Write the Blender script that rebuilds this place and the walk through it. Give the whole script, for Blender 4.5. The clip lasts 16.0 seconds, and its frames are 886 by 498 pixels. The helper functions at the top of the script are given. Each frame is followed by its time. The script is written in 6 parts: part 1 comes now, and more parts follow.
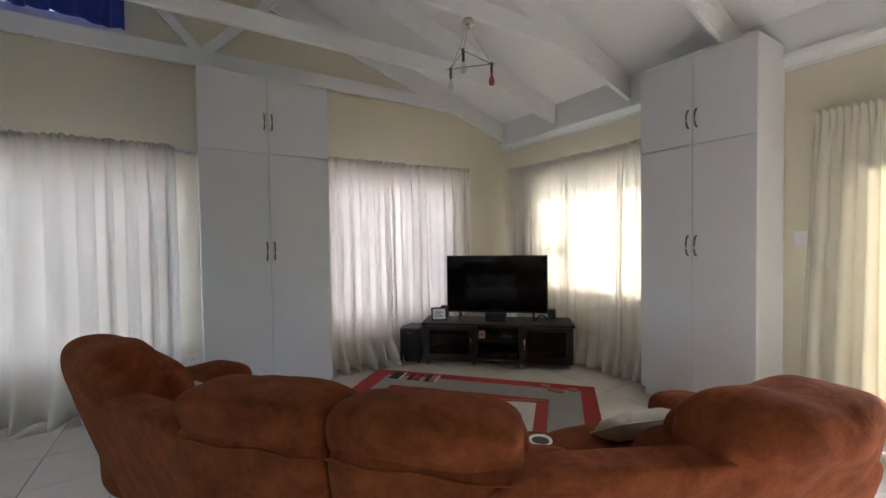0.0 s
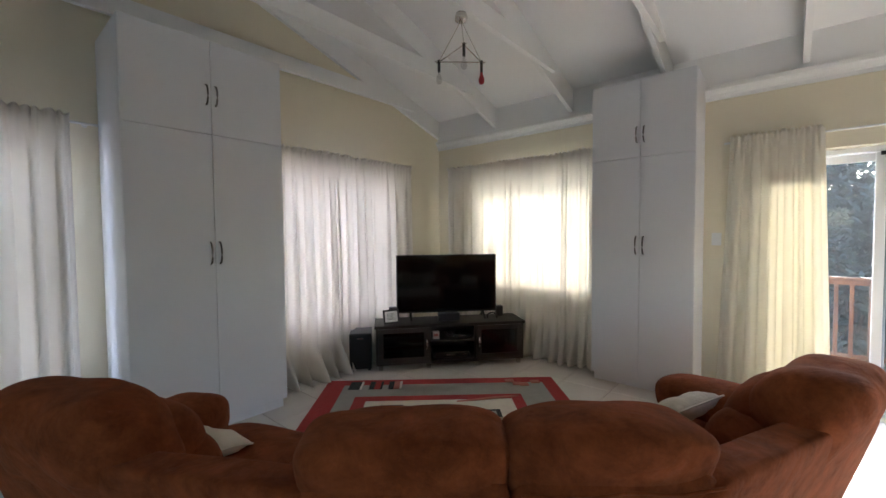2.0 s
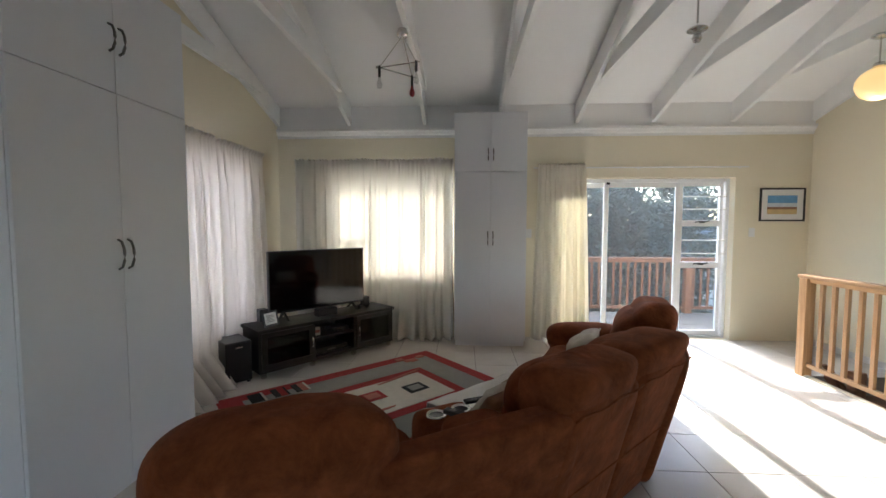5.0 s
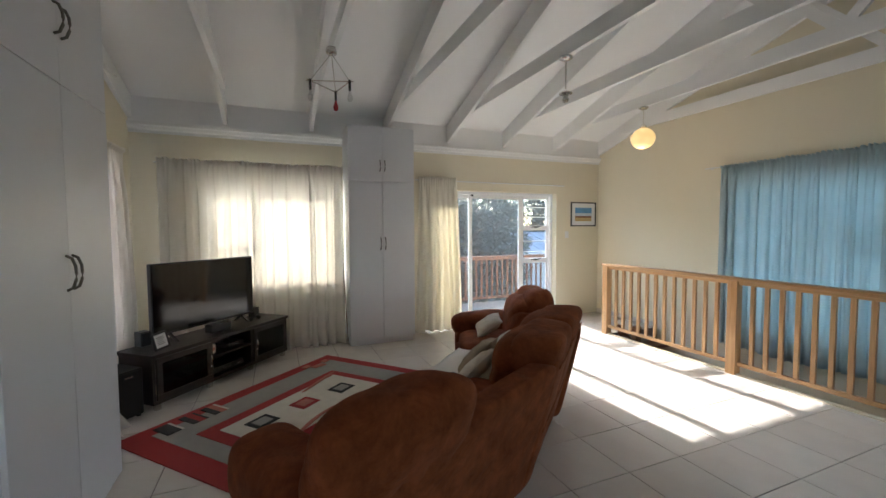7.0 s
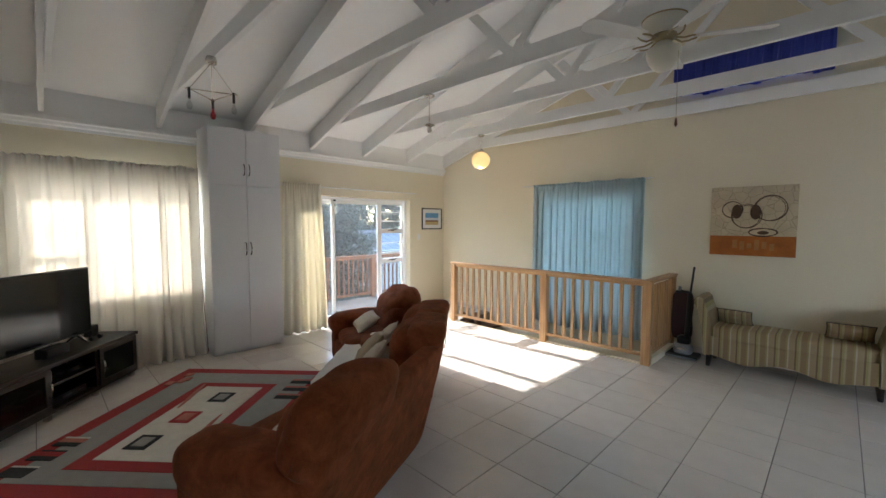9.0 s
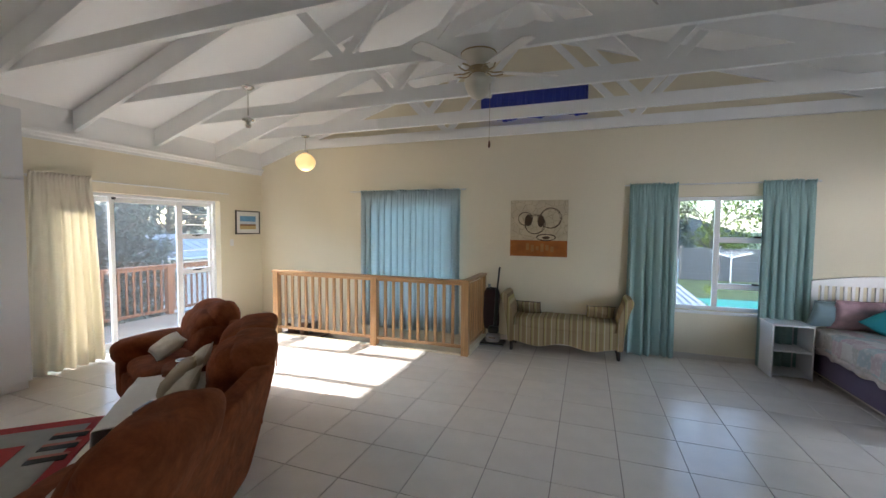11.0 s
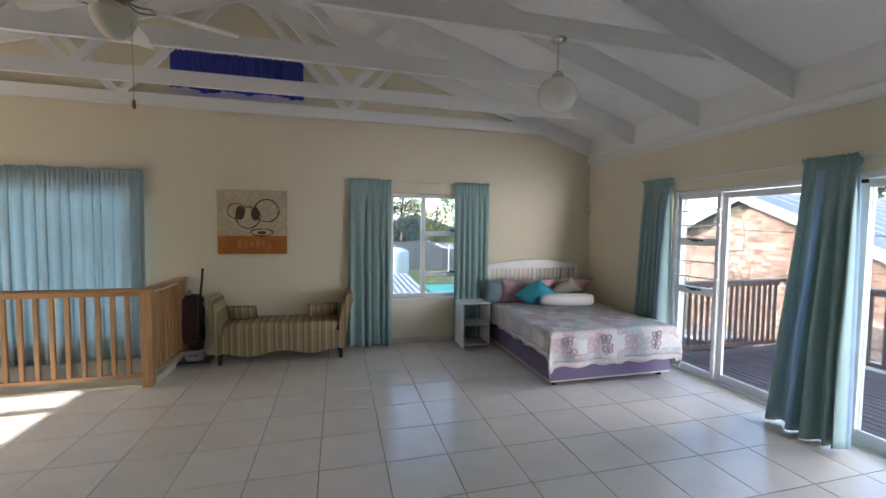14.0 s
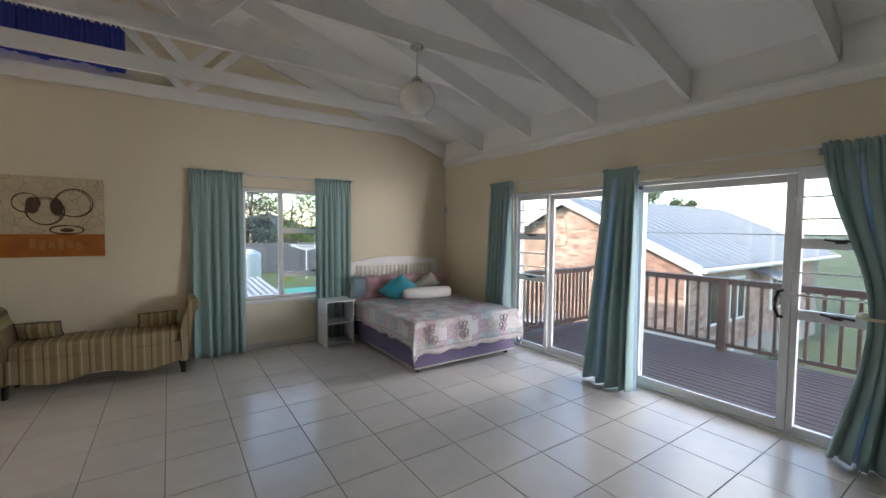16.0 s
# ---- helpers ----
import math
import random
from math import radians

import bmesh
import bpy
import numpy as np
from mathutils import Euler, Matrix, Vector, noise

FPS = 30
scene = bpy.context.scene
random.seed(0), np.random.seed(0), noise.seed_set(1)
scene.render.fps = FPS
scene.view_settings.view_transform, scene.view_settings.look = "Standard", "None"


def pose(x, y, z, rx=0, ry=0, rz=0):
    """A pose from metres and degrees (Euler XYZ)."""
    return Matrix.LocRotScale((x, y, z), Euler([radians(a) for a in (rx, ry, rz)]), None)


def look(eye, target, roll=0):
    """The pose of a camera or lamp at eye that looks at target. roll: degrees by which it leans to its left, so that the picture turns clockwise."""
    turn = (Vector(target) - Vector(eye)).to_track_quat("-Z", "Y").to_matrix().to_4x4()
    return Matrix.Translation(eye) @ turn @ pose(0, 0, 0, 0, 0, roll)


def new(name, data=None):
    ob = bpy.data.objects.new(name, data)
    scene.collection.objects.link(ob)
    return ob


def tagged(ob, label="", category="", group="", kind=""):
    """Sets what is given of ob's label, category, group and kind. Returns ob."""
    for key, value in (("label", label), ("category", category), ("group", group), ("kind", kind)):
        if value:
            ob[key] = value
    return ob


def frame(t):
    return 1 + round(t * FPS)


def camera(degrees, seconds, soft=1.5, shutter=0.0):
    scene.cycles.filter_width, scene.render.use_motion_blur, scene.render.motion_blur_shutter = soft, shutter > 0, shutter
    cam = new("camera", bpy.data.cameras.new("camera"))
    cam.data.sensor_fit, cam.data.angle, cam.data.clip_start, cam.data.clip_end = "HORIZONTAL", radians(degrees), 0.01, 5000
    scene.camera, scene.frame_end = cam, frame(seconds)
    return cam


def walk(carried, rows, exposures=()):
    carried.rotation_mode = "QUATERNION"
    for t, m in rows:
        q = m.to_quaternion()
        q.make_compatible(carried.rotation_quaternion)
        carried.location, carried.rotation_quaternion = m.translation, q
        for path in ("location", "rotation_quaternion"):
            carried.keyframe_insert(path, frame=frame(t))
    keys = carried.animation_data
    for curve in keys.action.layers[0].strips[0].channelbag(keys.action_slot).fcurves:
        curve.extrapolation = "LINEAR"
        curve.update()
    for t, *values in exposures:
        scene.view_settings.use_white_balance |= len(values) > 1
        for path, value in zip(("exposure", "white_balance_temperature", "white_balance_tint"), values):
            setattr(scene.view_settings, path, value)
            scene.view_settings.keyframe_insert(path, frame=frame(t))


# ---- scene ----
cam = camera(95.5, 16.0)
PATH = [
    (0, (0.375, 1.063, 1.416), (1.429, 2.761, 1.363), -0.8),
    (0.5, (0.217, 1.224, 1.439), (1.39, 2.843, 1.38), -0.8),
    (1, (0.085, 1.347, 1.437), (1.371, 2.878, 1.378), -0.8),
    (1.5, (-0.064, 1.498, 1.446), (1.339, 2.922, 1.379), -0.6),
    (2, (-0.206, 1.728, 1.453), (1.318, 3.021, 1.376), -0.5),
    (2.5, (-0.359, 1.914, 1.447), (1.276, 3.064, 1.368), -0.5),
    (3, (-0.537, 2.108, 1.446), (1.212, 3.074, 1.369), -0.4),
    (3.5, (-0.684, 2.318, 1.458), (1.158, 3.092, 1.375), -0.5),
    (4, (-0.853, 2.523, 1.458), (1.066, 3.078, 1.37), -0.3),
    (4.2, (-0.926, 2.626, 1.46), (1.016, 3.092, 1.364), -0.2),
    (6.3, (-1.291, 3.712, 1.514), (0.646, 3.225, 1.406), -0.1),
    (6.5, (-1.315, 3.807, 1.514), (0.598, 3.234, 1.41), -0.2),
    (7, (-1.409, 4.012, 1.521), (0.437, 3.25, 1.418), -0.3),
    (7.5, (-1.463, 4.216, 1.561), (0.297, 3.275, 1.441), -0.1),
    (8, (-1.5, 4.411, 1.59), (0.149, 3.285, 1.47), -0.0),
    (8.5, (-1.573, 4.542, 1.627), (-0.046, 3.256, 1.506), 0.0),
    (9, (-1.669, 4.648, 1.656), (-0.266, 3.228, 1.53), 0.1),
    (9.5, (-1.693, 4.683, 1.689), (-0.451, 3.121, 1.561), 0.1),
    (9.7, (-1.692, 4.696, 1.705), (-0.536, 3.069, 1.578), 0.3),
    (11.8, (-1.54, 4.707, 1.659), (-1.13, 2.752, 1.554), 0.5),
    (12, (-1.57, 4.702, 1.656), (-1.234, 2.734, 1.547), 0.6),
    (12.5, (-1.645, 4.638, 1.646), (-1.556, 2.643, 1.54), 0.6),
    (13, (-1.784, 4.504, 1.64), (-1.942, 2.513, 1.533), 0.5),
    (13.5, (-1.925, 4.367, 1.653), (-2.272, 2.4, 1.545), 0.5),
    (14, (-1.983, 4.32, 1.648), (-2.484, 2.386, 1.541), 0.6),
    (14.5, (-1.954, 4.331, 1.644), (-2.631, 2.452, 1.539), 0.6),
    (15, (-1.883, 4.347, 1.628), (-2.741, 2.544, 1.524), 0.6),
    (15.5, (-1.878, 4.355, 1.615), (-2.888, 2.632, 1.513), 0.6),
    (16, (-1.9, 4.401, 1.598), (-3.025, 2.75, 1.501), 0.5),
]
walk(cam, [(t, look(eye, target, roll)) for t, eye, target, roll in PATH], exposures=[(0, 3.63, 6080, 14), (4, 3.42, 6020, 12), (8, 3.38, 6150, 12), (9.5, 3.56, 6180, 13), (12.5, 3.6, 6200, 15), (16, 3.32, 6850, 17)])

# ---- light and air ----
world = bpy.data.worlds.new("world")
scene.world = world
world.use_nodes = True
wn = world.node_tree
sky = wn.nodes.new("ShaderNodeTexSky")
sky.sky_type, sky.sun_disc = "NISHITA", False
SUN_UP, SUN_FROM = 27.0, 88.0          # degrees above the horizon, and clockwise from +y
sky.sun_elevation, sky.sun_rotation = radians(SUN_UP), radians(SUN_FROM)
sky.air_density, sky.dust_density, sky.ozone_density = 1.0, 1.0, 1.5
wn.links.new(sky.outputs["Color"], wn.nodes["Background"].inputs["Color"])
wn.nodes["Background"].inputs["Strength"].default_value = 0.15
sun = new("sun", bpy.data.lights.new("sun", "SUN"))
sun.data.energy, sun.data.angle, sun.data.color = 1.45, radians(0.6), (1.0, 0.95, 0.87)
sun.matrix_world = look((30 * math.sin(radians(SUN_FROM)), 30 * math.cos(radians(SUN_FROM)), 30 * math.tan(radians(SUN_UP))), (0, 0, 0))


YN_ = 5.54


def window_lamp(x, y, z, aim, w, h, watts, color=(0.86, 0.93, 1.0)):
    lamp = new("daylight_fill", bpy.data.lights.new("daylight_fill", "AREA"))
    lamp.data.shape, lamp.data.size, lamp.data.size_y = "RECTANGLE", w, h
    lamp.data.energy, lamp.data.color = watts, color
    lamp.matrix_world = look((x, y, z), (x + aim[0], y + aim[1], z))
    return lamp


# area lamps added outside the curtained windows to stand in for daylight
window_lamp(2.45, YN_ + 0.75, 1.45, (0, -1), 2.0, 1.9, 20, (0.80, 0.77, 1.0))
window_lamp(-0.55, YN_ + 0.75, 1.40, (0, -1), 2.0, 1.9, 11, (0.78, 0.77, 1.0))
window_lamp(4.21 + 0.80, 4.24, 1.50, (-1, 0), 1.9, 1.5, 14, (0.95, 0.97, 1.0))
window_lamp(1.15, -2.10, 1.30, (0, 1), 1.8, 2.0, 30, (0.90, 0.95, 1.0))


def door_fill_lamp(eye, target, w, watts, color):
    """An unseen area lamp added outside a door to fill the room like skylight."""
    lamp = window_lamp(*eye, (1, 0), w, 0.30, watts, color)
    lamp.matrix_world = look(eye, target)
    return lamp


# fill lamp added out of view north-west of the house, shining slantwise through the wide door
west = door_fill_lamp((-7.60, 7.10, 1.05), (-4.4, 0.3, 1.35), 3.6, 44, (0.98, 0.97, 1.0))
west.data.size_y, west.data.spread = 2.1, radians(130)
# two more added fill lamps, unseen above the west and east doors
high = door_fill_lamp((-7.60, 2.14, 3.45), (-2.2, 2.14, 0.4), 1.5, 5, (0.95, 0.97, 1.0))
high.data.size_y, high.data.spread = 4.2, radians(80)
east = door_fill_lamp((6.30, 0.75, 3.55), (0.2, 0.75, 0.0), 1.4, 15, (1.0, 0.98, 0.95))
east.data.size_y, east.data.spread = 2.2, radians(80)


# ---- materials ----
def material(name, color, rough=0.6, metal=0.0, spread=0.08, scale=8.0, bump=0.0, bump_scale=60.0, sheen=0.0, coat=0.0, random_tone=0.0):
    m = bpy.data.materials.new(name)
    m.use_nodes = True
    n, l = m.node_tree.nodes, m.node_tree.links
    b = n["Principled BSDF"]
    b.inputs["Roughness"].default_value, b.inputs["Metallic"].default_value = rough, metal
    b.inputs["Sheen Weight"].default_value, b.inputs["Coat Weight"].default_value = sheen, coat
    co = n.new("ShaderNodeTexCoord")
    big = n.new("ShaderNodeTexNoise")
    big.inputs["Scale"].default_value, big.inputs["Detail"].default_value = scale, 5
    l.new(co.outputs["Object"], big.inputs["Vector"])
    ramp = n.new("ShaderNodeMapRange")
    ramp.inputs["To Min"].default_value, ramp.inputs["To Max"].default_value = 1 - spread, 1 + spread
    l.new(big.outputs["Fac"], ramp.inputs["Value"])
    mul = n.new("ShaderNodeVectorMath")
    mul.operation = "SCALE"
    mul.inputs[0].default_value = color
    l.new(ramp.outputs["Result"], mul.inputs["Scale"])
    out = mul.outputs["Vector"]
    if random_tone:
        info = n.new("ShaderNodeObjectInfo")
        r2 = n.new("ShaderNodeMapRange")
        r2.inputs["To Min"].default_value, r2.inputs["To Max"].default_value = 1 - random_tone, 1 + random_tone
        l.new(info.outputs["Random"], r2.inputs["Value"])
        m2 = n.new("ShaderNodeVectorMath")
        m2.operation = "SCALE"
        l.new(out, m2.inputs[0])
        l.new(r2.outputs["Result"], m2.inputs["Scale"])
        out = m2.outputs["Vector"]
    l.new(out, b.inputs["Base Color"])
    rr = n.new("ShaderNodeMapRange")
    rr.inputs["To Min"].default_value, rr.inputs["To Max"].default_value = max(0.02, rough - 0.06), min(1, rough + 0.06)
    l.new(big.outputs["Fac"], rr.inputs["Value"])
    l.new(rr.outputs["Result"], b.inputs["Roughness"])
    if bump:
        fine = n.new("ShaderNodeTexNoise")
        fine.inputs["Scale"].default_value, fine.inputs["Detail"].default_value = bump_scale, 6
        l.new(co.outputs["Object"], fine.inputs["Vector"])
        bp = n.new("ShaderNodeBump")
        bp.inputs["Strength"].default_value, bp.inputs["Distance"].default_value = bump, 0.01
        l.new(fine.outputs["Fac"], bp.inputs["Height"])
        l.new(bp.outputs["Normal"], b.inputs["Normal"])
    return m


def base_of(m):
    return m.node_tree.nodes["Principled BSDF"]


def wood(name, light, dark, rough=0.45, axis="X", grain=14.0, random_tone=0.12):
    m = material(name, light, rough, bump=0.15, bump_scale=90, random_tone=random_tone)
    n, l = m.node_tree.nodes, m.node_tree.links
    co = n["Texture Coordinate"]
    mp = n.new("ShaderNodeMapping")
    mp.inputs["Scale"].default_value = {"X": (0.6, grain, grain), "Y": (grain, 0.6, grain), "Z": (grain, grain, 0.6)}[axis]
    l.new(co.outputs["Object"], mp.inputs["Vector"])
    w = n.new("ShaderNodeTexNoise")
    w.inputs["Scale"].default_value, w.inputs["Detail"].default_value, w.inputs["Distortion"].default_value = 3.0, 6, 0.7
    l.new(mp.outputs["Vector"], w.inputs["Vector"])
    cr = n.new("ShaderNodeValToRGB")
    cr.color_ramp.elements[0].position, cr.color_ramp.elements[1].position = 0.35, 0.65
    cr.color_ramp.elements[0].color, cr.color_ramp.elements[1].color = (*dark, 1), (*light, 1)
    l.new(w.outputs["Fac"], cr.inputs["Fac"])
    first = [v for v in n if v.type == "VECT_MATH"][0]
    l.new(cr.outputs["Color"], first.inputs[0])
    return m


def cloth(name, color, thin=0.4, rough=0.9, weave=350.0, spread=0.06, gaps=0.0):
    """A woven curtain that lets part of the light through."""
    m = material(name, color, rough, spread=spread, scale=4, bump=0.15, bump_scale=weave, sheen=0.2)
    n, l = m.node_tree.nodes, m.node_tree.links
    t = n.new("ShaderNodeBsdfTranslucent")
    l.new([v for v in n if v.type == "VECT_MATH"][-1].outputs["Vector"], t.inputs["Color"])
    mix = n.new("ShaderNodeMixShader")
    mix.inputs["Fac"].default_value = thin
    l.new(n["Principled BSDF"].outputs["BSDF"], mix.inputs[1])
    l.new(t.outputs["BSDF"], mix.inputs[2])
    out = mix
    if gaps:                                # light passing straight between the threads
        out, clear = n.new("ShaderNodeMixShader"), n.new("ShaderNodeBsdfTransparent")
        out.inputs["Fac"].default_value = gaps
        l.new(mix.outputs["Shader"], out.inputs[1])
        l.new(clear.outputs["BSDF"], out.inputs[2])
    l.new(out.outputs["Shader"], n["Material Output"].inputs["Surface"])
    return m


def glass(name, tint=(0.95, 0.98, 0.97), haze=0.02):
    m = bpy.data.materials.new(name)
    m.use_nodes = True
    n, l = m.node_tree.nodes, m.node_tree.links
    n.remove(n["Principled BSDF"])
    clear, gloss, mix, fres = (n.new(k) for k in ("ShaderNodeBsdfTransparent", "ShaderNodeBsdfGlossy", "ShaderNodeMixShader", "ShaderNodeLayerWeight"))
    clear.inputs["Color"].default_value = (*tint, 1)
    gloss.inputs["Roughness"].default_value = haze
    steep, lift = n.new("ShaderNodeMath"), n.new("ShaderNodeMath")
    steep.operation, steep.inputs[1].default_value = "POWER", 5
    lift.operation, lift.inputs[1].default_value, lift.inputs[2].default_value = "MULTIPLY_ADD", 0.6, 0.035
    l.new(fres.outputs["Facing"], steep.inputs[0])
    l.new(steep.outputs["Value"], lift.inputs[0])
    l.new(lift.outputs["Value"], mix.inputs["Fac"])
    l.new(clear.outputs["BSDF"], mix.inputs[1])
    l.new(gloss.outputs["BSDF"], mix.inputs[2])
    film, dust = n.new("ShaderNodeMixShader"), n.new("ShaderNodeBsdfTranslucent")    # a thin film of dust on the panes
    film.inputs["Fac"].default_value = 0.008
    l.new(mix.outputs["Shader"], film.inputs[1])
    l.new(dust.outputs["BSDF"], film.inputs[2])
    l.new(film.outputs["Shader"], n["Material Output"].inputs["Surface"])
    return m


CREAM = material("cream_plaster", (0.80, 0.735, 0.57), 0.75, spread=0.03, scale=1.5, bump=0.12, bump_scale=140)
OUTWALL = material("outside_plaster", (0.62, 0.56, 0.45), 0.85, spread=0.08, scale=2, bump=0.2)
CEIL = material("white_ceiling_board", (0.90, 0.90, 0.89), 0.6, spread=0.03, scale=1.2, bump=0.05, bump_scale=40)
WHITEWOOD = material("white_painted_timber", (0.87, 0.87, 0.855), 0.42, spread=0.04, scale=5, bump=0.08, bump_scale=50)
TRIM = material("white_moulding", (0.82, 0.82, 0.80), 0.45, spread=0.03)
MELAMINE = material("white_melamine_board", (0.76, 0.765, 0.78), 0.38, spread=0.02, scale=3, bump=0.05, bump_scale=220)
ALU = material("white_powder_coated_aluminium", (0.80, 0.81, 0.82), 0.35, spread=0.03)
TILE = material("pale_ceramic_tile", (0.66, 0.615, 0.555), 0.21, spread=0.09, scale=5.0, bump=0.03, bump_scale=30, random_tone=0.045)
GROUT = material("grey_grout", (0.25, 0.225, 0.20), 0.9, spread=0.15, scale=12)
SUEDE = material("rust_brown_microsuede", (0.15, 0.042, 0.010), 0.95, spread=0.14, scale=70, bump=0.12, bump_scale=260, sheen=0.08)
n_, l_ = SUEDE.node_tree.nodes, SUEDE.node_tree.links
co_ = n_["Texture Coordinate"]
nap, tone, crease, sag = (n_.new(k) for k in ("ShaderNodeTexNoise", "ShaderNodeValToRGB", "ShaderNodeTexNoise", "ShaderNodeBump"))
# brushed nap: broad patches broken by finer rubbed marks
nap.inputs["Scale"].default_value, nap.inputs["Detail"].default_value, nap.inputs["Roughness"].default_value, nap.inputs["Distortion"].default_value = 8.0, 8, 0.70, 0.35
l_.new(co_.outputs["Object"], nap.inputs["Vector"])
tone.color_ramp.elements[0].position, tone.color_ramp.elements[1].position = 0.34, 0.68
tone.color_ramp.elements[0].color, tone.color_ramp.elements[1].color = (0.120, 0.0300, 0.0100, 1), (0.250, 0.0690, 0.0245, 1)
l_.new(nap.outputs["Fac"], tone.inputs["Fac"])
l_.new(tone.outputs["Color"], [q for q in n_ if q.type == "VECT_MATH"][0].inputs[0])
crease.inputs["Scale"].default_value, crease.inputs["Detail"].default_value, crease.inputs["Distortion"].default_value = 5.0, 4, 1.8
sag.inputs["Strength"].default_value, sag.inputs["Distance"].default_value = 0.42, 0.03
l_.new(co_.outputs["Object"], crease.inputs["Vector"])
l_.new(crease.outputs["Fac"], sag.inputs["Height"])
l_.new(sag.outputs["Normal"], [q for q in n_ if q.type == "BUMP"][0].inputs["Normal"])
base_of(SUEDE).inputs["Sheen Tint"].default_value = (0.9, 0.45, 0.25, 1)
base_of(SUEDE).inputs["Specular IOR Level"].default_value = 0.12
SHEER = cloth("cream_voile", (0.90, 0.86, 0.78), thin=0.30, gaps=0.006)
CREAMCLOTH = cloth("cream_curtain", (0.88, 0.84, 0.72), thin=0.27)
BLUECLOTH = cloth("light_blue_curtain", (0.44, 0.56, 0.60), thin=0.22)
TEALCLOTH = cloth("sea_green_curtain", (0.34, 0.50, 0.485), thin=0.14, spread=0.1)
LINING = cloth("curtain_lining", (0.44, 0.60, 0.74), thin=0.3)
NAVY = cloth("royal_blue_curtain", (0.035, 0.055, 0.36), thin=0.06)
BLACKMETAL = material("black_metal", (0.02, 0.02, 0.022), 0.35, 0.3)
PEWTER = material("dark_pewter", (0.16, 0.15, 0.14), 0.3, 0.9)
CHROME = material("brushed_nickel", (0.62, 0.60, 0.57), 0.22, 1.0)
BRASS = material("dull_brass", (0.35, 0.27, 0.15), 0.35, 0.9)
PINE = wood("varnished_pine", (0.56, 0.34, 0.16), (0.43, 0.235, 0.10), 0.35, "Z")
PINEX = wood("varnished_pine_rail", (0.56, 0.34, 0.16), (0.43, 0.235, 0.10), 0.35, "X")
WENGE = wood("dark_wenge_veneer", (0.030, 0.019, 0.015), (0.012, 0.008, 0.007), 0.42, "X")
STAIRWOOD = wood("red_brown_stair_timber", (0.22, 0.10, 0.045), (0.12, 0.05, 0.022), 0.4, "X")
BLACKPLASTIC = material("black_plastic", (0.012, 0.012, 0.013), 0.3, spread=0.1)
SCREEN = material("dark_screen", (0.004, 0.004, 0.005), 0.06, spread=0.02)
# grey tint added to darken the bright outdoors seen through the panes
GLASS = glass("outdoor_dimming_pane", (0.66, 0.685, 0.685))
SMOKED = glass("smoked_pane", (0.30, 0.30, 0.30))
OPAL = material("opal_glass", (0.88, 0.86, 0.80), 0.2, spread=0.02)
FANWHITE = material("ivory_enamel", (0.66, 0.62, 0.52), 0.35, spread=0.04)
BLADE = material("whitewashed_blade", (0.74, 0.72, 0.68), 0.45, spread=0.05)
LIT = material("lit_opal_glass", (0.85, 0.70, 0.42), 0.25, spread=0.02)
base_of(LIT).inputs["Emission Color"].default_value = (1.0, 0.62, 0.22, 1)
base_of(LIT).inputs["Emission Strength"].default_value = 0.085
WHITE = material("white_plastic", (0.80, 0.80, 0.78), 0.35, spread=0.02)
BULB = glass("bulb_glass", (0.9, 0.9, 0.9))
REDBULB = material("red_bulb_glass", (0.45, 0.05, 0.06), 0.15, spread=0.03)


# ---- building blocks ----
def part(name, bm, mat, parent=None, label="", smooth=False):
    me = bpy.data.meshes.new(name)
    bm.normal_update()
    bm.to_mesh(me)
    bm.free()
    if smooth:
        for p in me.polygons:
            p.use_smooth = True
    for one in mat if isinstance(mat, (list, tuple)) else [mat]:
        me.materials.append(one)
    ob = new(name, me)
    if parent:
        ob.parent = parent
    if label:
        ob["label"] = label
    return ob


def thing(name, m, label, category, group="", kind=""):
    e = new(name)
    e.empty_display_size = 0.1
    e.matrix_world = m if isinstance(m, Matrix) else pose(*m)
    return tagged(e, label, category, group, kind)


def bx(bm, x0, x1, y0, y1, z0, z1, bev=0.0, seg=2):
    r = bmesh.ops.create_cube(bm, size=1.0, matrix=Matrix.LocRotScale(((x0 + x1) / 2, (y0 + y1) / 2, (z0 + z1) / 2), None, (abs(x1 - x0), abs(y1 - y0), abs(z1 - z0))))
    if bev:
        vs = set(r["verts"])
        es = [e for e in bm.edges if e.verts[0] in vs and e.verts[1] in vs]
        bmesh.ops.bevel(bm, geom=es, offset=bev, segments=seg, affect="EDGES", profile=0.5)
    return bm


def box(x0, x1, y0, y1, z0, z1, bev=0.0, seg=2):
    return bx(bmesh.new(), x0, x1, y0, y1, z0, z1, bev, seg)


def rod(bm, a, b, r, seg=12, r2=None):
    a, b = Vector(a), Vector(b)
    d = b - a
    m = Matrix.Translation((a + b) / 2) @ d.to_track_quat("Z", "Y").to_matrix().to_4x4()
    bmesh.ops.create_cone(bm, cap_ends=True, segments=seg, radius1=r, radius2=r if r2 is None else r2, depth=d.length, matrix=m)
    return bm


def tube(bm, pts, r, seg=8):
    """A bent tube along points."""
    rings = []
    pts = [Vector(p) for p in pts]
    for i, p in enumerate(pts):
        d = (pts[min(i + 1, len(pts) - 1)] - pts[max(i - 1, 0)]).normalized()
        q = d.to_track_quat("Z", "Y")
        rings.append([bm.verts.new(p + q @ Vector((r * math.cos(2 * math.pi * k / seg), r * math.sin(2 * math.pi * k / seg), 0))) for k in range(seg)])
    for a, b in zip(rings, rings[1:]):
        for k in range(seg):
            bm.faces.new((a[k], a[(k + 1) % seg], b[(k + 1) % seg], b[k]))
    bm.faces.new(rings[0][::-1])
    bm.faces.new(rings[-1])
    return bm


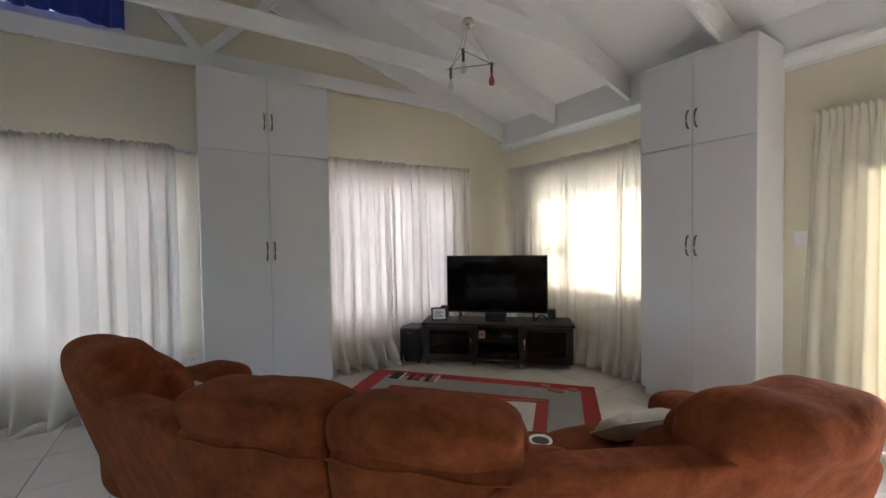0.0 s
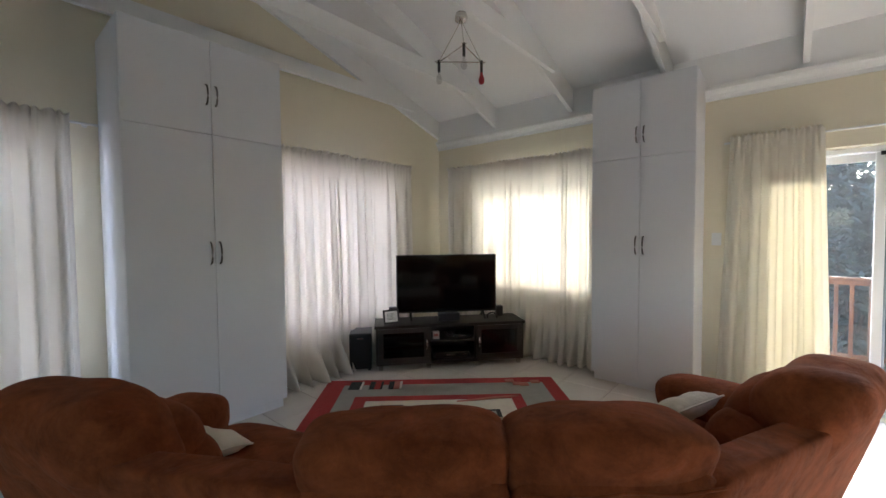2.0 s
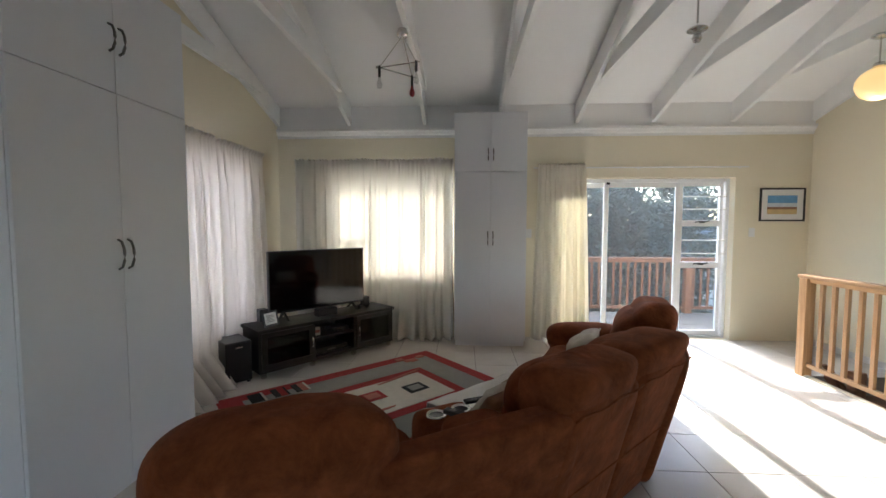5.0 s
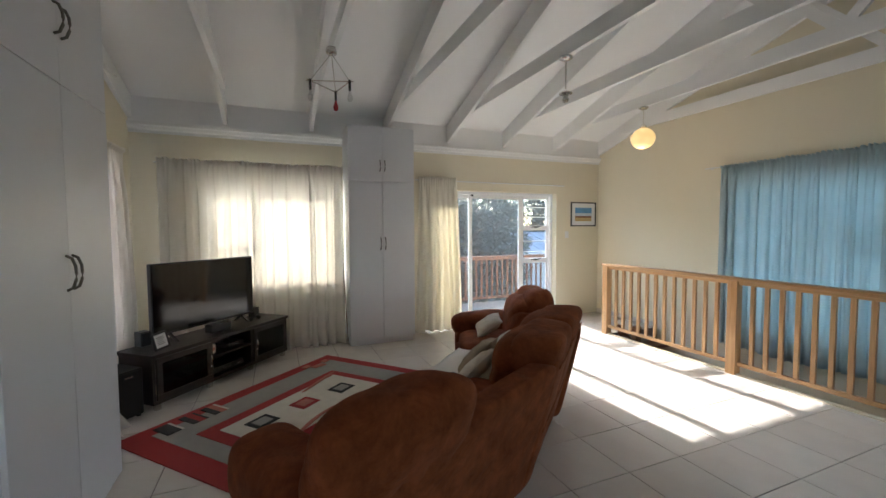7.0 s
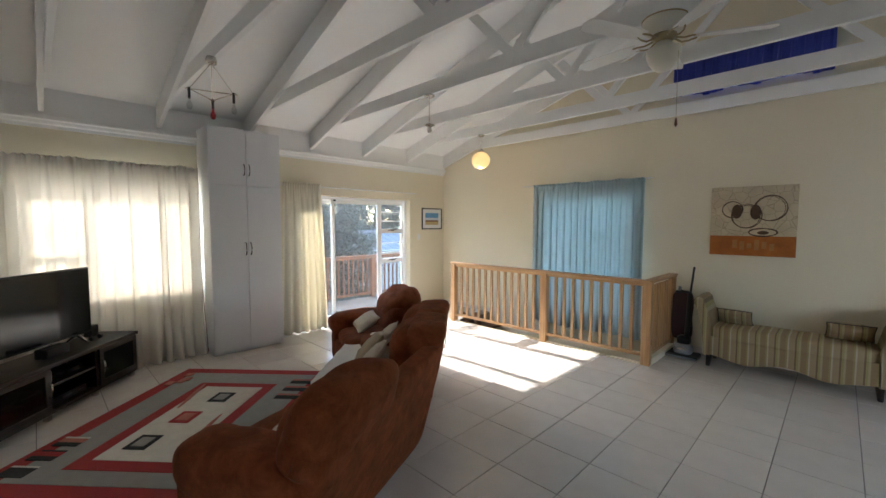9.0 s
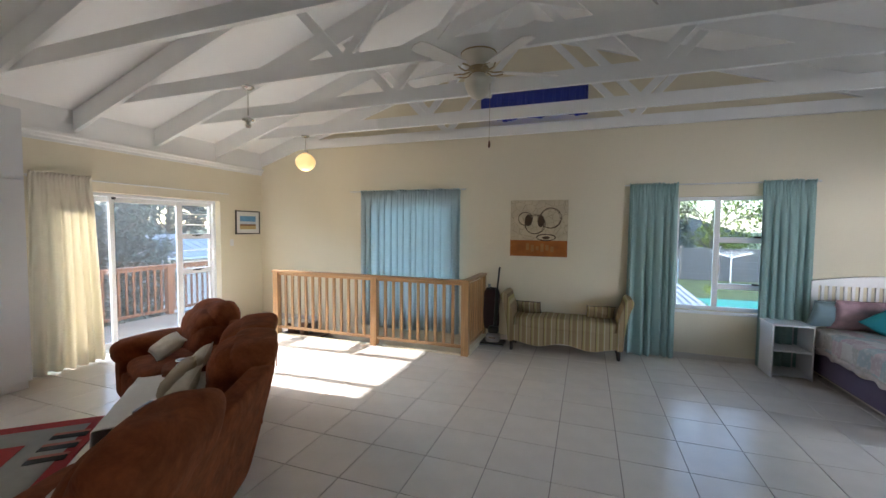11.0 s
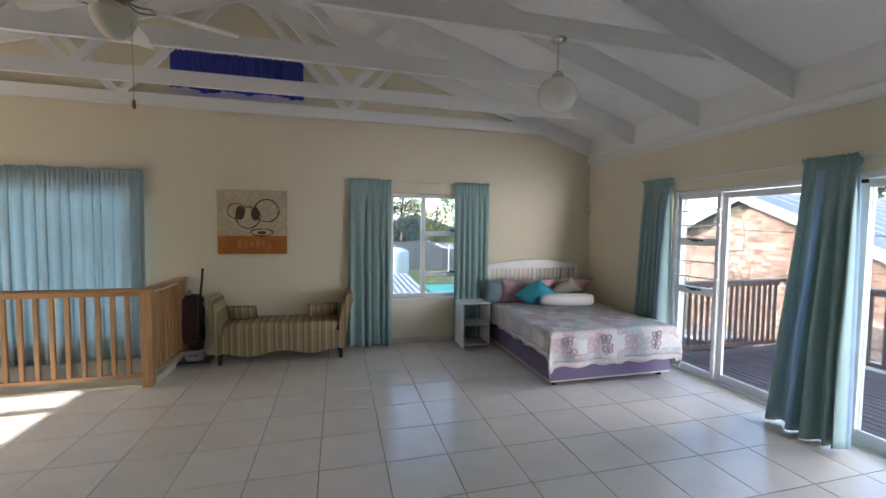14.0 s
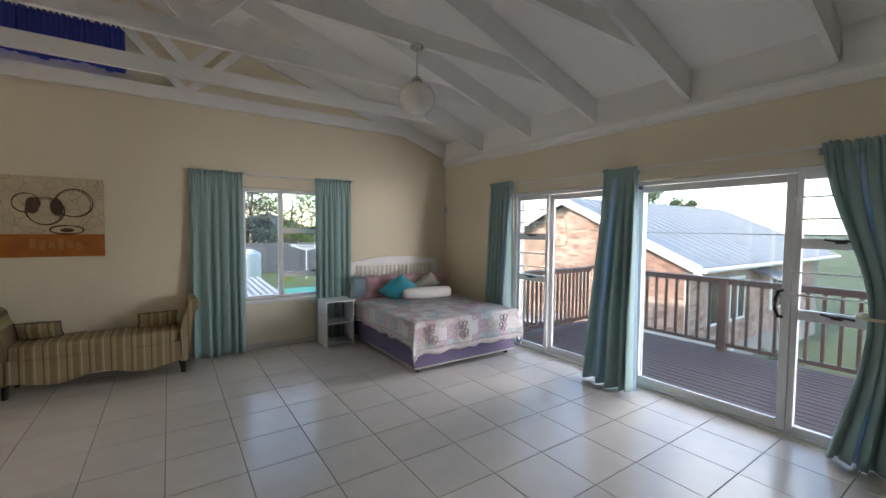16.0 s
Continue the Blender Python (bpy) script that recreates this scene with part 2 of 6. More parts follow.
def lathe(bm, profile, seg=24, at=(0, 0, 0)):
    """Turned about z: profile of (radius, height) pairs."""
    rings = [[bm.verts.new((at[0] + r * math.cos(2 * math.pi * k / seg), at[1] + r * math.sin(2 * math.pi * k / seg), at[2] + z)) for k in range(seg)] for r, z in profile]
    for a, b in zip(rings, rings[1:]):
        for k in range(seg):
            bm.faces.new((a[k], a[(k + 1) % seg], b[(k + 1) % seg], b[k]))
    bm.faces.new(rings[0][::-1])
    bm.faces.new(rings[-1])
    return bm


def prism(bm, outline, axis, a, b):
    """An outline in the plane across axis ('x': (y, z), 'y': (x, z), 'z': (x, y)) drawn out from a to b."""
    def at(p, t):
        return {"x": (t, p[0], p[1]), "y": (p[0], t, p[1]), "z": (p[0], p[1], t)}[axis]
    lo, hi = [bm.verts.new(at(p, a)) for p in outline], [bm.verts.new(at(p, b)) for p in outline]
    n = len(outline)
    faces = [bm.faces.new(lo), bm.faces.new(hi[::-1])]
    faces += [bm.faces.new((lo[i], hi[i], hi[(i + 1) % n], lo[(i + 1) % n])) for i in range(n)]
    bmesh.ops.recalc_face_normals(bm, faces=faces)
    return bm


def puff(sx, sy, sz, p=4.0, cuts=9, at=(0, 0, 0), wrinkle=0.0, scale=6.0, lean=0.0, m=None, seed=0):
    """An upholstered block: a box of these sizes, swollen and rounded, leaning back by lean per metre of height."""
    bm = bmesh.new()
    bmesh.ops.create_cube(bm, size=2.0)
    bmesh.ops.subdivide_edges(bm, edges=list(bm.edges), cuts=cuts, use_grid_fill=True)
    vs = list(bm.verts)
    for v in vs:
        c = v.co
        k = (abs(c.x) ** p + abs(c.y) ** p + abs(c.z) ** p) ** (1 / p)
        c /= k
        v.co = Vector((c.x * sx / 2, c.y * sy / 2, c.z * sz / 2))
    for v in vs:
        c = v.co
        if wrinkle:
            d = c.normalized()
            v.co = c + d * wrinkle * noise.noise(Vector((c.x * scale + seed * 7.3, c.y * scale, c.z * scale)))
        v.co = Vector(v.co) + Vector(at)
        v.co.y -= lean * v.co.z
        if m is not None:
            v.co = m @ v.co
    return bm


# ---- the room: sizes ----
XE, XW, YN, YS = 4.21, -5.83, 5.54, -1.315
XM = (XE + XW) / 2
WALL, TH = 2.70, 0.24
SLOPE, ZE = 0.325, 3.02


def roof(x):
    """Height of the sloped ceiling above x."""
    return ZE + SLOPE * (XE - XM - abs(x - XM))


def wall(name, axis, inner, outer, u0, u1, height, holes, mats, label):
    """A wall along x (axis 'y') or along y (axis 'x') with holes (u0, u1, z0, z1); height(u) is its top."""
    bm = bmesh.new()
    cuts = sorted({u0, u1, *[h[0] for h in holes], *[h[1] for h in holes], *([XM] if axis == "y" else [])})
    for a, b in zip(cuts, cuts[1:]):
        z = -3.0
        for h in sorted([h for h in holes if h[0] <= a + 1e-6 and h[1] >= b - 1e-6], key=lambda h: h[2]):
            if h[2] > z + 1e-6:
                prism(bm, [(a, z), (b, z), (b, h[2]), (a, h[2])], axis, inner, outer)
            z = h[3]
        prism(bm, [(a, z), (b, z), (b, height(b)), (a, height(a))], axis, inner, outer)
    bmesh.ops.remove_doubles(bm, verts=bm.verts, dist=0.0005)
    return tagged(part(name, bm, mats), label, "wall", kind="structure")


EDOOR = (-0.40, 1.95, 0.0, 2.10)
EWIN = (3.27, 4.76, 0.88, 2.08)
WDOOR = (0.33, 3.95, 0.0, 2.10)
NWIN1 = (1.68, 3.22, 0.55, 2.08)
NWIN2 = (-1.30, 0.20, 0.50, 2.08)
SWIN = (-4.00, -2.68, 0.64, 2.12)
SWIN2 = (0.45, 1.85, 0.30, 2.05)
GWIN = (-1.50, -0.10, 3.30, 3.70)
wall("wall_east", "x", XE, XE + TH, YS - TH, YN + TH, lambda u: ZE + 0.05, [EDOOR, EWIN], CREAM, "cream plastered wall with a sliding door and a curtained window")
wall("wall_west", "x", XW - TH, XW, YS - TH, YN + TH, lambda u: ZE + 0.05, [WDOOR], CREAM, "cream plastered wall with a wide sliding door")
wall("wall_north", "y", YN, YN + TH, XW, XE, lambda u: roof(u) + 0.05, [NWIN1, NWIN2, GWIN], CREAM, "cream plastered gable wall with curtained windows")
wall("wall_south", "y", YS - TH, YS, XW, XE, lambda u: roof(u) + 0.05, [SWIN, SWIN2, GWIN], CREAM, "cream plastered gable wall with windows")

# ceiling: two sloped sheets that run out over the eaves
bm = bmesh.new()
for s in (1, -1):
    e = XM + s * (XE - XM + 0.75)
    prism(bm, [(XM, roof(XM)), (e, roof(e)), (e, roof(e) + 0.12), (XM, roof(XM) + 0.12)], "y", YS - 0.7, YN + 0.7)
tagged(part("ceiling", bm, CEIL), "white sloped board ceiling open to the ridge", "ceiling", kind="structure")
# upright boards between the rafters above the side walls
for s, x in ((1, XE), (-1, XW)):
    bm = box(x - s * 0.035, x - s * 0.003, YS + 0.01, YN - 0.01, WALL + 0.04, ZE + 0.02)
    tagged(part("eaves_board", bm, CEIL), "white upright board closing the eaves between rafters", "trim", kind="structure")
# cornice with a stepped profile
for s, x in ((1, XE), (-1, XW)):
    bm = bmesh.new()
    out = [(0, 2.63), (0.012, 2.63), (0.016, 2.66), (0.035, 2.675), (0.045, 2.70), (0.062, 2.715), (0.066, 2.745), (0, 2.745)]
    prism(bm, [(x - s * (0.003 + o), z) for o, z in out], "y", YS + 0.005, YN - 0.005)
    tagged(part("cornice", bm, TRIM), "white moulded cornice along the wall top", "cornice", kind="structure")

# ---- roof trusses ----
TRUSS_Y = (-1.285, -0.31, 0.665, 1.62, 2.585, 3.56, 4.555, 5.51)
W2 = 0.022
ZC0, ZC1 = 3.05, 3.195
UNDER = 0.245                              # how far the rafter's lower edge hangs below the ceiling


def truss(y):
    t = thing("roof_truss", (XM, y, ZC0), "white painted timber roof truss with crossing webs under the ceiling", "truss", "roof trusses", "structure")
    side = 1 if y < YS + 0.1 else -1       # the chord and webs lie on this side of the rafters
    def low(x):
        return roof(x) - UNDER
    for s in (1, -1):
        xe, xi = XM + s * (XE - XM - 0.04), XM
        bm = prism(bmesh.new(), [(xe - XM, low(xe) - ZC0), (xi - XM, low(xi) - ZC0), (xi - XM, roof(xi) - 0.004 - ZC0), (xe - XM, roof(xe) - 0.004 - ZC0)], "y", -W2, W2)
        part("rafter", bm, WHITEWOOD, t)
    x0, x1 = 4.44, 3.98
    near, far = side * (W2 + 0.002), side * (W2 + 0.046)
    bm = prism(bmesh.new(), [(-x0, 0), (x0, 0), (x0 + 0.05, 0.02), (x1 + 0.10, ZC1 - ZC0), (-x1 - 0.10, ZC1 - ZC0), (-x0 - 0.05, 0.02)], "y", near, far)
    part("bottom_chord", bm, WHITEWOOD, t)
    z0 = ZC1 - ZC0 - 0.004
    for s in (1, -1):
        foot = s * 1.297
        for run in (1, -1):                # outwards to the rafter, inwards to the ridge
            tx = s * 1.96 if run > 0 else s * 0.10
            z1 = low(XM + tx) - ZC0 + 0.10
            c = foot + s * run * 0.035
            h = 0.043 * math.hypot(tx - c, z1 - z0) / (z1 - z0)
            bm = prism(bmesh.new(), [(c - h, z0), (c + h, z0), (tx + h, z1), (tx - h, z1)], "y", near + side * (0.003 if run > 0 else 0.005), far - side * (0.003 if run > 0 else 0.005))
            part("web", bm, WHITEWOOD, t)
    return t


for y in TRUSS_Y:
    truss(y)

# ---- floor slab with its stair hole; the tiles come last ----
HOLE = (-0.06, 2.96, YS, -0.36)
bm = bmesh.new()
for x0, x1, y0, y1 in ((XW - 0.12, HOLE[0], YS - 0.12, YN + 0.12), (HOLE[1], XE + 0.12, YS - 0.12, YN + 0.12), (HOLE[0], HOLE[1], HOLE[3], YN + 0.12)):
    bx(bm, x0, x1, y0, y1, -0.25, -0.006)
tagged(part("floor", bm, GROUT), "pale ceramic tiled floor with dark grout lines", "floor", kind="structure")

# ---- doors and windows ----
def frame_bars(name, rects, along, at, depth, mat, parent, label=""):
    """Bars of a frame: rects of (u0, u1, z0, z1) in the wall plane; along 'x' or 'y' is the wall's run."""
    for u0, u1, z0, z1 in rects:
        bm = box(u0, u1, at, at + depth, z0, z1, 0.004, 1) if along == "x" else box(at, at + depth, u0, u1, z0, z1, 0.004, 1)
        part(name, bm, mat, parent, label)


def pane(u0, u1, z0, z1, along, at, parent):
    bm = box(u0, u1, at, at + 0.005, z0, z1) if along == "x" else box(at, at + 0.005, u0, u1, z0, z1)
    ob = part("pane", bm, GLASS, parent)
    # no shadow, so the dimming tint costs the room little light
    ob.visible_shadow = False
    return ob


def louvre_light(parent, u0, u1, at, inner, along="y"):
    """A fixed side light: three panes one above another, guard bars inside, black stay handles. inner: -1 or 1, towards the room."""
    f = 0.045
    frame_bars("side_frame", [(u0, u0 + f, 0.03, 2.06), (u1 - f, u1, 0.03, 2.06), (u0 + f, u1 - f, 0.03, 0.09), (u0 + f, u1 - f, 0.925, 1.005), (u0 + f, u1 - f, 1.475, 1.555), (u0 + f, u1 - f, 2.0, 2.06)], along, at, 0.05, ALU, parent)
    for z0, z1 in ((0.09, 0.925), (1.005, 1.475), (1.555, 2.0)):
        pane(u0 + f, u1 - f, z0, z1, along, at + 0.022, parent)
    side = at + (0.05 if inner > 0 else 0) + inner * 0.03
    for z in (1.12, 1.295, 1.70, 1.865):
        bm = rod(bmesh.new(), (side, u0 - 0.02, z), (side, u1 + 0.02, z), 0.007, 8)
        for u in (u0 - 0.01, u1 + 0.01):
            rod(bm, (side - inner * 0.03, u, z), (side + inner * 0.006, u, z), 0.013, 10)
        part("guard_bar", bm, WHITE, parent, "white steel guard bar")
    um = (u0 + u1) / 2
    for z in (0.985, 1.535):
        bm = tube(bmesh.new(), [(side, um - 0.09, z + 0.012), (side + inner * 0.02, um - 0.03, z + 0.004), (side + inner * 0.012, um + 0.03, z + 0.006), (side - inner * 0.01, um + 0.09, z - 0.004)], 0.009, 8)
        bx(bm, side - 0.012, side + 0.012, um - 0.03, um + 0.03, z - 0.016, z + 0.004)
        part("stay_handle", bm, BLACKMETAL, parent, "black stay handle")


def sliding_door(name, x, inner, y0, y1, lights, sliders, label):
    t = thing(name, (0, 0, 0), label, "sliding door", kind="structure")
    frame_bars("outer_frame", [(y0 + 0.004, y0 + 0.05, 0.0, 2.096), (y1 - 0.05, y1 - 0.004, 0.0, 2.096), (y0 + 0.05, y1 - 0.05, 2.055, 2.096), (y0 + 0.05, y1 - 0.05, 0.0, 0.028)], "y", x, 0.10, ALU, t)
    for a, b in lights:
        louvre_light(t, a, b, x + 0.03, inner)
    for k, (a, b) in enumerate(sliders):
        at = x + 0.012 + 0.042 * (k % 2)
        f = 0.06
        frame_bars("slider_frame", [(a, a + f, 0.03, 2.05), (b - f, b, 0.03, 2.05), (a + f, b - f, 0.03, 0.11), (a + f, b - f, 1.985, 2.05)], "y", at, 0.035, ALU, t)
        pane(a + f, b - f, 0.11, 1.985, "y", at + 0.015, t)
    return t


door_e = sliding_door("door_1", XE + 0.10, -1, EDOOR[0], EDOOR[1], [(-0.34, 0.22)], [(0.22, 1.20), (1.12, 1.90)], "white aluminium sliding door with guarded side light onto a deck")
door_w = sliding_door("door_2", XW - 0.14, 1, WDOOR[0], WDOOR[1], [(0.38, 0.92), (3.36, 3.90)], [(0.92, 2.16), (2.10, 3.36)], "white aluminium sliding door open onto a dark deck")
# D-shaped black pull handle on the west slider
bm = tube(bmesh.new(), [(XW - 0.08, 3.315, 0.93), (XW - 0.02, 3.29, 0.94), (XW - 0.015, 3.27, 1.0), (XW - 0.015, 3.27, 1.08), (XW - 0.02, 3.29, 1.14), (XW - 0.08, 3.315, 1.15)], 0.014, 8)
bx(bm, XW - 0.095, XW - 0.075, 3.295, 3.335, 0.91, 1.17, 0.005)
part("pull_handle", bm, BLACKMETAL, door_w, "black pull handle")
for d, ys in ((EDOOR, (1.16,)), (WDOOR, (2.13,))):
    for y in ys:
        xx = XE + 0.085 if d is EDOOR else XW - 0.045
        part("catch", box(xx - 0.012, xx + 0.012, y - 0.02, y + 0.02, 2.02, 2.05, 0.004), BLACKMETAL, door_e if d is EDOOR else door_w, "black catch")


def casement(name, along, at, hole, posts, rails, label):
    """posts: places of uprights, rails: (u0, u1, z) of cross bars."""
    u0, u1, z0, z1 = hole
    t = thing(name, (0, 0, 0), label, "window", kind="structure")
    f, g = 0.05, 0.003
    frame_bars("window_frame", [(u0 + g, u0 + f, z0 + g, z1 - g), (u1 - f, u1 - g, z0 + g, z1 - g), (u0 + f, u1 - f, z0 + g, z0 + f), (u0 + f, u1 - f, z1 - f, z1 - g)], along, at, 0.05, ALU, t)
    frame_bars("mullion", [(p - 0.03, p + 0.03, z0 + f, z1 - f) for p in posts], along, at, 0.05, ALU, t)
    frame_bars("transom", [(a, b, z - 0.035, z + 0.035) for a, b, z in rails], along, at - 0.001, 0.052, ALU, t)
    pane(u0 + f, u1 - f, z0 + f, z1 - f, along, at + 0.022, t)
    return t


swin = casement("window_1", "x", YS - 0.12, SWIN, [-3.165], [(-3.95, -3.195, 1.56), (-3.95, -3.195, 0.96)], "white aluminium casement window looking on a garden")
for z in (1.60, 1.0):
    bm = tube(bmesh.new(), [(-3.56, YS - 0.06, z + 0.01), (-3.62, YS - 0.035, z), (-3.70, YS - 0.05, z + 0.004)], 0.010, 8)
    bx(bm, -3.64, -3.56, YS - 0.075, YS - 0.055, z - 0.012, z + 0.012)
    part("stay_handle", bm, BLACKMETAL, swin, "black stay handle")
part("window_sill", box(SWIN[0] - 0.02, SWIN[1] + 0.02, YS - 0.12, YS + 0.02, 0.600, 0.637, 0.006), TRIM, swin, "white sill")
casement("window_2", "x", YN + 0.10, NWIN1, [2.2, 2.72], [(1.73, 2.17, 1.39), (2.75, 3.17, 1.39)], "curtained window behind a sheer drape")
casement("window_3", "x", YN + 0.10, NWIN2, [-0.8, -0.3], [(-1.25, -0.83, 1.30), (-0.27, 0.15, 1.30)], "curtained window behind a sheer drape")
casement("window_4", "y", XE + 0.08, EWIN, [4.24], [(4.27, 4.71, 1.40)], "sunlit window behind a sheer curtain")
casement("window_5", "x", YS - 0.12, SWIN2, [1.15], [(0.5, 1.1, 1.4)], "window behind a light blue curtain over the stair")
casement("window_7", "x", YN + 0.10, GWIN, [-0.8], [], "gable window behind a royal blue curtain")
casement("window_6", "x", YS - 0.12, GWIN, [-0.8], [], "gable window behind a royal blue curtain")


# ---- curtains ----
def curtain(name, a, b, z1, z0, folds, mat, label, out, top_amp=0.014, low_amp=0.05, flare=0.0, tie=None, puddle=0.0, seed=0, group="", ruffle=0.045, scallop=0.0, kick=0.0, lined=()):
    """A gathered drape from plan point a to b; out: unit plan vector into the room; flare: how far the hem spreads; tie: (height, pinch, towards 0..1);
    kick: how far the hem swings into the room; lined: (from, to) shares of the width where the lining shows."""
    rnd = random.Random(seed)
    a, b, o = Vector((*a, 0)), Vector((*b, 0)), Vector((*out, 0))
    run = b - a
    nx = folds * 14
    # folds of uneven width, as running phase along the tape
    widths = [rnd.uniform(0.6, 1.5) for _ in range(folds)]
    edge = [0.0]
    for w in widths:
        edge.append(edge[-1] + w / sum(widths))
    deep = [rnd.uniform(0.45, 1.25) for _ in range(folds + 1)]
    sway = [rnd.uniform(-1, 1) for _ in range(folds + 1)]
    lap = [rnd.uniform(0.5, 1.7) for _ in range(folds + 1)]
    def phase(u):
        k = 0
        while k < folds - 1 and u > edge[k + 1]:
            k += 1
        f = (u - edge[k]) / (edge[k + 1] - edge[k])
        return k, f
    tall = z1 - z0
    levels = [z1 + ruffle, z1 + ruffle * 0.6, z1 + ruffle * 0.2, z1 - 0.015, z1 - 0.05, z1 - 0.09, z1 - 0.15] + [z1 - 0.15 - (tall - 0.15) * (j / 24) ** 0.9 for j in range(1, 25)]
    bm = bmesh.new()
    grid = []
    for j, z in enumerate(levels):
        v = max(0.0, (z1 - z) / tall)
        body = min(1.0, max(0.0, (z1 - 0.03 - z) / 0.35)) ** 0.7
        row = []
        for i in range(nx + 1):
            u = i / nx
            k, f = phase(u)
            depth = deep[k] * (1 - f) + deep[k + 1] * f
            turn = 2 * math.pi * (f + 0.16 * v * sway[k] * math.sin(math.pi * f))
            w = -math.cos(turn) + 0.28 * math.cos(2 * turn + sway[k]) * (1 - 0.5 * v)
            fine = math.sin(2 * math.pi * (2.6 * folds * u + 0.4 * sway[k]))
            amp = (top_amp + (low_amp - top_amp) * min(1, v * 1.5)) * depth
            s = 0.5 + (u - 0.5) * (1 + flare * v)
            if tie:
                zt, pinch, to = tie
                near = math.exp(-((z - zt) / (0.75 if z > zt else 1.1)) ** 2)
                s = s + (to - s) * pinch * near
                amp *= 1 - 0.35 * near
            s += (0.25 * math.sin(2 * math.pi * f) * sway[k] / 2.4 + lap[k] * math.sin(4 * math.pi * f) / 12.6 * body) / folds
            push = amp * (w + 1.1) * body + 0.010 * fine * (1 - body) + 0.016
            if j < 2:
                push += 0.014 + 0.010 * fine
            push += 0.10 * puddle * max(0, v - 0.86) / 0.14 * (1.2 + w) + kick * v ** 1.6
            p = a + run * s + o * push
            if j == 0:
                z2 = z + 0.009 * fine + 0.016 * noise.noise(Vector((u * folds * 0.7, seed, 0)))
            elif z > z1 - 0.2:
                z2 = z + 0.008 * noise.noise(Vector((u * folds * 0.5, seed, 2)))
            elif v > 0.99:
                z2 = z + 0.014 * math.sin(9 * u + seed) + scallop * math.sin(math.pi * 6 * u)
            else:
                z2 = z
            row.append(bm.verts.new((p.x, p.y, max(z2, 0.008) if z0 > -0.05 else z2)))
        grid.append(row)
    for j in range(len(levels) - 1):
        for i in range(nx):
            f = bm.faces.new((grid[j][i], grid[j][i + 1], grid[j + 1][i + 1], grid[j + 1][i]))
            if j > 3 and any(l0 <= i / nx < l1 for l0, l1 in lined):
                f.material_index = 1
    t = thing(name, (*((a + b) / 2)[:2], max(z0, 0)), label, "curtain", group)
    bmesh.ops.transform(bm, matrix=Matrix.Translation(-t.matrix_world.translation), verts=bm.verts)
    d = part("drape", bm, mat, t, smooth=True)
    d.modifiers.new("thickness", "SOLIDIFY").thickness = 0.003
    # tape with its cord, sewn behind the gathered head
    bm = bmesh.new()
    at = [a + run * (k / 40) + o * 0.004 - t.location for k in range(41)]
    for q in range(40):
        p0, p1 = at[q], at[q + 1]
        bm.faces.new([bm.verts.new((c.x, c.y, z - t.location.z)) for c, z in ((p0, z1 - 0.03), (p1, z1 - 0.03), (p1, z1 + 0.02), (p0, z1 + 0.02))])
    bmesh.ops.remove_doubles(bm, verts=bm.verts, dist=0.0005)
    h = part("heading_tape", bm, mat[0] if isinstance(mat, list) else mat, t)
    h.modifiers.new("thickness", "SOLIDIFY").thickness = 0.002
    return t


def curtain_rod(a, b, z, out, label="thin white curtain rod on wall brackets"):
    a, b, o = Vector((*a, z)), Vector((*b, z)), Vector((*out, 0))
    t = thing("curtain_rod", tuple((a + b) / 2), label, "curtain rod")
    c = (a + b) / 2
    bm = rod(bmesh.new(), a - c + o * 0.05, b - c + o * 0.05, 0.009, 10)
    part("rod", bm, WHITE, t)
    n = 3
    for k in range(n):
        p = a + (b - a) * (0.03 + 0.94 * k / (n - 1)) - c
        bm = rod(bmesh.new(), p, p + o * 0.055, 0.006, 8)
        rod(bm, p, p + o * 0.006, 0.018, 10)
        part("bracket", bm, WHITE, t)


SG = "cream sheer curtains"
curtain("curtain", (1.55, YN - 0.12), (3.50, YN - 0.12), 2.265, 0.012, 14, SHEER, "cream sheer curtain pooling on the tiles before a window", (0, -1), low_amp=0.042, puddle=1.0, seed=3, group=SG)
curtain("curtain", (-1.60, YN - 0.12), (0.26, YN - 0.12), 2.235, 0.012, 13, SHEER, "cream sheer curtain pooling on the tiles before a window", (0, -1), low_amp=0.042, puddle=0.8, seed=4, group=SG)
curtain("curtain", (XE - 0.12, 5.25), (XE - 0.12, 3.19), 2.29, 0.012, 15, SHEER, "sunlit cream sheer curtain hanging to the floor", (-1, 0), low_amp=0.036, puddle=0.5, seed=5, group=SG)
curtain("curtain", (XE - 0.08, 2.10), (XE - 0.08, 1.50), 2.22, 0.012, 6, CREAMCLOTH, "cream lined curtain drawn beside the sliding door", (-1, 0), low_amp=0.060, flare=0.25, seed=6)
curtain("curtain", (2.02, YS + 0.05), (0.27, YS + 0.05), 2.245, 0.03, 15, BLUECLOTH, "light blue curtain drawn over the stair window", (0, 1), low_amp=0.028, seed=7)
TG = "sea green curtains"
curtain("curtain", (-2.11, YS + 0.05), (-2.68, YS + 0.05), 2.245, 0.012, 6, TEALCLOTH, "sea green curtain hanging beside the garden window", (0, 1), low_amp=0.045, flare=0.04, seed=8, group=TG)
curtain("curtain", (-3.59, YS + 0.05), (-4.11, YS + 0.05), 2.245, 0.012, 6, TEALCLOTH, "sea green curtain hanging behind the bedside table", (0, 1), low_amp=0.036, seed=9, group=TG)
curtain("curtain", (XW + 0.04, -0.06), (XW + 0.04, 0.40), 2.21, 0.012, 6, [TEALCLOTH, LINING], "sea green curtain gathered at the door beside the bed", (1, 0), low_amp=0.055, seed=10, group=TG, flare=0.30, lined=((0.70, 0.90),))
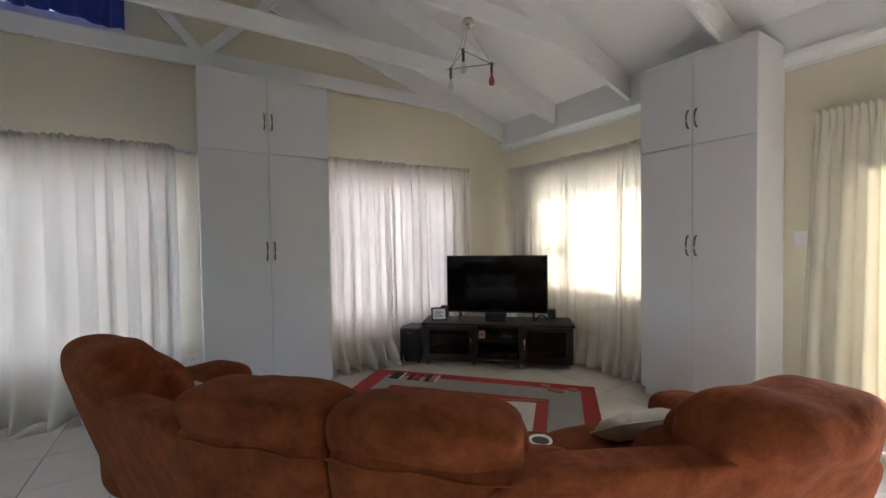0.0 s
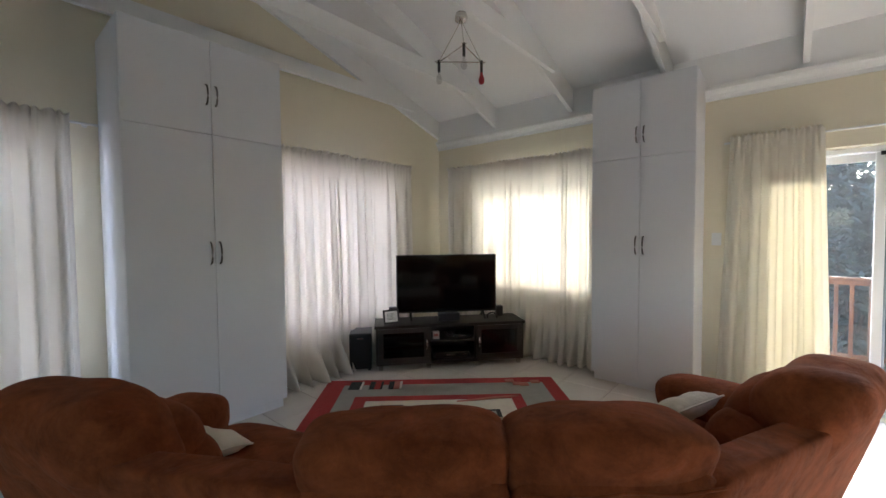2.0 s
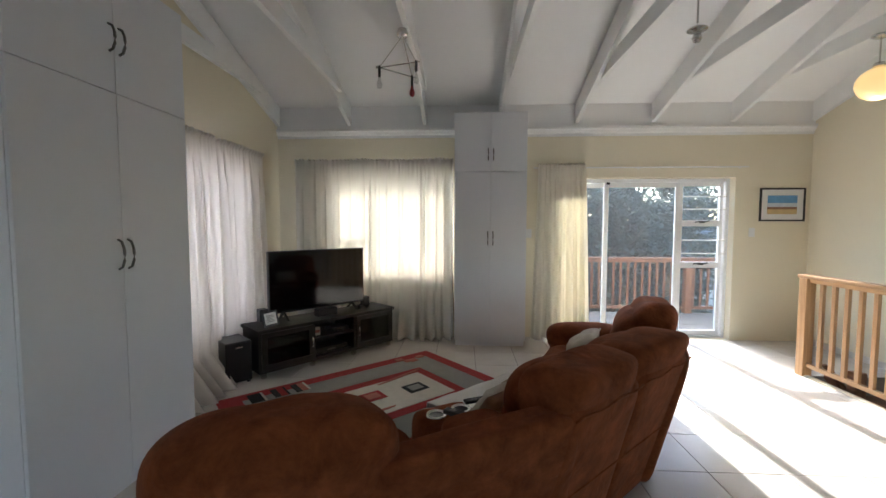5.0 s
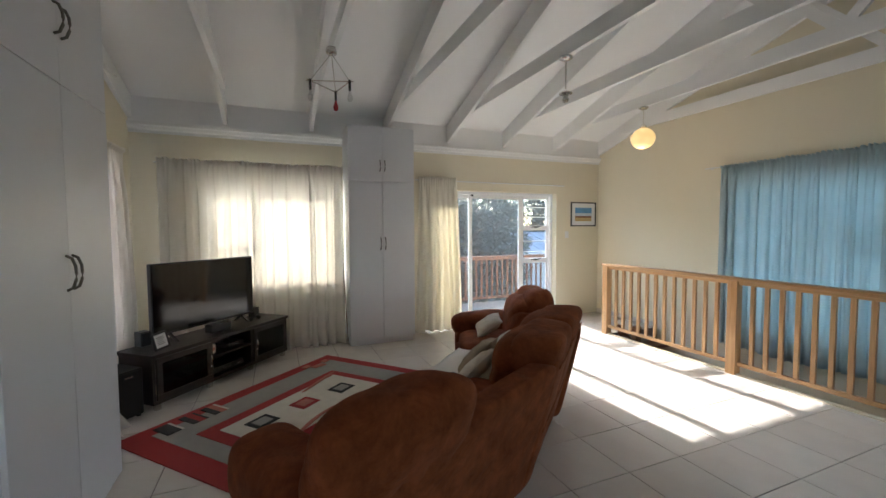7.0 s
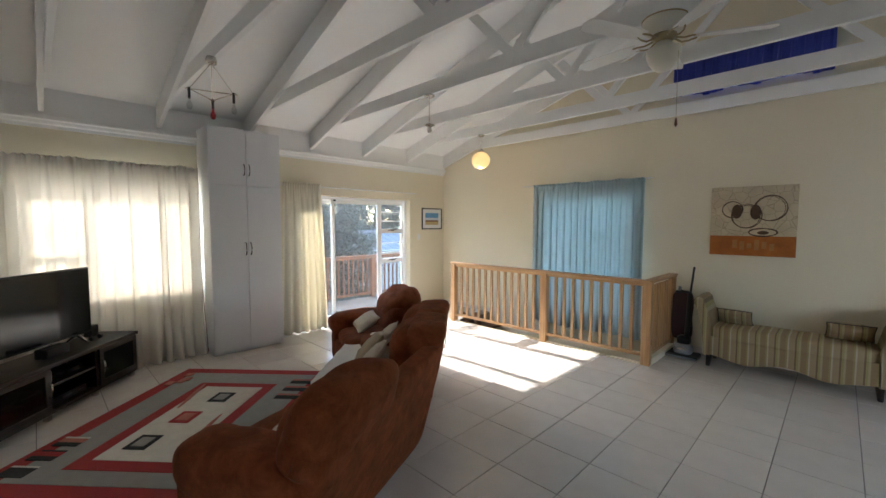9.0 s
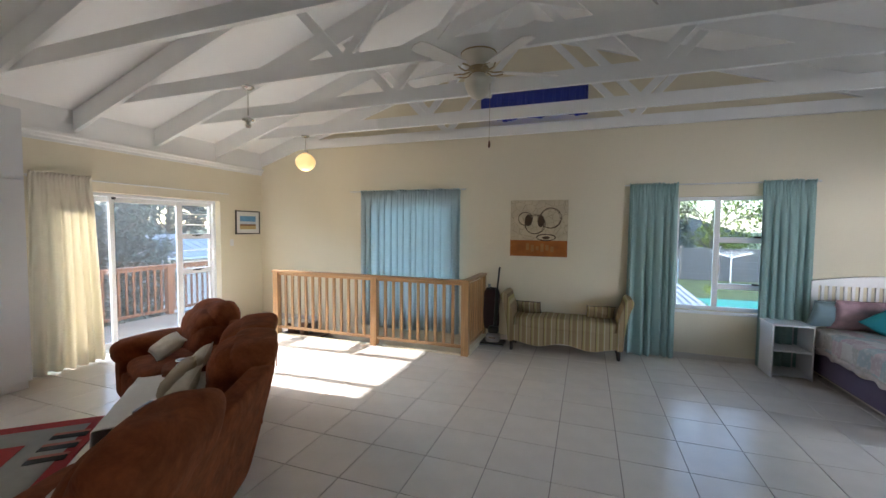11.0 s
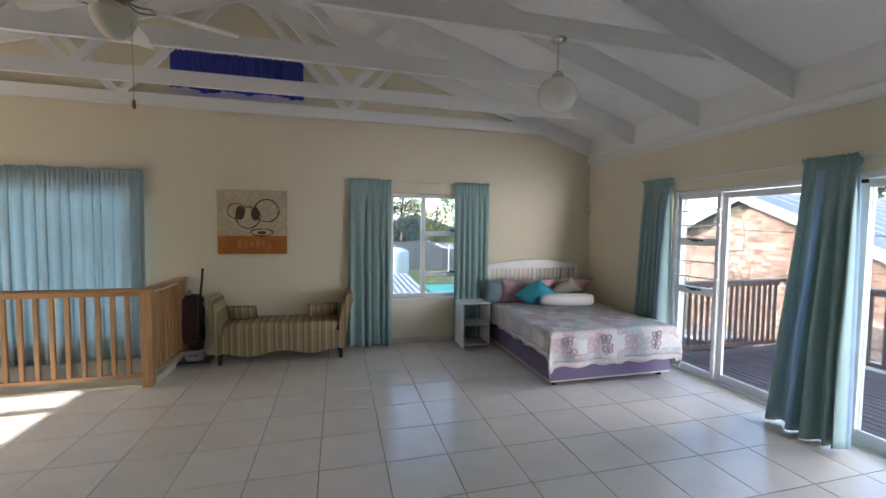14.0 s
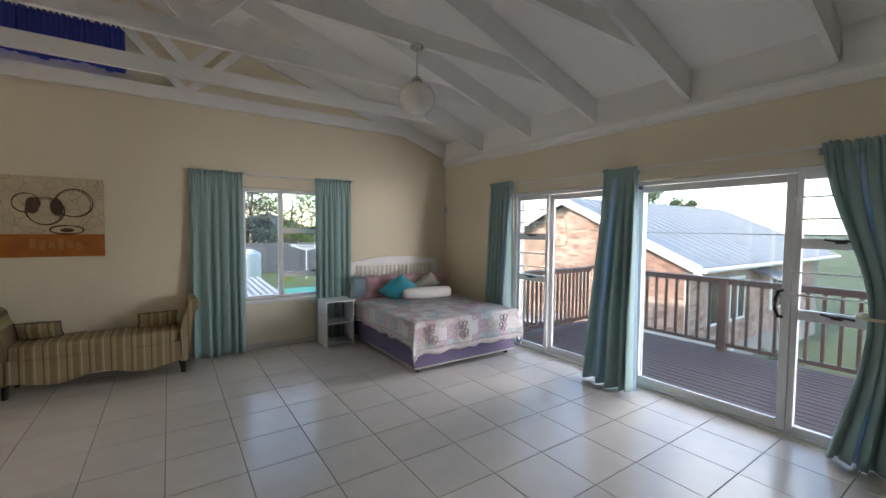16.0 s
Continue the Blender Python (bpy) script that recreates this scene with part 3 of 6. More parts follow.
curtain("curtain", (XW + 0.04, 1.775), (XW + 0.04, 2.16), 2.195, 0.012, 5, [TEALCLOTH, LINING], "sea green curtain with pale lining hanging across the open door", (1, 0), low_amp=0.065, flare=0.55, seed=12, group=TG, kick=0.10, lined=((0.26, 0.40), (0.96, 1.0)))
curtain("curtain", (XW + 0.04, 3.50), (XW + 0.04, 4.18), 2.185, 0.012, 7, [TEALCLOTH, LINING], "sea green curtain tied back at waist height", (1, 0), low_amp=0.06, flare=0.0, tie=(1.03, 0.62, 0.72), seed=13, group=TG, lined=((0.24, 0.32),))
bm = bmesh.new()
tube(bm, [(0.19 * math.cos(k * math.pi / 9), 0.16 * math.sin(k * math.pi / 9 * 2) * 0.6, 0) for k in range(19)], 0.012, 8)
bmesh.ops.transform(bm, matrix=pose(0, 0, 0, 0, 6, 90), verts=bm.verts)
tie = part("tie_back", bm, CREAMCLOTH)
tie.location = (XW + 0.13, 3.95, 1.03)
tagged(tie, "pale cord tie-back round a green curtain", "tie-back")
curtain("curtain", (-0.04, YS + 0.05), (-1.55, YS + 0.05), 3.715, 3.275, 12, NAVY, "short royal blue curtain over the gable window", (0, 1), low_amp=0.028, seed=14, scallop=0.022, ruffle=0.02)
curtain("curtain", (-1.55, YN - 0.10), (-0.07, YN - 0.10), 3.68, 3.235, 12, NAVY, "short royal blue curtain over the gable window", (0, -1), low_amp=0.022, seed=15, scallop=0.010, ruffle=0.02)
curtain_rod((2.24, YS), (0.18, YS), 2.285, (0, 1))
curtain_rod((-2.05, YS), (-4.16, YS), 2.275, (0, 1))
curtain_rod((XW, -0.03), (XW, 4.3), 2.215, (1, 0))
curtain_rod((XE, 2.15), (XE, -0.52), 2.225, (-1, 0))
curtain_rod((1.45, YN), (3.56, YN), 2.275, (0, -1))
curtain_rod((-1.70, YN), (0.42, YN), 2.245, (0, -1))
curtain_rod((XE, 5.3), (XE, 3.18), 2.30, (-1, 0))

wand = thing("curtain_wand", (XE - 0.17, 3.22, 1.36), "thin brown curtain drawing wand hanging beside the sheer", "curtain wand")
part("rod", rod(bmesh.new(), (0, 0, 0), (-0.04, -0.06, -1.34), 0.006, 8), STAIRWOOD, wand)
part("tip", rod(bmesh.new(), (0, 0, 0), (0.001, 0.0015, 0.05), 0.010, 8, 0.004), BLACKPLASTIC, wand)

# ---- wardrobes ----
def bow_handle(parent, x, z, length, mat=PEWTER):
    h = length / 2
    bm = tube(bmesh.new(), [(x, 0.0, z - h), (x, -0.022, z - h * 0.85), (x, -0.034, z - h * 0.4), (x, -0.036, z), (x, -0.034, z + h * 0.4), (x, -0.022, z + h * 0.85), (x, 0.0, z + h)], 0.0065, 8)
    part("handle", bm, mat, parent, "dark bowed metal handle", smooth=True)


def wardrobe(m, w, d, h, split, label, grips):
    """Front at local y 0, depth towards +y, x from 0 to w."""
    t = thing("wardrobe", m, label, "wardrobe", "built-in wardrobes")
    g = 0.019
    part("carcass", box(0, w, g + 0.002, d, 0.08, h, 0.002, 1), MELAMINE, t)
    part("plinth", box(0.012, w - 0.012, 0.05, d - 0.02, 0.0, 0.08), MELAMINE, t)
    c = w / 2
    for x0, x1, hx in ((0.002, c - 0.0015, c - 0.031), (c + 0.0015, w - 0.002, c + 0.031)):
        for z0, z1, hz, hl in ((0.085, split - 0.002, grips[0], 0.16), (split + 0.002, h - 0.003, grips[1], 0.14)):
            dr = part("door", box(x0, x1, 0, g, z0, z1, 0.0015, 1), MELAMINE, t)
            bow_handle(dr, hx, hz, hl)
    return t


wardrobe(pose(0.43, 4.90, 0), 1.06, 0.635, 2.85, 2.18, "tall white melamine wardrobe between two curtained windows", (1.325, 2.46))
wardrobe(pose(3.74, 3.165, 0, 0, 0, -90), 0.865, 0.465, 2.83, 2.125, "tall white melamine wardrobe beside the sliding door", (1.33, 2.33))


# ---- stair: flight going down behind the balustrade ----
st = thing("stair", (HOLE[1], (HOLE[2] + HOLE[3]) / 2, 0), "timber stair going down behind the pine balustrade", "stair", kind="structure")
for k in range(11):
    x = -0.02 - 0.26 * k
    part("step", box(x - 0.27, x, -0.46, 0.46, -0.18 * (k + 1) - 0.04, -0.18 * (k + 1), 0.006), STAIRWOOD, st)
wy = HOLE[3]
part("stairwell_lining", box(HOLE[0] - HOLE[1], 0, wy - st.location.y + 0.002, wy - st.location.y + 0.012, -2.2, -0.01), CREAM, st)
part("stairwell_end", box(HOLE[0] - HOLE[1] - 0.012, HOLE[0] - HOLE[1] - 0.002, -0.47, 0.47, -2.6, -0.01), CREAM, st)
part("lower_floor", box(HOLE[0] - HOLE[1] - 0.02, 0.3, -0.48, 0.48, -2.72, -2.7), GROUT, st)
bm = bmesh.new()
prism(bm, [(-0.10, 0.14), (-0.05, 0.14), (-1.6, -0.98), (-1.6, -1.06), (-0.10, 0.02)], "y", 0.36, 0.41)
part("stair_handrail", bm, STAIRWOOD, st, "dark timber handrail")
part("stair_post", box(-0.42, -0.34, 0.32, 0.42, -0.35, 0.18, 0.006), STAIRWOOD, st)
# raised kerb round the stair hole
bm = box(HOLE[0] - 0.10, HOLE[1] + 0.0, HOLE[3] + 0.0, HOLE[3] + 0.055, -0.003, 0.014, 0.004)
bx(bm, HOLE[0] - 0.10, HOLE[0] - 0.001, YS + 0.002, HOLE[3] - 0.001, -0.003, 0.075, 0.006)
tagged(part("stair_kerb", bm, CREAM), "low cream plastered kerb round the stair opening", "kerb", kind="structure")


# ---- balustrade of pine ----
def balustrade():
    t = thing("balustrade", (0, -0.335, 0), "varnished pine balustrade with square balusters round the stair", "balustrade")
    y = 0.0
    top = 1.0
    for x, w in ((2.985, 0.045), (1.25, 0.048), (-0.105, 0.05)):
        part("post", box(x - w, x + w, y - 0.045, y + 0.045, 0.0, top - 0.03, 0.004), PINE, t)
    part("post", box(-0.145, -0.065, YS + 0.337 + 0.002, YS + 0.337 + 0.08, 0.0, top - 0.03, 0.004), PINE, t)
    part("handrail", box(-0.165, 3.05, y - 0.05, y + 0.05, top - 0.03, top + 0.005, 0.008), PINEX, t)
    bm = box(-0.160, -0.05, YS + 0.337 + 0.004, y - 0.051, top - 0.03, top + 0.005, 0.008)
    part("handrail", bm, PINEX, t)
    part("bottom_rail", box(-0.055, 1.20, y - 0.02, y + 0.02, 0.095, 0.135, 0.003), PINEX, t)
    part("bottom_rail", box(1.30, 2.938, y - 0.02, y + 0.02, 0.095, 0.135, 0.003), PINEX, t)
    part("top_rail", box(-0.055, 1.20, y - 0.02, y + 0.02, 0.93, 0.968, 0.003), PINEX, t)
    part("top_rail", box(1.30, 2.938, y - 0.02, y + 0.02, 0.93, 0.968, 0.003), PINEX, t)
    part("bottom_rail", box(-0.125, -0.085, YS + 0.42, y - 0.047, 0.095, 0.135, 0.003), PINEX, t)
    first = None
    spots = [(-0.055 + (1.20 + 0.055) * (k + 1) / 10, y) for k in range(9)] + [(1.30 + (2.938 - 1.30) * (k + 1) / 13, y) for k in range(12)] + [(-0.105, YS + 0.42 + 0.82 * (k + 0.7) / 9 * 0.62 * 1.75) for k in range(8)]
    for x, yy in spots:
        if first is None:
            first = part("baluster", box(-0.019, 0.019, -0.015, 0.015, 0.133, 0.932, 0.002, 1), PINE, t)
            first.location = (x, yy, 0)
        else:
            o = first.copy()
            scene.collection.objects.link(o)
            o.location = (x, yy, 0)
    return t


balustrade()


# ---- lounge suite ----
def plan(a, x, y):
    """A frame at plan point x, y whose +y faces a degrees clockwise from the room's +y."""
    return pose(x, y, 0, 0, 0, -a)


SOFA = thing("sectional_sofa", (0.663, 2.228, 0), "rust brown suede reclining sofa in a curve with cup consoles", "sofa")
SOFA_IN = Matrix.Translation(-SOFA.location)
LEAN = 0.25


def sofa_part(name, m, sx, sy, sz, at, p=4.0, wrinkle=0.012, lean=0.0, cuts=11, label="", seed=0, mat=SUEDE, scale=6.0, fall=0.0, gather=0.0):
    """fall: how much lower it gets per metre sideways; gather: depth of the puckers along its upper edge."""
    bm = puff(sx, sy, sz, p, cuts, at, wrinkle, scale, lean, None, seed)
    for v in bm.verts:
        v.co.z *= 1 - fall * abs(v.co.x)
        if gather:
            u = (v.co.x - at[0]) / sx
            edge = max(0.0, 1 - abs(v.co.z - at[2] + 0.30 * sz) / (0.28 * sz))
            v.co.y += gather * edge * (0.6 + 0.4 * math.sin(u * 30 + seed)) * (1 if v.co.y < at[1] - lean * at[2] else -1)
    bmesh.ops.transform(bm, matrix=SOFA_IN @ m, verts=bm.verts)
    bmesh.ops.recalc_face_normals(bm, faces=bm.faces)
    return part(name, bm, mat, SOFA, label, smooth=True)


def seam_line(parent, m, pts, r=0.004):
    bm = tube(bmesh.new(), [SOFA_IN @ m @ Vector(p) for p in pts], r, 6)
    part("piping", bm, SUEDE, parent, smooth=True)


MID = plan(47, 0.663, 2.228)
J1, J0 = (1.036, 1.816), (0.29, 2.639)
for k, x in enumerate((-0.283, 0.283)):
    sofa_part("back_shell", MID, 0.578, 0.245, 0.81, (x, 0.33, 0.415), 9, 0.004, LEAN, seed=k)
    sofa_part("head_cushion", MID, 0.596, 0.30, 0.27, (x, 0.366, 0.797), 4.4, 0.020, LEAN, seed=k + 3, cuts=19, scale=5, gather=0.016)
    sofa_part("head_roll", MID, 0.58, 0.33, 0.33, (x, 0.455, 0.750), 2.7, 0.024, LEAN, seed=k + 15, cuts=17, scale=5, gather=0.012)
    sofa_part("back_cushion", MID, 0.57, 0.24, 0.40, (x, 0.45, 0.58), 3.4, 0.015, 0.2, seed=k + 5)
    sofa_part("seat_cushion", MID, 0.57, 0.62, 0.22, (x, 0.62, 0.37), 4, 0.012, seed=k + 9)
    sofa_part("footrest", MID, 0.55, 0.12, 0.30, (x, 0.92, 0.22), 5, 0.008, seed=k + 11)
sofa_part("base", MID, 1.13, 0.66, 0.30, (0, 0.58, 0.18), 9, 0.0, seed=2)
for s, (jx, jy), a, sd in ((1, J1, 20, 20), (-1, J0, 67, 40)):
    w = plan(a, jx, jy)
    c = plan(47 - s * 12, jx, jy)
    shell = sofa_part("back_shell", w, 1.38, 0.15, 0.80, (s * 0.63, 0.28, 0.41), 9, 0.006, LEAN, seed=sd, fall=0.10, cuts=15)
    sofa_part("head_cushion", w, 0.72, 0.33, 0.46, (s * (1.01 if s > 0 else 0.99), 0.345, 0.69 if s > 0 else 0.72), 3.1, 0.030, 0.26, seed=sd + 2, cuts=19, scale=5, gather=0.026)
    sofa_part("head_roll", w, 0.62, 0.32, 0.35, (s * (0.99 if s > 0 else 0.95), 0.43, 0.68 if s > 0 else 0.70), 2.7, 0.026, 0.26, seed=sd + 12, cuts=17, scale=5, gather=0.014)
    sofa_part("back_cushion", w, 0.62, 0.28, 0.36, (s * 0.90, 0.42, 0.55), 3.4, 0.02, 0.22, seed=sd + 3)
    sofa_part("seat_cushion", w, 0.68, 0.62, 0.22, (s * 0.76, 0.60, 0.38), 4, 0.015, seed=sd + 4)
    sofa_part("footrest", w, 0.62, 0.12, 0.30, (s * 0.76, 0.88, 0.22), 5, 0.01, seed=sd + 5)
    sofa_part("base", w, 1.16, 0.62, 0.30, (s * 0.62, 0.56, 0.18), 9, 0.0, seed=sd + 6)
    sofa_part("arm", w, 0.27, 0.78, 0.46, (s * 1.22, 0.53, 0.26), 6, 0.006, seed=sd + 7)
    sofa_part("arm_pad", w, 0.35, 0.84, 0.29, (s * 1.23, 0.53, 0.485), 3.0, 0.024, seed=sd + 8, cuts=15)
    con = sofa_part("console", c, 0.32, 0.62, 0.52, (s * 0.13, 0.56, 0.285), 9, 0.0, seed=sd + 9)
    sofa_part("console_pad", c, 0.31, 0.30, 0.14, (s * 0.13, 0.42, 0.56), 4, 0.005, seed=sd + 10)
    for q in (-0.07, 0.07):
        o = SOFA_IN @ c @ Vector((s * 0.13 + q, 0.72, 0.543))
        bm = lathe(bmesh.new(), [(0.0015, 0.003), (0.036, 0.003), (0.040, 0.010), (0.050, 0.010), (0.052, 0.004), (0.052, -0.02), (0.0015, -0.02)], 20, o)
        part("cup_rim", bm, CHROME, SOFA, "steel cup holder rim", smooth=True)
        bm = lathe(bmesh.new(), [(0.0015, 0.0045), (0.036, 0.0045), (0.036, 0.002), (0.0015, 0.002)], 20, o)
        part("cup_well", bm, BLACKPLASTIC, SOFA, "black cup well")
    for zz in (0.10, 0.55):
        seam_line(shell, w, [(s * (0.03 + 0.115 * k), 0.28 - 0.070 - LEAN * zz, zz * (1 - 0.10 * (0.03 + 0.115 * k))) for k in range(11)])
for k in range(2):
    seam_line(SOFA, MID, [(-0.555 + 0.57 * k + 0.054 * j, 0.014 - 0.004 * math.sin(math.pi * j / 10), 0.775 + 0.006 * math.sin(j * 1.3 + k)) for j in range(11)], 0.0045)
seam_line(SOFA, MID, [(-0.53 + 0.106 * k, 0.33 - 0.125 - LEAN * 0.40, 0.40) for k in range(11)])

BEIGE = material("beige_cushion_cotton", (0.40, 0.32, 0.22), 0.9, spread=0.15, scale=7, bump=0.3, bump_scale=120)
FRILL = material("pale_frilled_cotton", (0.54, 0.48, 0.39), 0.9, spread=0.12, scale=9, bump=0.4, bump_scale=70)
THROW = material("white_woven_throw", (0.74, 0.71, 0.66), 0.95, spread=0.08, scale=6, bump=0.5, bump_scale=130)


def pillow_mesh(w, h, t, wrinkle=0.012, seed=0, n=16):
    bm = bmesh.new()
    sides = []
    for s in (1, -1):
        g = []
        for i in range(n + 1):
            row = []
            for j in range(n + 1):
                u, v = 2 * i / n - 1, 2 * j / n - 1
                f = ((1 - abs(u) ** 3.2) * (1 - abs(v) ** 3.2))
                z = s * t / 2 * max(0, f) ** 0.55
                z += wrinkle * noise.noise(Vector((u * 3 + seed, v * 3, s))) * (f > 0.02)
                pin = 1 - 0.06 * (1 - abs(v) ** 2) * abs(u) ** 3
                pin2 = 1 - 0.06 * (1 - abs(u) ** 2) * abs(v) ** 3
                row.append(bm.verts.new((u * w / 2 * pin, v * h / 2 * pin2, z)))
            g.append(row)
        sides.append(g)
        for i in range(n):
            for j in range(n):
                q = (g[i][j], g[i + 1][j], g[i + 1][j + 1], g[i][j + 1])
                bm.faces.new(q if s > 0 else q[::-1])
    bmesh.ops.remove_doubles(bm, verts=bm.verts, dist=0.002)
    return bm


def pillow(m, w, h, t, mat, label, seed=0, group="", piping=None, name="cushion"):
    e = thing(name, m, label, "cushion", group)
    part("cover", pillow_mesh(w, h, t, seed=seed), mat, e, smooth=True)
    n = 8
    loop = [(-1 + 2 * k / n, -1) for k in range(n)] + [(1, -1 + 2 * k / n) for k in range(n)] + [(1 - 2 * k / n, 1) for k in range(n)] + [(-1, 1 - 2 * k / n) for k in range(n + 1)]
    pts = []
    for u, v in loop:
        pts.append((u * w / 2 * (1 - 0.06 * (1 - v * v) * abs(u) ** 3), v * h / 2 * (1 - 0.06 * (1 - u * u) * abs(v) ** 3), 0))
    part("piping", tube(bmesh.new(), pts, 0.005, 6), piping or mat, e, smooth=True)
    return e


def lean_pillow(base, x, y, z, tilt, spin=0.0):
    """A cushion standing on edge in the frame base, leaning back by tilt degrees."""
    return base @ pose(x, y, z, 90 + tilt, 0, 0) @ pose(0, 0, 0, 0, 0, spin)


RIGHT, LEFT = plan(20, *J1), plan(67, *J0)
CG = "loose sofa cushions"
pillow(lean_pillow(MID, -0.30, 0.60, 0.59, 42, 8), 0.34, 0.30, 0.11, FRILL, "pale frilled cushion leaning on the sofa back", 1, CG)
pillow(lean_pillow(MID, -0.02, 0.66, 0.60, 42, -14), 0.36, 0.33, 0.12, BEIGE, "beige cotton cushion leaning on the sofa back", 2, CG)
pillow(lean_pillow(MID, 0.30, 0.60, 0.59, 42, 5), 0.34, 0.30, 0.11, FRILL, "pale frilled cushion leaning on the sofa back", 3, CG)
pillow(lean_pillow(RIGHT, 0.84, 0.62, 0.575, 58, 4), 0.34, 0.27, 0.11, FRILL, "pale pleated cushion leaning in the end seat", 4, CG)
pillow(lean_pillow(LEFT, -0.88, 0.50, 0.565, 66, -16), 0.36, 0.28, 0.11, FRILL, "pale pleated cushion lying on the end seat", 5, CG)

# throw spread over the middle seat, hanging over its front
bm = bmesh.new()
nu, nv = 26, 30
grid = []
for i in range(nu + 1):
    row = []
    for j in range(nv + 1):
        x = -0.46 + 0.92 * i / nu
        s = j / nv * 1.0
        if s < 0.60:
            y, z = 0.40 + s, 0.492 + 0.006 * math.sin(9 * x) - 0.010 * (s / 0.6) ** 3
        else:
            q = (s - 0.60) / 0.40
            y, z = 1.0 + 0.018 * math.sin(13 * x + 2) * q + 0.012, 0.482 - 0.15 * q
        z += 0.008 * noise.noise(Vector((x * 7, s * 7, 1)))
        row.append(bm.verts.new((x, y, z)))
    grid.append(row)
for i in range(nu):
    for j in range(nv):
        bm.faces.new((grid[i][j], grid[i + 1][j], grid[i + 1][j + 1], grid[i][j + 1]))
throw = thing("throw", MID, "white fringed woven throw spread over the middle seat", "throw")
ob = part("cloth", bm, THROW, throw, smooth=True)
ob.modifiers.new("thickness", "SOLIDIFY").thickness = 0.006
bm = bmesh.new()
for i in range(70):
    x = -0.455 + 0.91 * i / 69
    tube(bm, [(x, 1.02, 0.335), (x + random.uniform(-0.006, 0.006), 1.024, 0.295), (x + random.uniform(-0.012, 0.012), 1.022, 0.26)], 0.0022, 4)
part("fringe", bm, THROW, throw, "white yarn fringe")
remote = thing("remote_control", MID @ pose(-0.26, 0.80, 0.503, 0, 0, 70), "black remote control lying on the white throw", "remote control")
part("shell", box(-0.022, 0.022, -0.085, 0.085, 0.0, 0.018, 0.006), BLACKPLASTIC, remote)
for r in range(5):
    for q in (-0.012, 0.0, 0.012):
        part("button", box(q - 0.004, q + 0.004, -0.06 + r * 0.025, -0.05 + r * 0.025, 0.017, 0.020), PEWTER, remote)
cl = plan(59, *J0)
remote2 = thing("remote_control", cl @ pose(-0.13, 0.60, 0.572, 0, 0, 30), "dark remote control resting on the console", "remote control")
part("shell", box(-0.024, 0.024, -0.09, 0.09, 0.0, 0.022, 0.007), BLACKPLASTIC, remote2)
part("button", box(-0.012, 0.012, 0.03, 0.06, 0.021, 0.025, 0.003), PEWTER, remote2)

# ---- rug ----
def pile(name, color, spread=0.12):
    return material(name, color, 0.97, spread=spread, scale=14, bump=0.6, bump_scale=260, sheen=0.02)


RG, RR, RC, RB, RP = pile("grey_pile", (0.30, 0.29, 0.255)), pile("red_pile", (0.34, 0.028, 0.026)), pile("cream_pile", (0.62, 0.58, 0.49)), pile("black_pile", (0.02, 0.02, 0.02)), pile("dusty_red_pile", (0.43, 0.15, 0.11), 0.3)
rug = thing("rug", pose(2.19, 3.77, 0.0, 0, 0, -48.0), "grey and red patterned rug with cream centre before the television", "rug")


def patch(x0, x1, y0, y1, layer, mat, name="pile_patch"):
    part(name, box(x0, x1, y0, y1, 0.002, 0.010 + 0.0035 * layer, 0.001, 1), mat, rug)


patch(-1.10, 1.10, -0.80, 0.80, 0, RR, "border")
patch(-0.92, 0.97, -0.80 + 0.10, 0.66, 1, RG, "field")
patch(-0.77, 0.70, -0.40, 0.38, 2, RR, "inner_border")
patch(-0.66, 0.60, -0.30, 0.27, 3, RC, "centre")
for cx, cy, m1 in ((-0.43, 0.09, RB), (0.36, -0.03, RB), (-0.035, 0.04, RR)):
    patch(cx - 0.10, cx + 0.10, cy - 0.085, cy + 0.085, 4, m1, "square")
    patch(cx - 0.062, cx + 0.062, cy - 0.05, cy + 0.05, 5, RG if m1 is RB else RP, "square_centre")
for cx, m1, m2 in ((-0.82, RB, RC), (-0.63, RR, RB), (-0.45, RP, RC)):
    patch(cx - 0.05, cx + 0.0, 0.55, 0.74, 2, RB, "bar")
    patch(cx + 0.0, cx + 0.055, 0.55, 0.74, 2, m1, "bar")
    patch(cx + 0.055, cx + 0.075, 0.55, 0.74, 2, m2, "bar")
for cx in (0.42, 0.60, 0.78):
    patch(cx - 0.05, cx + 0.02, -0.75, -0.52, 2, RB, "bar")
    patch(cx + 0.02, cx + 0.06, -0.75, -0.52, 2, RP, "bar")
for cx, cy in ((0.66, 0.70), (0.78, 0.60), (0.72, 0.62), (0.90, 0.66)):
    patch(cx - 0.04, cx + 0.045, cy - 0.035, cy + 0.035, 3, RP, "block")
for ox, oy, sgn in ((0.12, 0.20, 1), (0.02, -0.22, -1)):
    bm = bmesh.new()
    pts = [(ox + 0.55 * k / 12 * sgn, oy + sgn * (0.02 + 0.10 * (k / 12) ** 1.5)) for k in range(13)]
    up = [(x, y + 0.034 * math.sin(math.pi * (k + 1) / 14)) for k, (x, y) in enumerate(pts)]
    prism(bm, pts + up[::-1], "z", 0.004, 0.0245 + 0.0035)
    part("brush_stroke", bm, RP, rug)


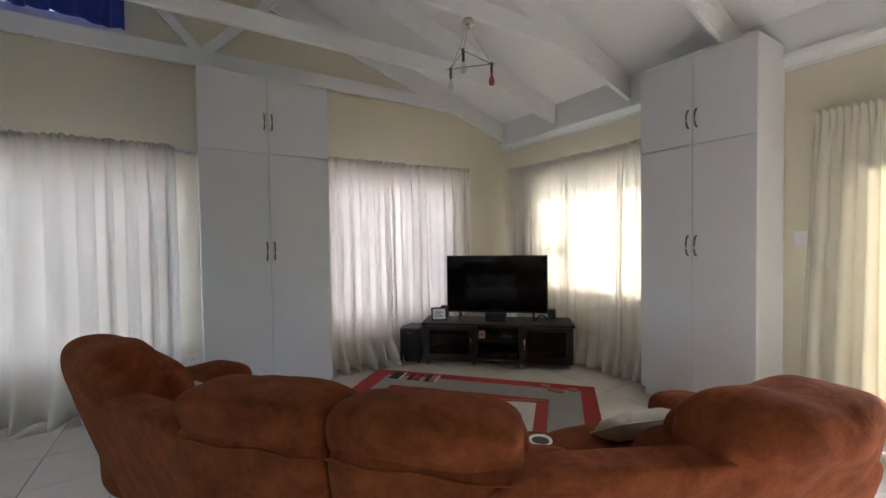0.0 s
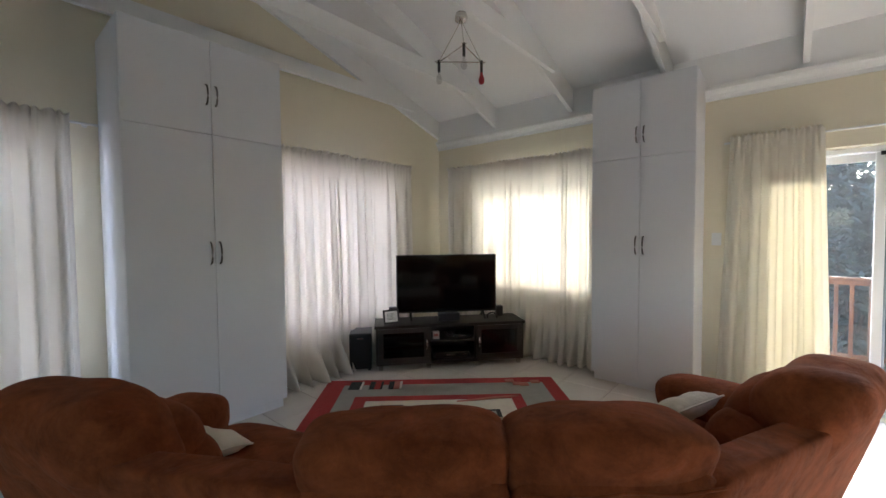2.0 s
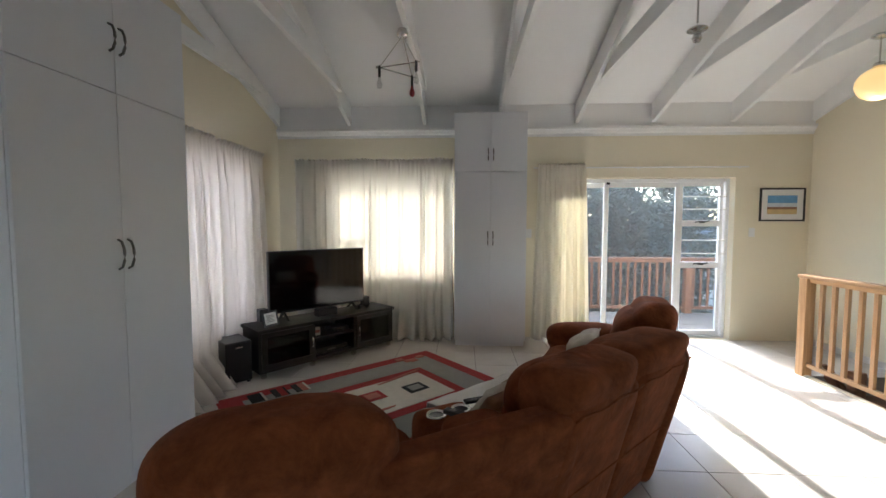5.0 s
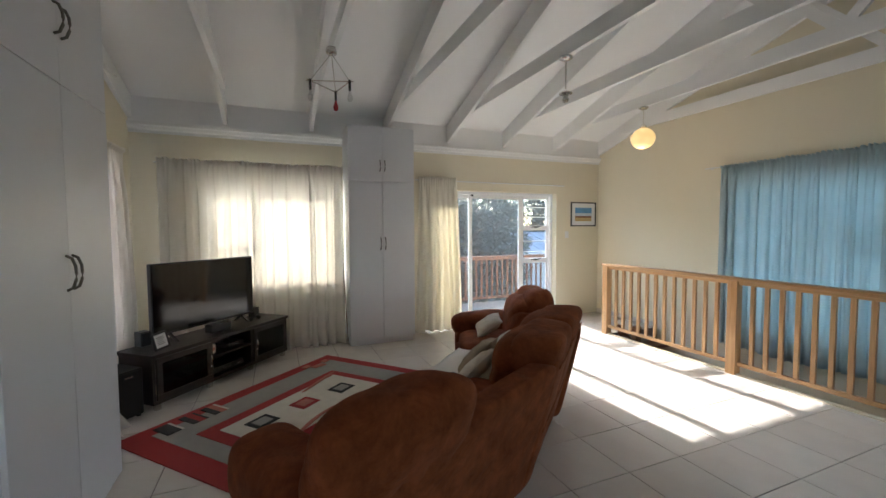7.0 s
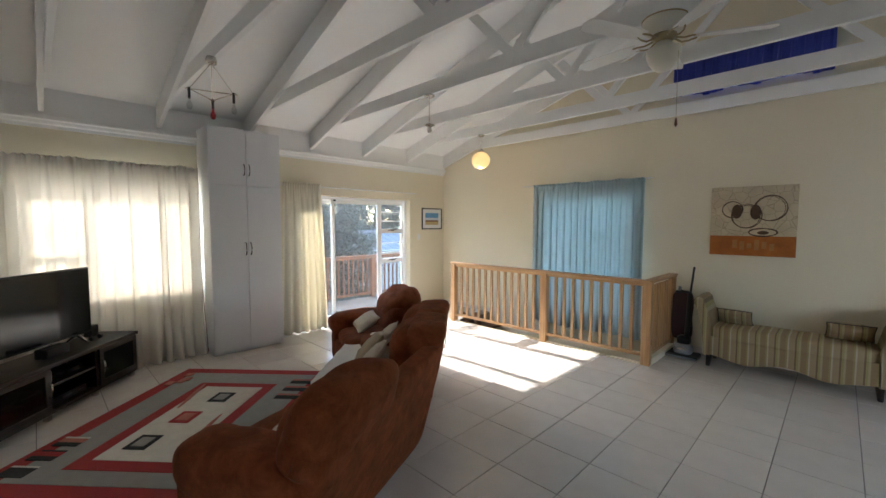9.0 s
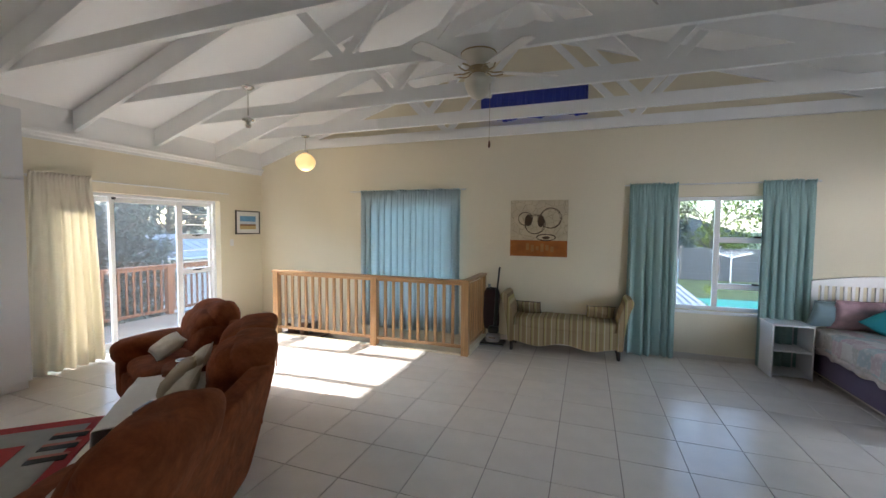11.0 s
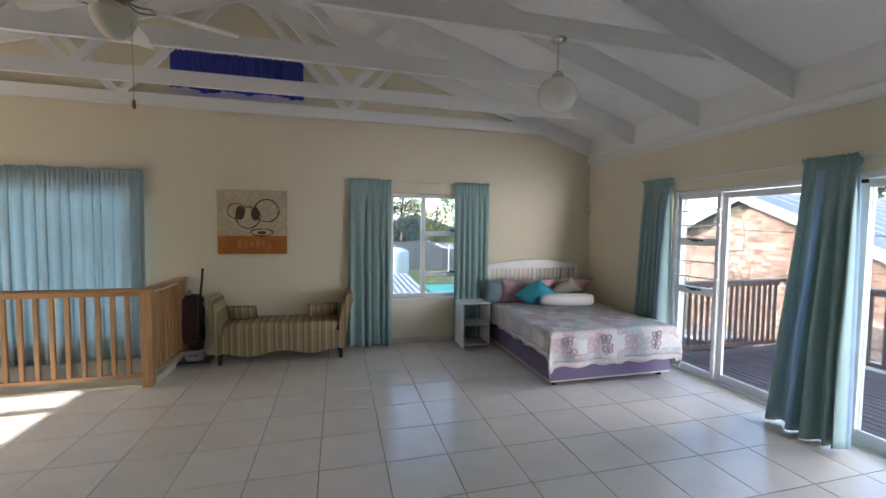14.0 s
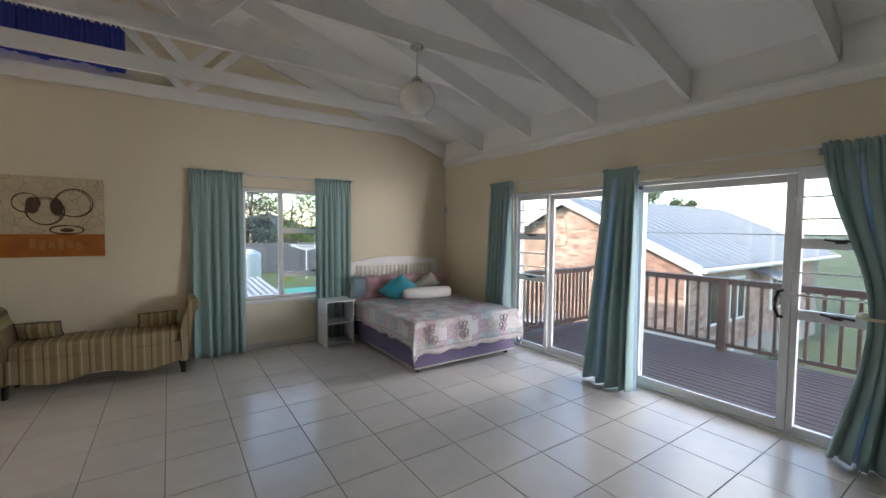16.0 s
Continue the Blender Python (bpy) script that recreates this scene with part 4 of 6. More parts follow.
# ---- television corner ----
TVF = pose(2.535, 4.99, 0, 0, 0, -41.0)     # x along the front from its left end, +y to the back
unit = thing("tv_unit", TVF, "dark wenge television unit with glazed doors and open shelves", "tv unit")
UW, UD, UH = 1.62, 0.42, 0.48
part("top", box(-0.015, UW + 0.015, -0.015, UD, UH - 0.032, UH, 0.004), WENGE, unit)
part("bottom", box(0.002, UW - 0.002, 0.0, UD - 0.01, 0.055, 0.085), WENGE, unit)
for x in (0.0, 0.56, 1.06, UW - 0.025):
    part("upright", box(x, x + 0.025, 0.004, UD - 0.02, 0.085, UH - 0.032), WENGE, unit)
part("back", box(0.005, UW - 0.005, UD - 0.02, UD - 0.01, 0.085, UH - 0.032), WENGE, unit)
part("shelf", box(0.585, 1.06, 0.01, UD - 0.02, 0.275, 0.295), WENGE, unit)
for x0, x1, hx in ((0.026, 0.559, 0.535), (1.086, UW - 0.026, 1.11)):
    dr = part("door", box(x0, x1, -0.018, 0.002, 0.09, 0.135), WENGE, unit)
    for b in ((x0, x1, 0.40, 0.445), (x0, x0 + 0.05, 0.135, 0.40), (x1 - 0.05, x1, 0.135, 0.40)):
        part("door_frame", box(b[0], b[1], -0.018, 0.002, b[2], b[3], 0.002, 1), WENGE, dr)
    part("door_glass", box(x0 + 0.05, x1 - 0.05, -0.010, -0.005, 0.135, 0.40), SMOKED, dr, "smoked glass")
    bm = tube(bmesh.new(), [(hx, -0.018, 0.21), (hx, -0.040, 0.225), (hx, -0.045, 0.27), (hx, -0.040, 0.315), (hx, -0.018, 0.33)], 0.008, 8)
    part("handle", bm, CHROME, dr, "bright bowed handle", smooth=True)
for x in (0.05, 0.56, 1.07, UW - 0.05):
    for y in (0.03, UD - 0.06):
        part("foot", box(x - 0.022, x + 0.022, y - 0.022, y + 0.022, 0.0, 0.055, 0.004), CHROME, unit, "silver block foot")
for k in range(4):
    part("inner_shelf_item", box(0.10 + 0.10 * k, 0.17 + 0.10 * k, 0.12, 0.26, 0.086, 0.15 + 0.03 * (k % 2), 0.003), PEWTER if k % 2 else BEIGE, unit)
part("inner_shelf", box(0.026, 0.558, 0.06, UD - 0.03, 0.255, 0.268), WENGE, unit)
dec = thing("decoder", TVF @ pose(0.82, 0.20, 0.0855), "black flat media player in the lower shelf", "media player")
part("case", box(-0.20, 0.20, -0.13, 0.13, 0.004, 0.06, 0.004), BLACKPLASTIC, dec)
part("display", box(-0.06, 0.04, -0.133, -0.129, 0.022, 0.040), PEWTER, dec)
part("badge", box(0.12, 0.17, -0.133, -0.129, 0.026, 0.034), CHROME, dec)
dec2 = thing("set_top_box", TVF @ pose(0.95, 0.18, 0.2955), "small black set-top box on the open shelf", "set-top box")
part("case", box(-0.10, 0.10, -0.09, 0.09, 0.003, 0.04, 0.004), BLACKPLASTIC, dec2)
part("display", box(-0.05, 0.03, -0.093, -0.089, 0.014, 0.026), CHROME, dec2)
note = thing("small_card_box", TVF @ pose(0.65, 0.10, 0.2955), "small pale box standing on the open shelf", "box")
part("carton", box(-0.035, 0.035, -0.02, 0.02, 0.0, 0.085, 0.003), FRILL, note)
part("printed_panel", box(-0.025, 0.025, -0.0225, -0.0195, 0.03, 0.06), RP, note)
bm = bmesh.new()
for k in range(3):
    r = 0.045 + 0.008 * k
    tube(bm, [(0.82 + r * math.cos(q * 0.42), 0.10 + 0.012 * k, 0.37 + r * math.sin(q * 0.42)) for q in range(16)], 0.004, 6)
cab = thing("cable_coil", TVF, "coiled black cable hanging in the open shelf", "cable")
part("coil", bm, BLACKPLASTIC, cab, smooth=True)

TVM = pose(2.91 + 0.425, 5.07 - 0.393, UH, 0, 0, -42.5)
tv = thing("television", TVM, "large black flat television on two short feet", "television")
TW = 1.157
part("body", box(-TW / 2, TW / 2, 0.0, 0.05, 0.068, 0.73, 0.006), BLACKPLASTIC, tv)
part("screen", box(-TW / 2 + 0.012, TW / 2 - 0.012, -0.003, 0.001, 0.088, 0.718), SCREEN, tv, "glossy dark screen")
part("back_bulge", box(-0.36, 0.36, 0.05, 0.095, 0.12, 0.52, 0.02), BLACKPLASTIC, tv)
for s in (-1, 1):
    bm = bmesh.new()
    prism(bm, [(-0.11, 0.0), (-0.09, 0.0), (0.02, 0.06), (0.10, 0.0), (0.12, 0.0), (0.035, 0.075), (0.005, 0.075)], "x", s * 0.42 - 0.012, s * 0.42 + 0.012)
    part("foot", bm, BLACKPLASTIC, tv)
part("badge", box(-0.03, 0.03, -0.0045, -0.0025, 0.073, 0.081), PEWTER, tv)
for x, y, w, d, h, lab in ((-0.50, 0.05, 0.09, 0.10, 0.13, ""), (0.60, 0.02, 0.08, 0.09, 0.12, "")):
    sp = thing("satellite_speaker", TVM @ pose(x - (0.12 if x < 0 else -0.02), y + 0.02, 0.0), "small black satellite speaker beside the television", "speaker", "satellite speakers")
    part("cabinet", box(-w / 2, w / 2, -d / 2, d / 2, 0.0, h, 0.008), BLACKPLASTIC, sp)
    part("grille", box(-w / 2 + 0.008, w / 2 - 0.008, -d / 2 - 0.004, -d / 2, 0.012, h - 0.01, 0.003), BLACKMETAL, sp)
cs = thing("centre_speaker", TVM @ pose(0.0, -0.12, 0.0), "black centre speaker lying before the television", "speaker")
part("cabinet", box(-0.12, 0.12, -0.05, 0.05, 0.0, 0.085, 0.01), BLACKPLASTIC, cs)
part("grille", box(-0.11, 0.11, -0.055, -0.05, 0.008, 0.078, 0.003), BLACKMETAL, cs)
hp = thing("headset", TVM @ pose(0.50, -0.10, 0.0), "black wired headset lying on the unit", "headset")
part("band", tube(bmesh.new(), [(0.055 * math.cos(k * 0.35), 0.01 * math.sin(k), 0.012 + 0.055 * math.sin(k * 0.35)) for k in range(10)], 0.008, 8), BLACKPLASTIC, hp, smooth=True)
for s in (-1, 1):
    part("ear_cup", rod(bmesh.new(), (s * 0.055 - 0.01, 0, 0.022), (s * 0.055 + 0.01, 0, 0.022), 0.021, 14), BLACKPLASTIC, hp)
pf = thing("photo_frame", TVF @ pose(0.17, 0.10, UH, -14, 0, 18), "black framed certificate leaning on the unit top", "photo frame")
for b in ((-0.09, 0.09, 0.0, 0.018), (-0.09, 0.09, 0.132, 0.15), (-0.09, -0.072, 0.018, 0.132), (0.072, 0.09, 0.018, 0.132)):
    part("frame_bar", box(b[0], b[1], -0.008, 0.008, b[2] + 0.002, b[3] + 0.002, 0.002, 1), BLACKPLASTIC, pf)
part("print", box(-0.072, 0.072, -0.002, 0.004, 0.020, 0.134), WHITE, pf, "pale printed sheet")
for k in range(5):
    part("text_bar", box(-0.045, 0.045 - 0.012 * (k % 3), -0.0035, -0.0015, 0.045 + 0.015 * k, 0.050 + 0.015 * k), PEWTER, pf)
part("stand", box(-0.02, 0.02, 0.008, 0.012, 0.01, 0.12), BLACKPLASTIC, pf)
sub = thing("subwoofer", TVF @ pose(-0.165, 0.20, 0.0), "black subwoofer standing beside the television unit", "subwoofer")
part("cabinet", box(-0.115, 0.115, -0.16, 0.16, 0.02, 0.40, 0.008), BLACKPLASTIC, sub)
part("front_panel", box(-0.105, 0.105, -0.168, -0.16, 0.03, 0.39, 0.004), BLACKMETAL, sub)
part("badge", box(-0.03, 0.03, -0.171, -0.167, 0.345, 0.358), CHROME, sub)
for x in (-0.09, 0.09):
    for y in (-0.13, 0.13):
        part("foot", rod(bmesh.new(), (x, y, 0), (x, y, 0.02), 0.016), BLACKPLASTIC, sub)


# ---- bed corner ----
PURPLE = material("mauve_bed_fabric", (0.155, 0.125, 0.21), 0.85, spread=0.1, scale=5, bump=0.3, bump_scale=200)
PIPE = material("cream_piping", (0.66, 0.60, 0.52), 0.8)


def quilt_material():
    m = material("patchwork_quilt", (0.7, 0.66, 0.62), 0.9, spread=0.06, bump=0.5, bump_scale=55)
    n, l = m.node_tree.nodes, m.node_tree.links
    co = n["Texture Coordinate"]
    v = n.new("ShaderNodeTexVoronoi")
    v.distance, v.inputs["Scale"].default_value, v.inputs["Randomness"].default_value = "CHEBYCHEV", 6.4, 0.45
    l.new(co.outputs["UV"], v.inputs["Vector"])
    cr = n.new("ShaderNodeValToRGB")
    cr.color_ramp.interpolation = "CONSTANT"
    cols = [(0.60, 0.58, 0.55), (0.46, 0.29, 0.33), (0.33, 0.43, 0.46), (0.60, 0.57, 0.53), (0.42, 0.41, 0.36), (0.52, 0.38, 0.40), (0.30, 0.40, 0.42), (0.62, 0.60, 0.58), (0.42, 0.26, 0.33)]
    e = cr.color_ramp.elements
    e[0].color, e[1].position, e[1].color = (*cols[0], 1), 0.12, (*cols[1], 1)
    for k, c in enumerate(cols[2:]):
        x = e.new(0.22 + 0.11 * k)
        x.color = (*c, 1)
    sep = n.new("ShaderNodeSeparateColor")
    l.new(v.outputs["Color"], sep.inputs["Color"])
    l.new(sep.outputs["Red"], cr.inputs["Fac"])
    spots = n.new("ShaderNodeTexNoise")
    spots.inputs["Scale"].default_value, spots.inputs["Detail"].default_value = 26, 9
    l.new(co.outputs["UV"], spots.inputs["Vector"])
    r = n.new("ShaderNodeMapRange")
    r.inputs["From Min"].default_value, r.inputs["From Max"].default_value = 0.50, 0.68
    r.inputs["To Max"].default_value = 0.80
    r.inputs["To Min"].default_value = 0.28
    l.new(spots.outputs["Fac"], r.inputs["Value"])
    mix = n.new("ShaderNodeMix")
    mix.data_type = "RGBA"
    mix.inputs["B"].default_value = (0.70, 0.66, 0.63, 1)
    l.new(r.outputs["Result"], mix.inputs["Factor"])
    l.new(cr.outputs["Color"], mix.inputs["A"])
    l.new(mix.outputs["Result"], [q for q in n if q.type == "VECT_MATH"][0].inputs[0])
    return m


QUILT = quilt_material()
BX0, BX1, BY0, BY1 = -5.60, -4.105, -1.24, 0.64
bed = thing("bed", ((BX0 + BX1) / 2, (BY0 + BY1) / 2, 0), "double bed with mauve base and white slatted headboard", "bed")
bw, bd = (BX1 - BX0) / 2, (BY1 - BY0) / 2
part("base", box(-bw, bw, -bd + 0.05, bd, 0.05, 0.33, 0.02, 3), PURPLE, bed, "mauve fabric base")
part("mattress", box(-bw + 0.01, bw - 0.01, -bd + 0.05, bd - 0.01, 0.332, 0.565, 0.05, 4), PIPE, bed, "pale mattress")
for z in (0.06, 0.325):
    part("piping", tube(bmesh.new(), [(-bw, bd, z), (-bw, -bd + 0.06, z), (-bw, bd, z), (bw, bd, z), (bw, -bd + 0.06, z)], 0.008, 6), PIPE, bed, "cream piping")
for x in (-bw + 0.08, bw - 0.08):
    for y in (-bd + 0.15, bd - 0.08):
        part("foot", rod(bmesh.new(), (x, y, 0.0), (x, y, 0.055), 0.03), BLACKPLASTIC, bed)
hb = part("headboard", box(-bw, bw, -bd - 0.03, -bd + 0.02, 0.80, 0.87, 0.006), WHITEWOOD, bed, "white painted slatted headboard")
bm = bmesh.new()
arc = [(-bw + 2 * bw * k / 14, 1.10 + 0.075 * math.sin(math.pi * k / 14)) for k in range(15)]
prism(bm, [(-bw, 1.045), (bw, 1.045)] + [(x, z) for x, z in arc[::-1]], "y", -bd - 0.035, -bd + 0.022)
part("top_rail", bm, WHITEWOOD, hb)
for x in (-bw + 0.03, bw - 0.03):
    part("headboard_post", box(x - 0.035, x + 0.035, -bd - 0.032, -bd + 0.018, 0.0, 1.10, 0.006), WHITEWOOD, hb)
for k in range(19):
    x = -bw + 0.11 + (2 * bw - 0.22) * k / 18
    part("slat", box(x - 0.016, x + 0.016, -bd - 0.015, -bd + 0.005, 0.86, 1.05, 0.002, 1), WHITEWOOD, hb)

# quilt: lies on the mattress and hangs over three sides
quilt = thing("quilt", ((BX0 + BX1) / 2, (BY0 + BY1) / 2, 0.56), "pastel patchwork quilt spread over the bed", "quilt")
bm = bmesh.new()
uvl = bm.loops.layers.uv.new("UVMap")
hang_u, hang_v = 0.29, 0.39
nu, nv = 70, 66
U, V0, V1 = bw + hang_u, -bd + 0.30, bd + hang_v
hem = bmesh.new()
uvh = hem.loops.layers.uv.new("UVMap")
grid, edge = [], []
for i in range(nu + 1):
    row = []
    for j in range(nv + 1):
        u, v = -U + 2 * U * i / nu, V0 + (V1 - V0) * j / nv
        over_u, over_v = max(0, abs(u) - bw), max(0, v - bd)
        drop = max(over_u, over_v) + 0.35 * min(over_u, over_v)
        if over_u and over_v:
            drop = min(drop, 0.57)
        rip = 0.016 * math.sin(v * 17) * min(1, over_u / 0.15) + 0.016 * math.sin(u * 15 + 1) * min(1, over_v / 0.15)
        k = 0.16 if over_u and over_v else 0.045
        x = math.copysign(min(abs(u), bw) + (0.028 + k * over_u + rip if over_u else 0), u)
        y = min(v, bd) + (0.028 + k * over_v + rip if over_v else 0)
        scal = 0.010 * math.sin((u if over_v > over_u else v) * 24 + math.sin(u * 7)) if over_u > hang_u * 0.9 or over_v > hang_v * 0.9 else 0
        z = 0.022 - max(0, drop - 0.01) * 0.97 + scal + 0.010 * noise.noise(Vector((u * 4, v * 4, 0))) * (drop == 0) + 0.012 * noise.noise(Vector((u * 14, v * 14, 3))) * (drop == 0)
        if drop > 0:
            z = min(z, 0.018)
        row.append(bm.verts.new((x, y, z)))
    grid.append(row)
for i in range(nu):
    for j in range(nv):
        at = ((i, j), (i + 1, j), (i + 1, j + 1), (i, j + 1))
        rim = i < 2 or i >= nu - 2 or j >= nv - 2
        f = hem.faces.new([hem.verts.new(grid[a][b].co) for a, b in at]) if rim else bm.faces.new([grid[a][b] for a, b in at])
        for lp, (a, b) in zip(f.loops, at):
            lp[uvh if rim else uvl].uv = (2 * U * a / nu, (V1 - V0) * b / nv)
bmesh.ops.remove_doubles(hem, verts=hem.verts, dist=0.0005)
bmesh.ops.delete(bm, geom=[v for v in bm.verts if not v.link_faces], context="VERTS")
q = part("scalloped_border", hem, material("rose_border_cotton", (0.56, 0.50, 0.49), 0.9, spread=0.3, scale=20, bump=0.5, bump_scale=60), quilt, "pale rose scalloped border", smooth=True)
q.modifiers.new("thickness", "SOLIDIFY").thickness = 0.010
q = part("cover", bm, QUILT, quilt, smooth=True)
q.modifiers.new("thickness", "SOLIDIFY").thickness = 0.008

PLUM = material("plum_applique_cotton", (0.40, 0.30, 0.35), 0.9, spread=0.4, scale=40, bump=0.3, bump_scale=120)
for bu, bo, turn in ((0.58, 0.10, 14), (0.55, 0.22, -20), (0.13, 0.10, -6), (0.11, 0.21, 22), (-0.52, 0.10, 5), (-0.50, 0.20, -14)):
    bm = bmesh.new()
    for sx in (1, -1):                     # wings drawn as stitched outlines
        for ex, ez, rx, rz in ((0.034, 0.022, 0.030, 0.027), (0.026, -0.024, 0.021, 0.022)):
            tube(bm, [(sx * ex + rx * math.cos(k * math.pi / 7), 0.003, ez + rz * math.sin(k * math.pi / 7)) for k in range(15)], 0.006, 5)
    prism(bm, [(-0.005, -0.04), (0.005, -0.04), (0.006, 0.03), (-0.006, 0.03)], "y", 0.0, 0.006)
    yy = bd + 0.028 + 0.045 * bo + 0.016 * math.sin(bu * 15 + 1) * min(1, bo / 0.15) + 0.009
    bmesh.ops.transform(bm, matrix=pose(bu, yy, 0.022 - bo * 0.97, 0, turn, 0), verts=bm.verts)
    part("butterfly_patch", bm, PLUM, quilt, "plum butterfly stitching")

PINK = material("pink_floral_cotton", (0.58, 0.38, 0.42), 0.9, spread=0.35, scale=14, bump=0.2, bump_scale=150)
TEAL = material("turquoise_satin_cotton", (0.025, 0.30, 0.36), 0.6, spread=0.1, bump=0.15, bump_scale=160)
SAGE = material("sage_grey_cotton", (0.28, 0.27, 0.22), 0.9, spread=0.15, bump=0.2, bump_scale=150)
BLUEGREY = material("blue_grey_cotton", (0.24, 0.34, 0.38), 0.9, spread=0.15, bump=0.2, bump_scale=150)
BG = "bed pillows"
pillow(pose(-4.24, -1.06, 0.74, 62, 0, 4), 0.44, 0.36, 0.14, BLUEGREY, "blue-grey pillow against the headboard", 11, BG)
pillow(pose(-4.46, -0.98, 0.75, 58, 0, -6), 0.52, 0.42, 0.15, PINK, "pink floral pillow against the headboard", 12, BG)
pillow(pose(-5.02, -1.04, 0.75, 58, 0, 3), 0.52, 0.40, 0.15, PINK, "pink floral pillow against the headboard", 13, BG)
pillow(pose(-5.36, -1.00, 0.74, 52, 0, 8), 0.55, 0.42, 0.15, PINK, "pink floral pillow against the headboard", 14, BG)
pillow(pose(-5.17, -0.86, 0.745, 52, 0, 0) @ pose(0, 0, 0, 0, 0, 42), 0.40, 0.40, 0.14, SAGE, "sage grey cushion set on its corner", 15, BG)
pillow(pose(-4.62, -0.74, 0.745, 50, 0, -4) @ pose(0, 0, 0, 0, 0, 40), 0.42, 0.42, 0.15, TEAL, "turquoise cushion set on its corner", 16, BG)
bol = thing("bolster", pose(-5.03, -0.60, 0.672, 0, 0, -13), "white cylindrical bolster lying on the quilt", "bolster", BG)
bm = bmesh.new()
lathe(bm, [(0.002, -0.37), (0.035, -0.375), (0.065, -0.36), (0.080, -0.31), (0.086, -0.1), (0.084, 0.1), (0.079, 0.31), (0.064, 0.36), (0.035, 0.375), (0.002, 0.37)], 28)
bmesh.ops.transform(bm, matrix=pose(0, 0, 0, 0, 90, 0), verts=bm.verts)
part("cover", bm, material("white_cotton", (0.74, 0.73, 0.71), 0.9, bump=0.25, bump_scale=120), bol, smooth=True)

ns = thing("bedside_table", pose(-3.805, -1.045, 0), "white open bedside table with two shelves", "bedside table")
NW, ND = 0.195, 0.20
part("top", box(-NW - 0.004, NW + 0.004, -ND, ND + 0.004, 0.60, 0.618, 0.002, 1), MELAMINE, ns)
for x in (-NW, NW - 0.016):
    part("side", box(x, x + 0.016, -ND, ND, 0.0, 0.60, 0.0015, 1), MELAMINE, ns)
part("back", box(-NW + 0.016, NW - 0.016, -ND, -ND + 0.006, 0.03, 0.60), MELAMINE, ns)
for z in (0.03, 0.305):
    part("shelf", box(-NW + 0.017, NW - 0.017, -ND + 0.007, ND - 0.004, z, z + 0.016), MELAMINE, ns)

# ---- striped settee ----
def stripe_material(name, axis):
    m = material(name, (0.4, 0.33, 0.2), 0.9, bump=0.35, bump_scale=170, spread=0.08)
    n, l = m.node_tree.nodes, m.node_tree.links
    sep = n.new("ShaderNodeSeparateXYZ")
    l.new(n["Texture Coordinate"].outputs["Object"], sep.inputs["Vector"])
    mo = n.new("ShaderNodeMath")
    mo.operation = "MULTIPLY"
    mo.inputs[1].default_value = 1 / 0.165
    l.new(sep.outputs[axis], mo.inputs[0])
    fr = n.new("ShaderNodeMath")
    fr.operation = "FRACT"
    l.new(mo.outputs["Value"], fr.inputs[0])
    cr = n.new("ShaderNodeValToRGB")
    cr.color_ramp.interpolation = "CONSTANT"
    e = cr.color_ramp.elements
    e[0].color, e[1].position, e[1].color = (0.30, 0.215, 0.115, 1), 0.28, (0.44, 0.37, 0.22, 1)
    for pos, c in ((0.38, (0.36, 0.31, 0.13)), (0.48, (0.20, 0.135, 0.075)), (0.56, (0.38, 0.29, 0.17)), (0.84, (0.52, 0.46, 0.33)), (0.92, (0.34, 0.29, 0.12))):
        e.new(pos).color = (*c, 1)
    l.new(fr.outputs["Value"], cr.inputs["Fac"])
    l.new(cr.outputs["Color"], [q for q in n if q.type == "VECT_MATH"][0].inputs[0])
    return m


STRIPE = stripe_material("olive_striped_fabric", "X")
se = thing("settee", (-1.315, -1.03, 0), "small backless settee in olive striped fabric with rolled arms", "settee")
SL, SD = 0.70, 0.23
bm = bmesh.new()
bot = [(-SL + 2 * SL * k / 24, 0.135 + 0.05 * math.cos(2 * math.pi * (k / 24 - 0.5) * 2) * (0.7 - 0.2 * abs(k / 12 - 1)) - 0.015) for k in range(25)]
prism(bm, bot + [(SL, 0.36), (-SL, 0.36)], "y", -SD, SD)
part("seat_rail", bm, STRIPE, se)
part("seat_cushion", puff(2 * SL - 0.02, 2 * SD + 0.03, 0.17, 6, 10, (0, 0, 0.405), 0.006), STRIPE, se, smooth=True)
for s in (-1, 1):
    bm = bmesh.new()
    inner = [(SL - 0.03, 0.13), (SL - 0.035, 0.45), (SL + 0.00, 0.62), (SL + 0.035, 0.71), (SL + 0.05, 0.77), (SL + 0.085, 0.805), (SL + 0.125, 0.80), (SL + 0.15, 0.765), (SL + 0.145, 0.72), (SL + 0.115, 0.66), (SL + 0.075, 0.50), (SL + 0.045, 0.30), (SL + 0.035, 0.13)]
    prism(bm, [(s * x, z) for x, z in inner], "y", -SD - 0.012, SD + 0.012)
    bmesh.ops.bevel(bm, geom=[e for e in bm.edges if abs(abs(e.verts[0].co.y) - SD - 0.012) < 1e-4 and abs(e.verts[0].co.y - e.verts[1].co.y) < 1e-4], offset=0.012, segments=2, affect="EDGES")
    part("arm", bm, STRIPE, se, smooth=False)
    for y in (-SD + 0.05, SD - 0.04):
        bm = rod(bmesh.new(), (s * (SL - 0.01), y, 0.0), (s * (SL - 0.02), y, 0.14), 0.022, 12, 0.034)
        part("foot", bm, WENGE, se, "dark turned foot")
TAN = stripe_material("tan_striped_fabric", "X")
pillow(pose(-0.83, -1.06, 0.575, 62, 0, -4), 0.34, 0.19, 0.11, TAN, "small striped cushion on the settee", 21, "settee cushions", WENGE)
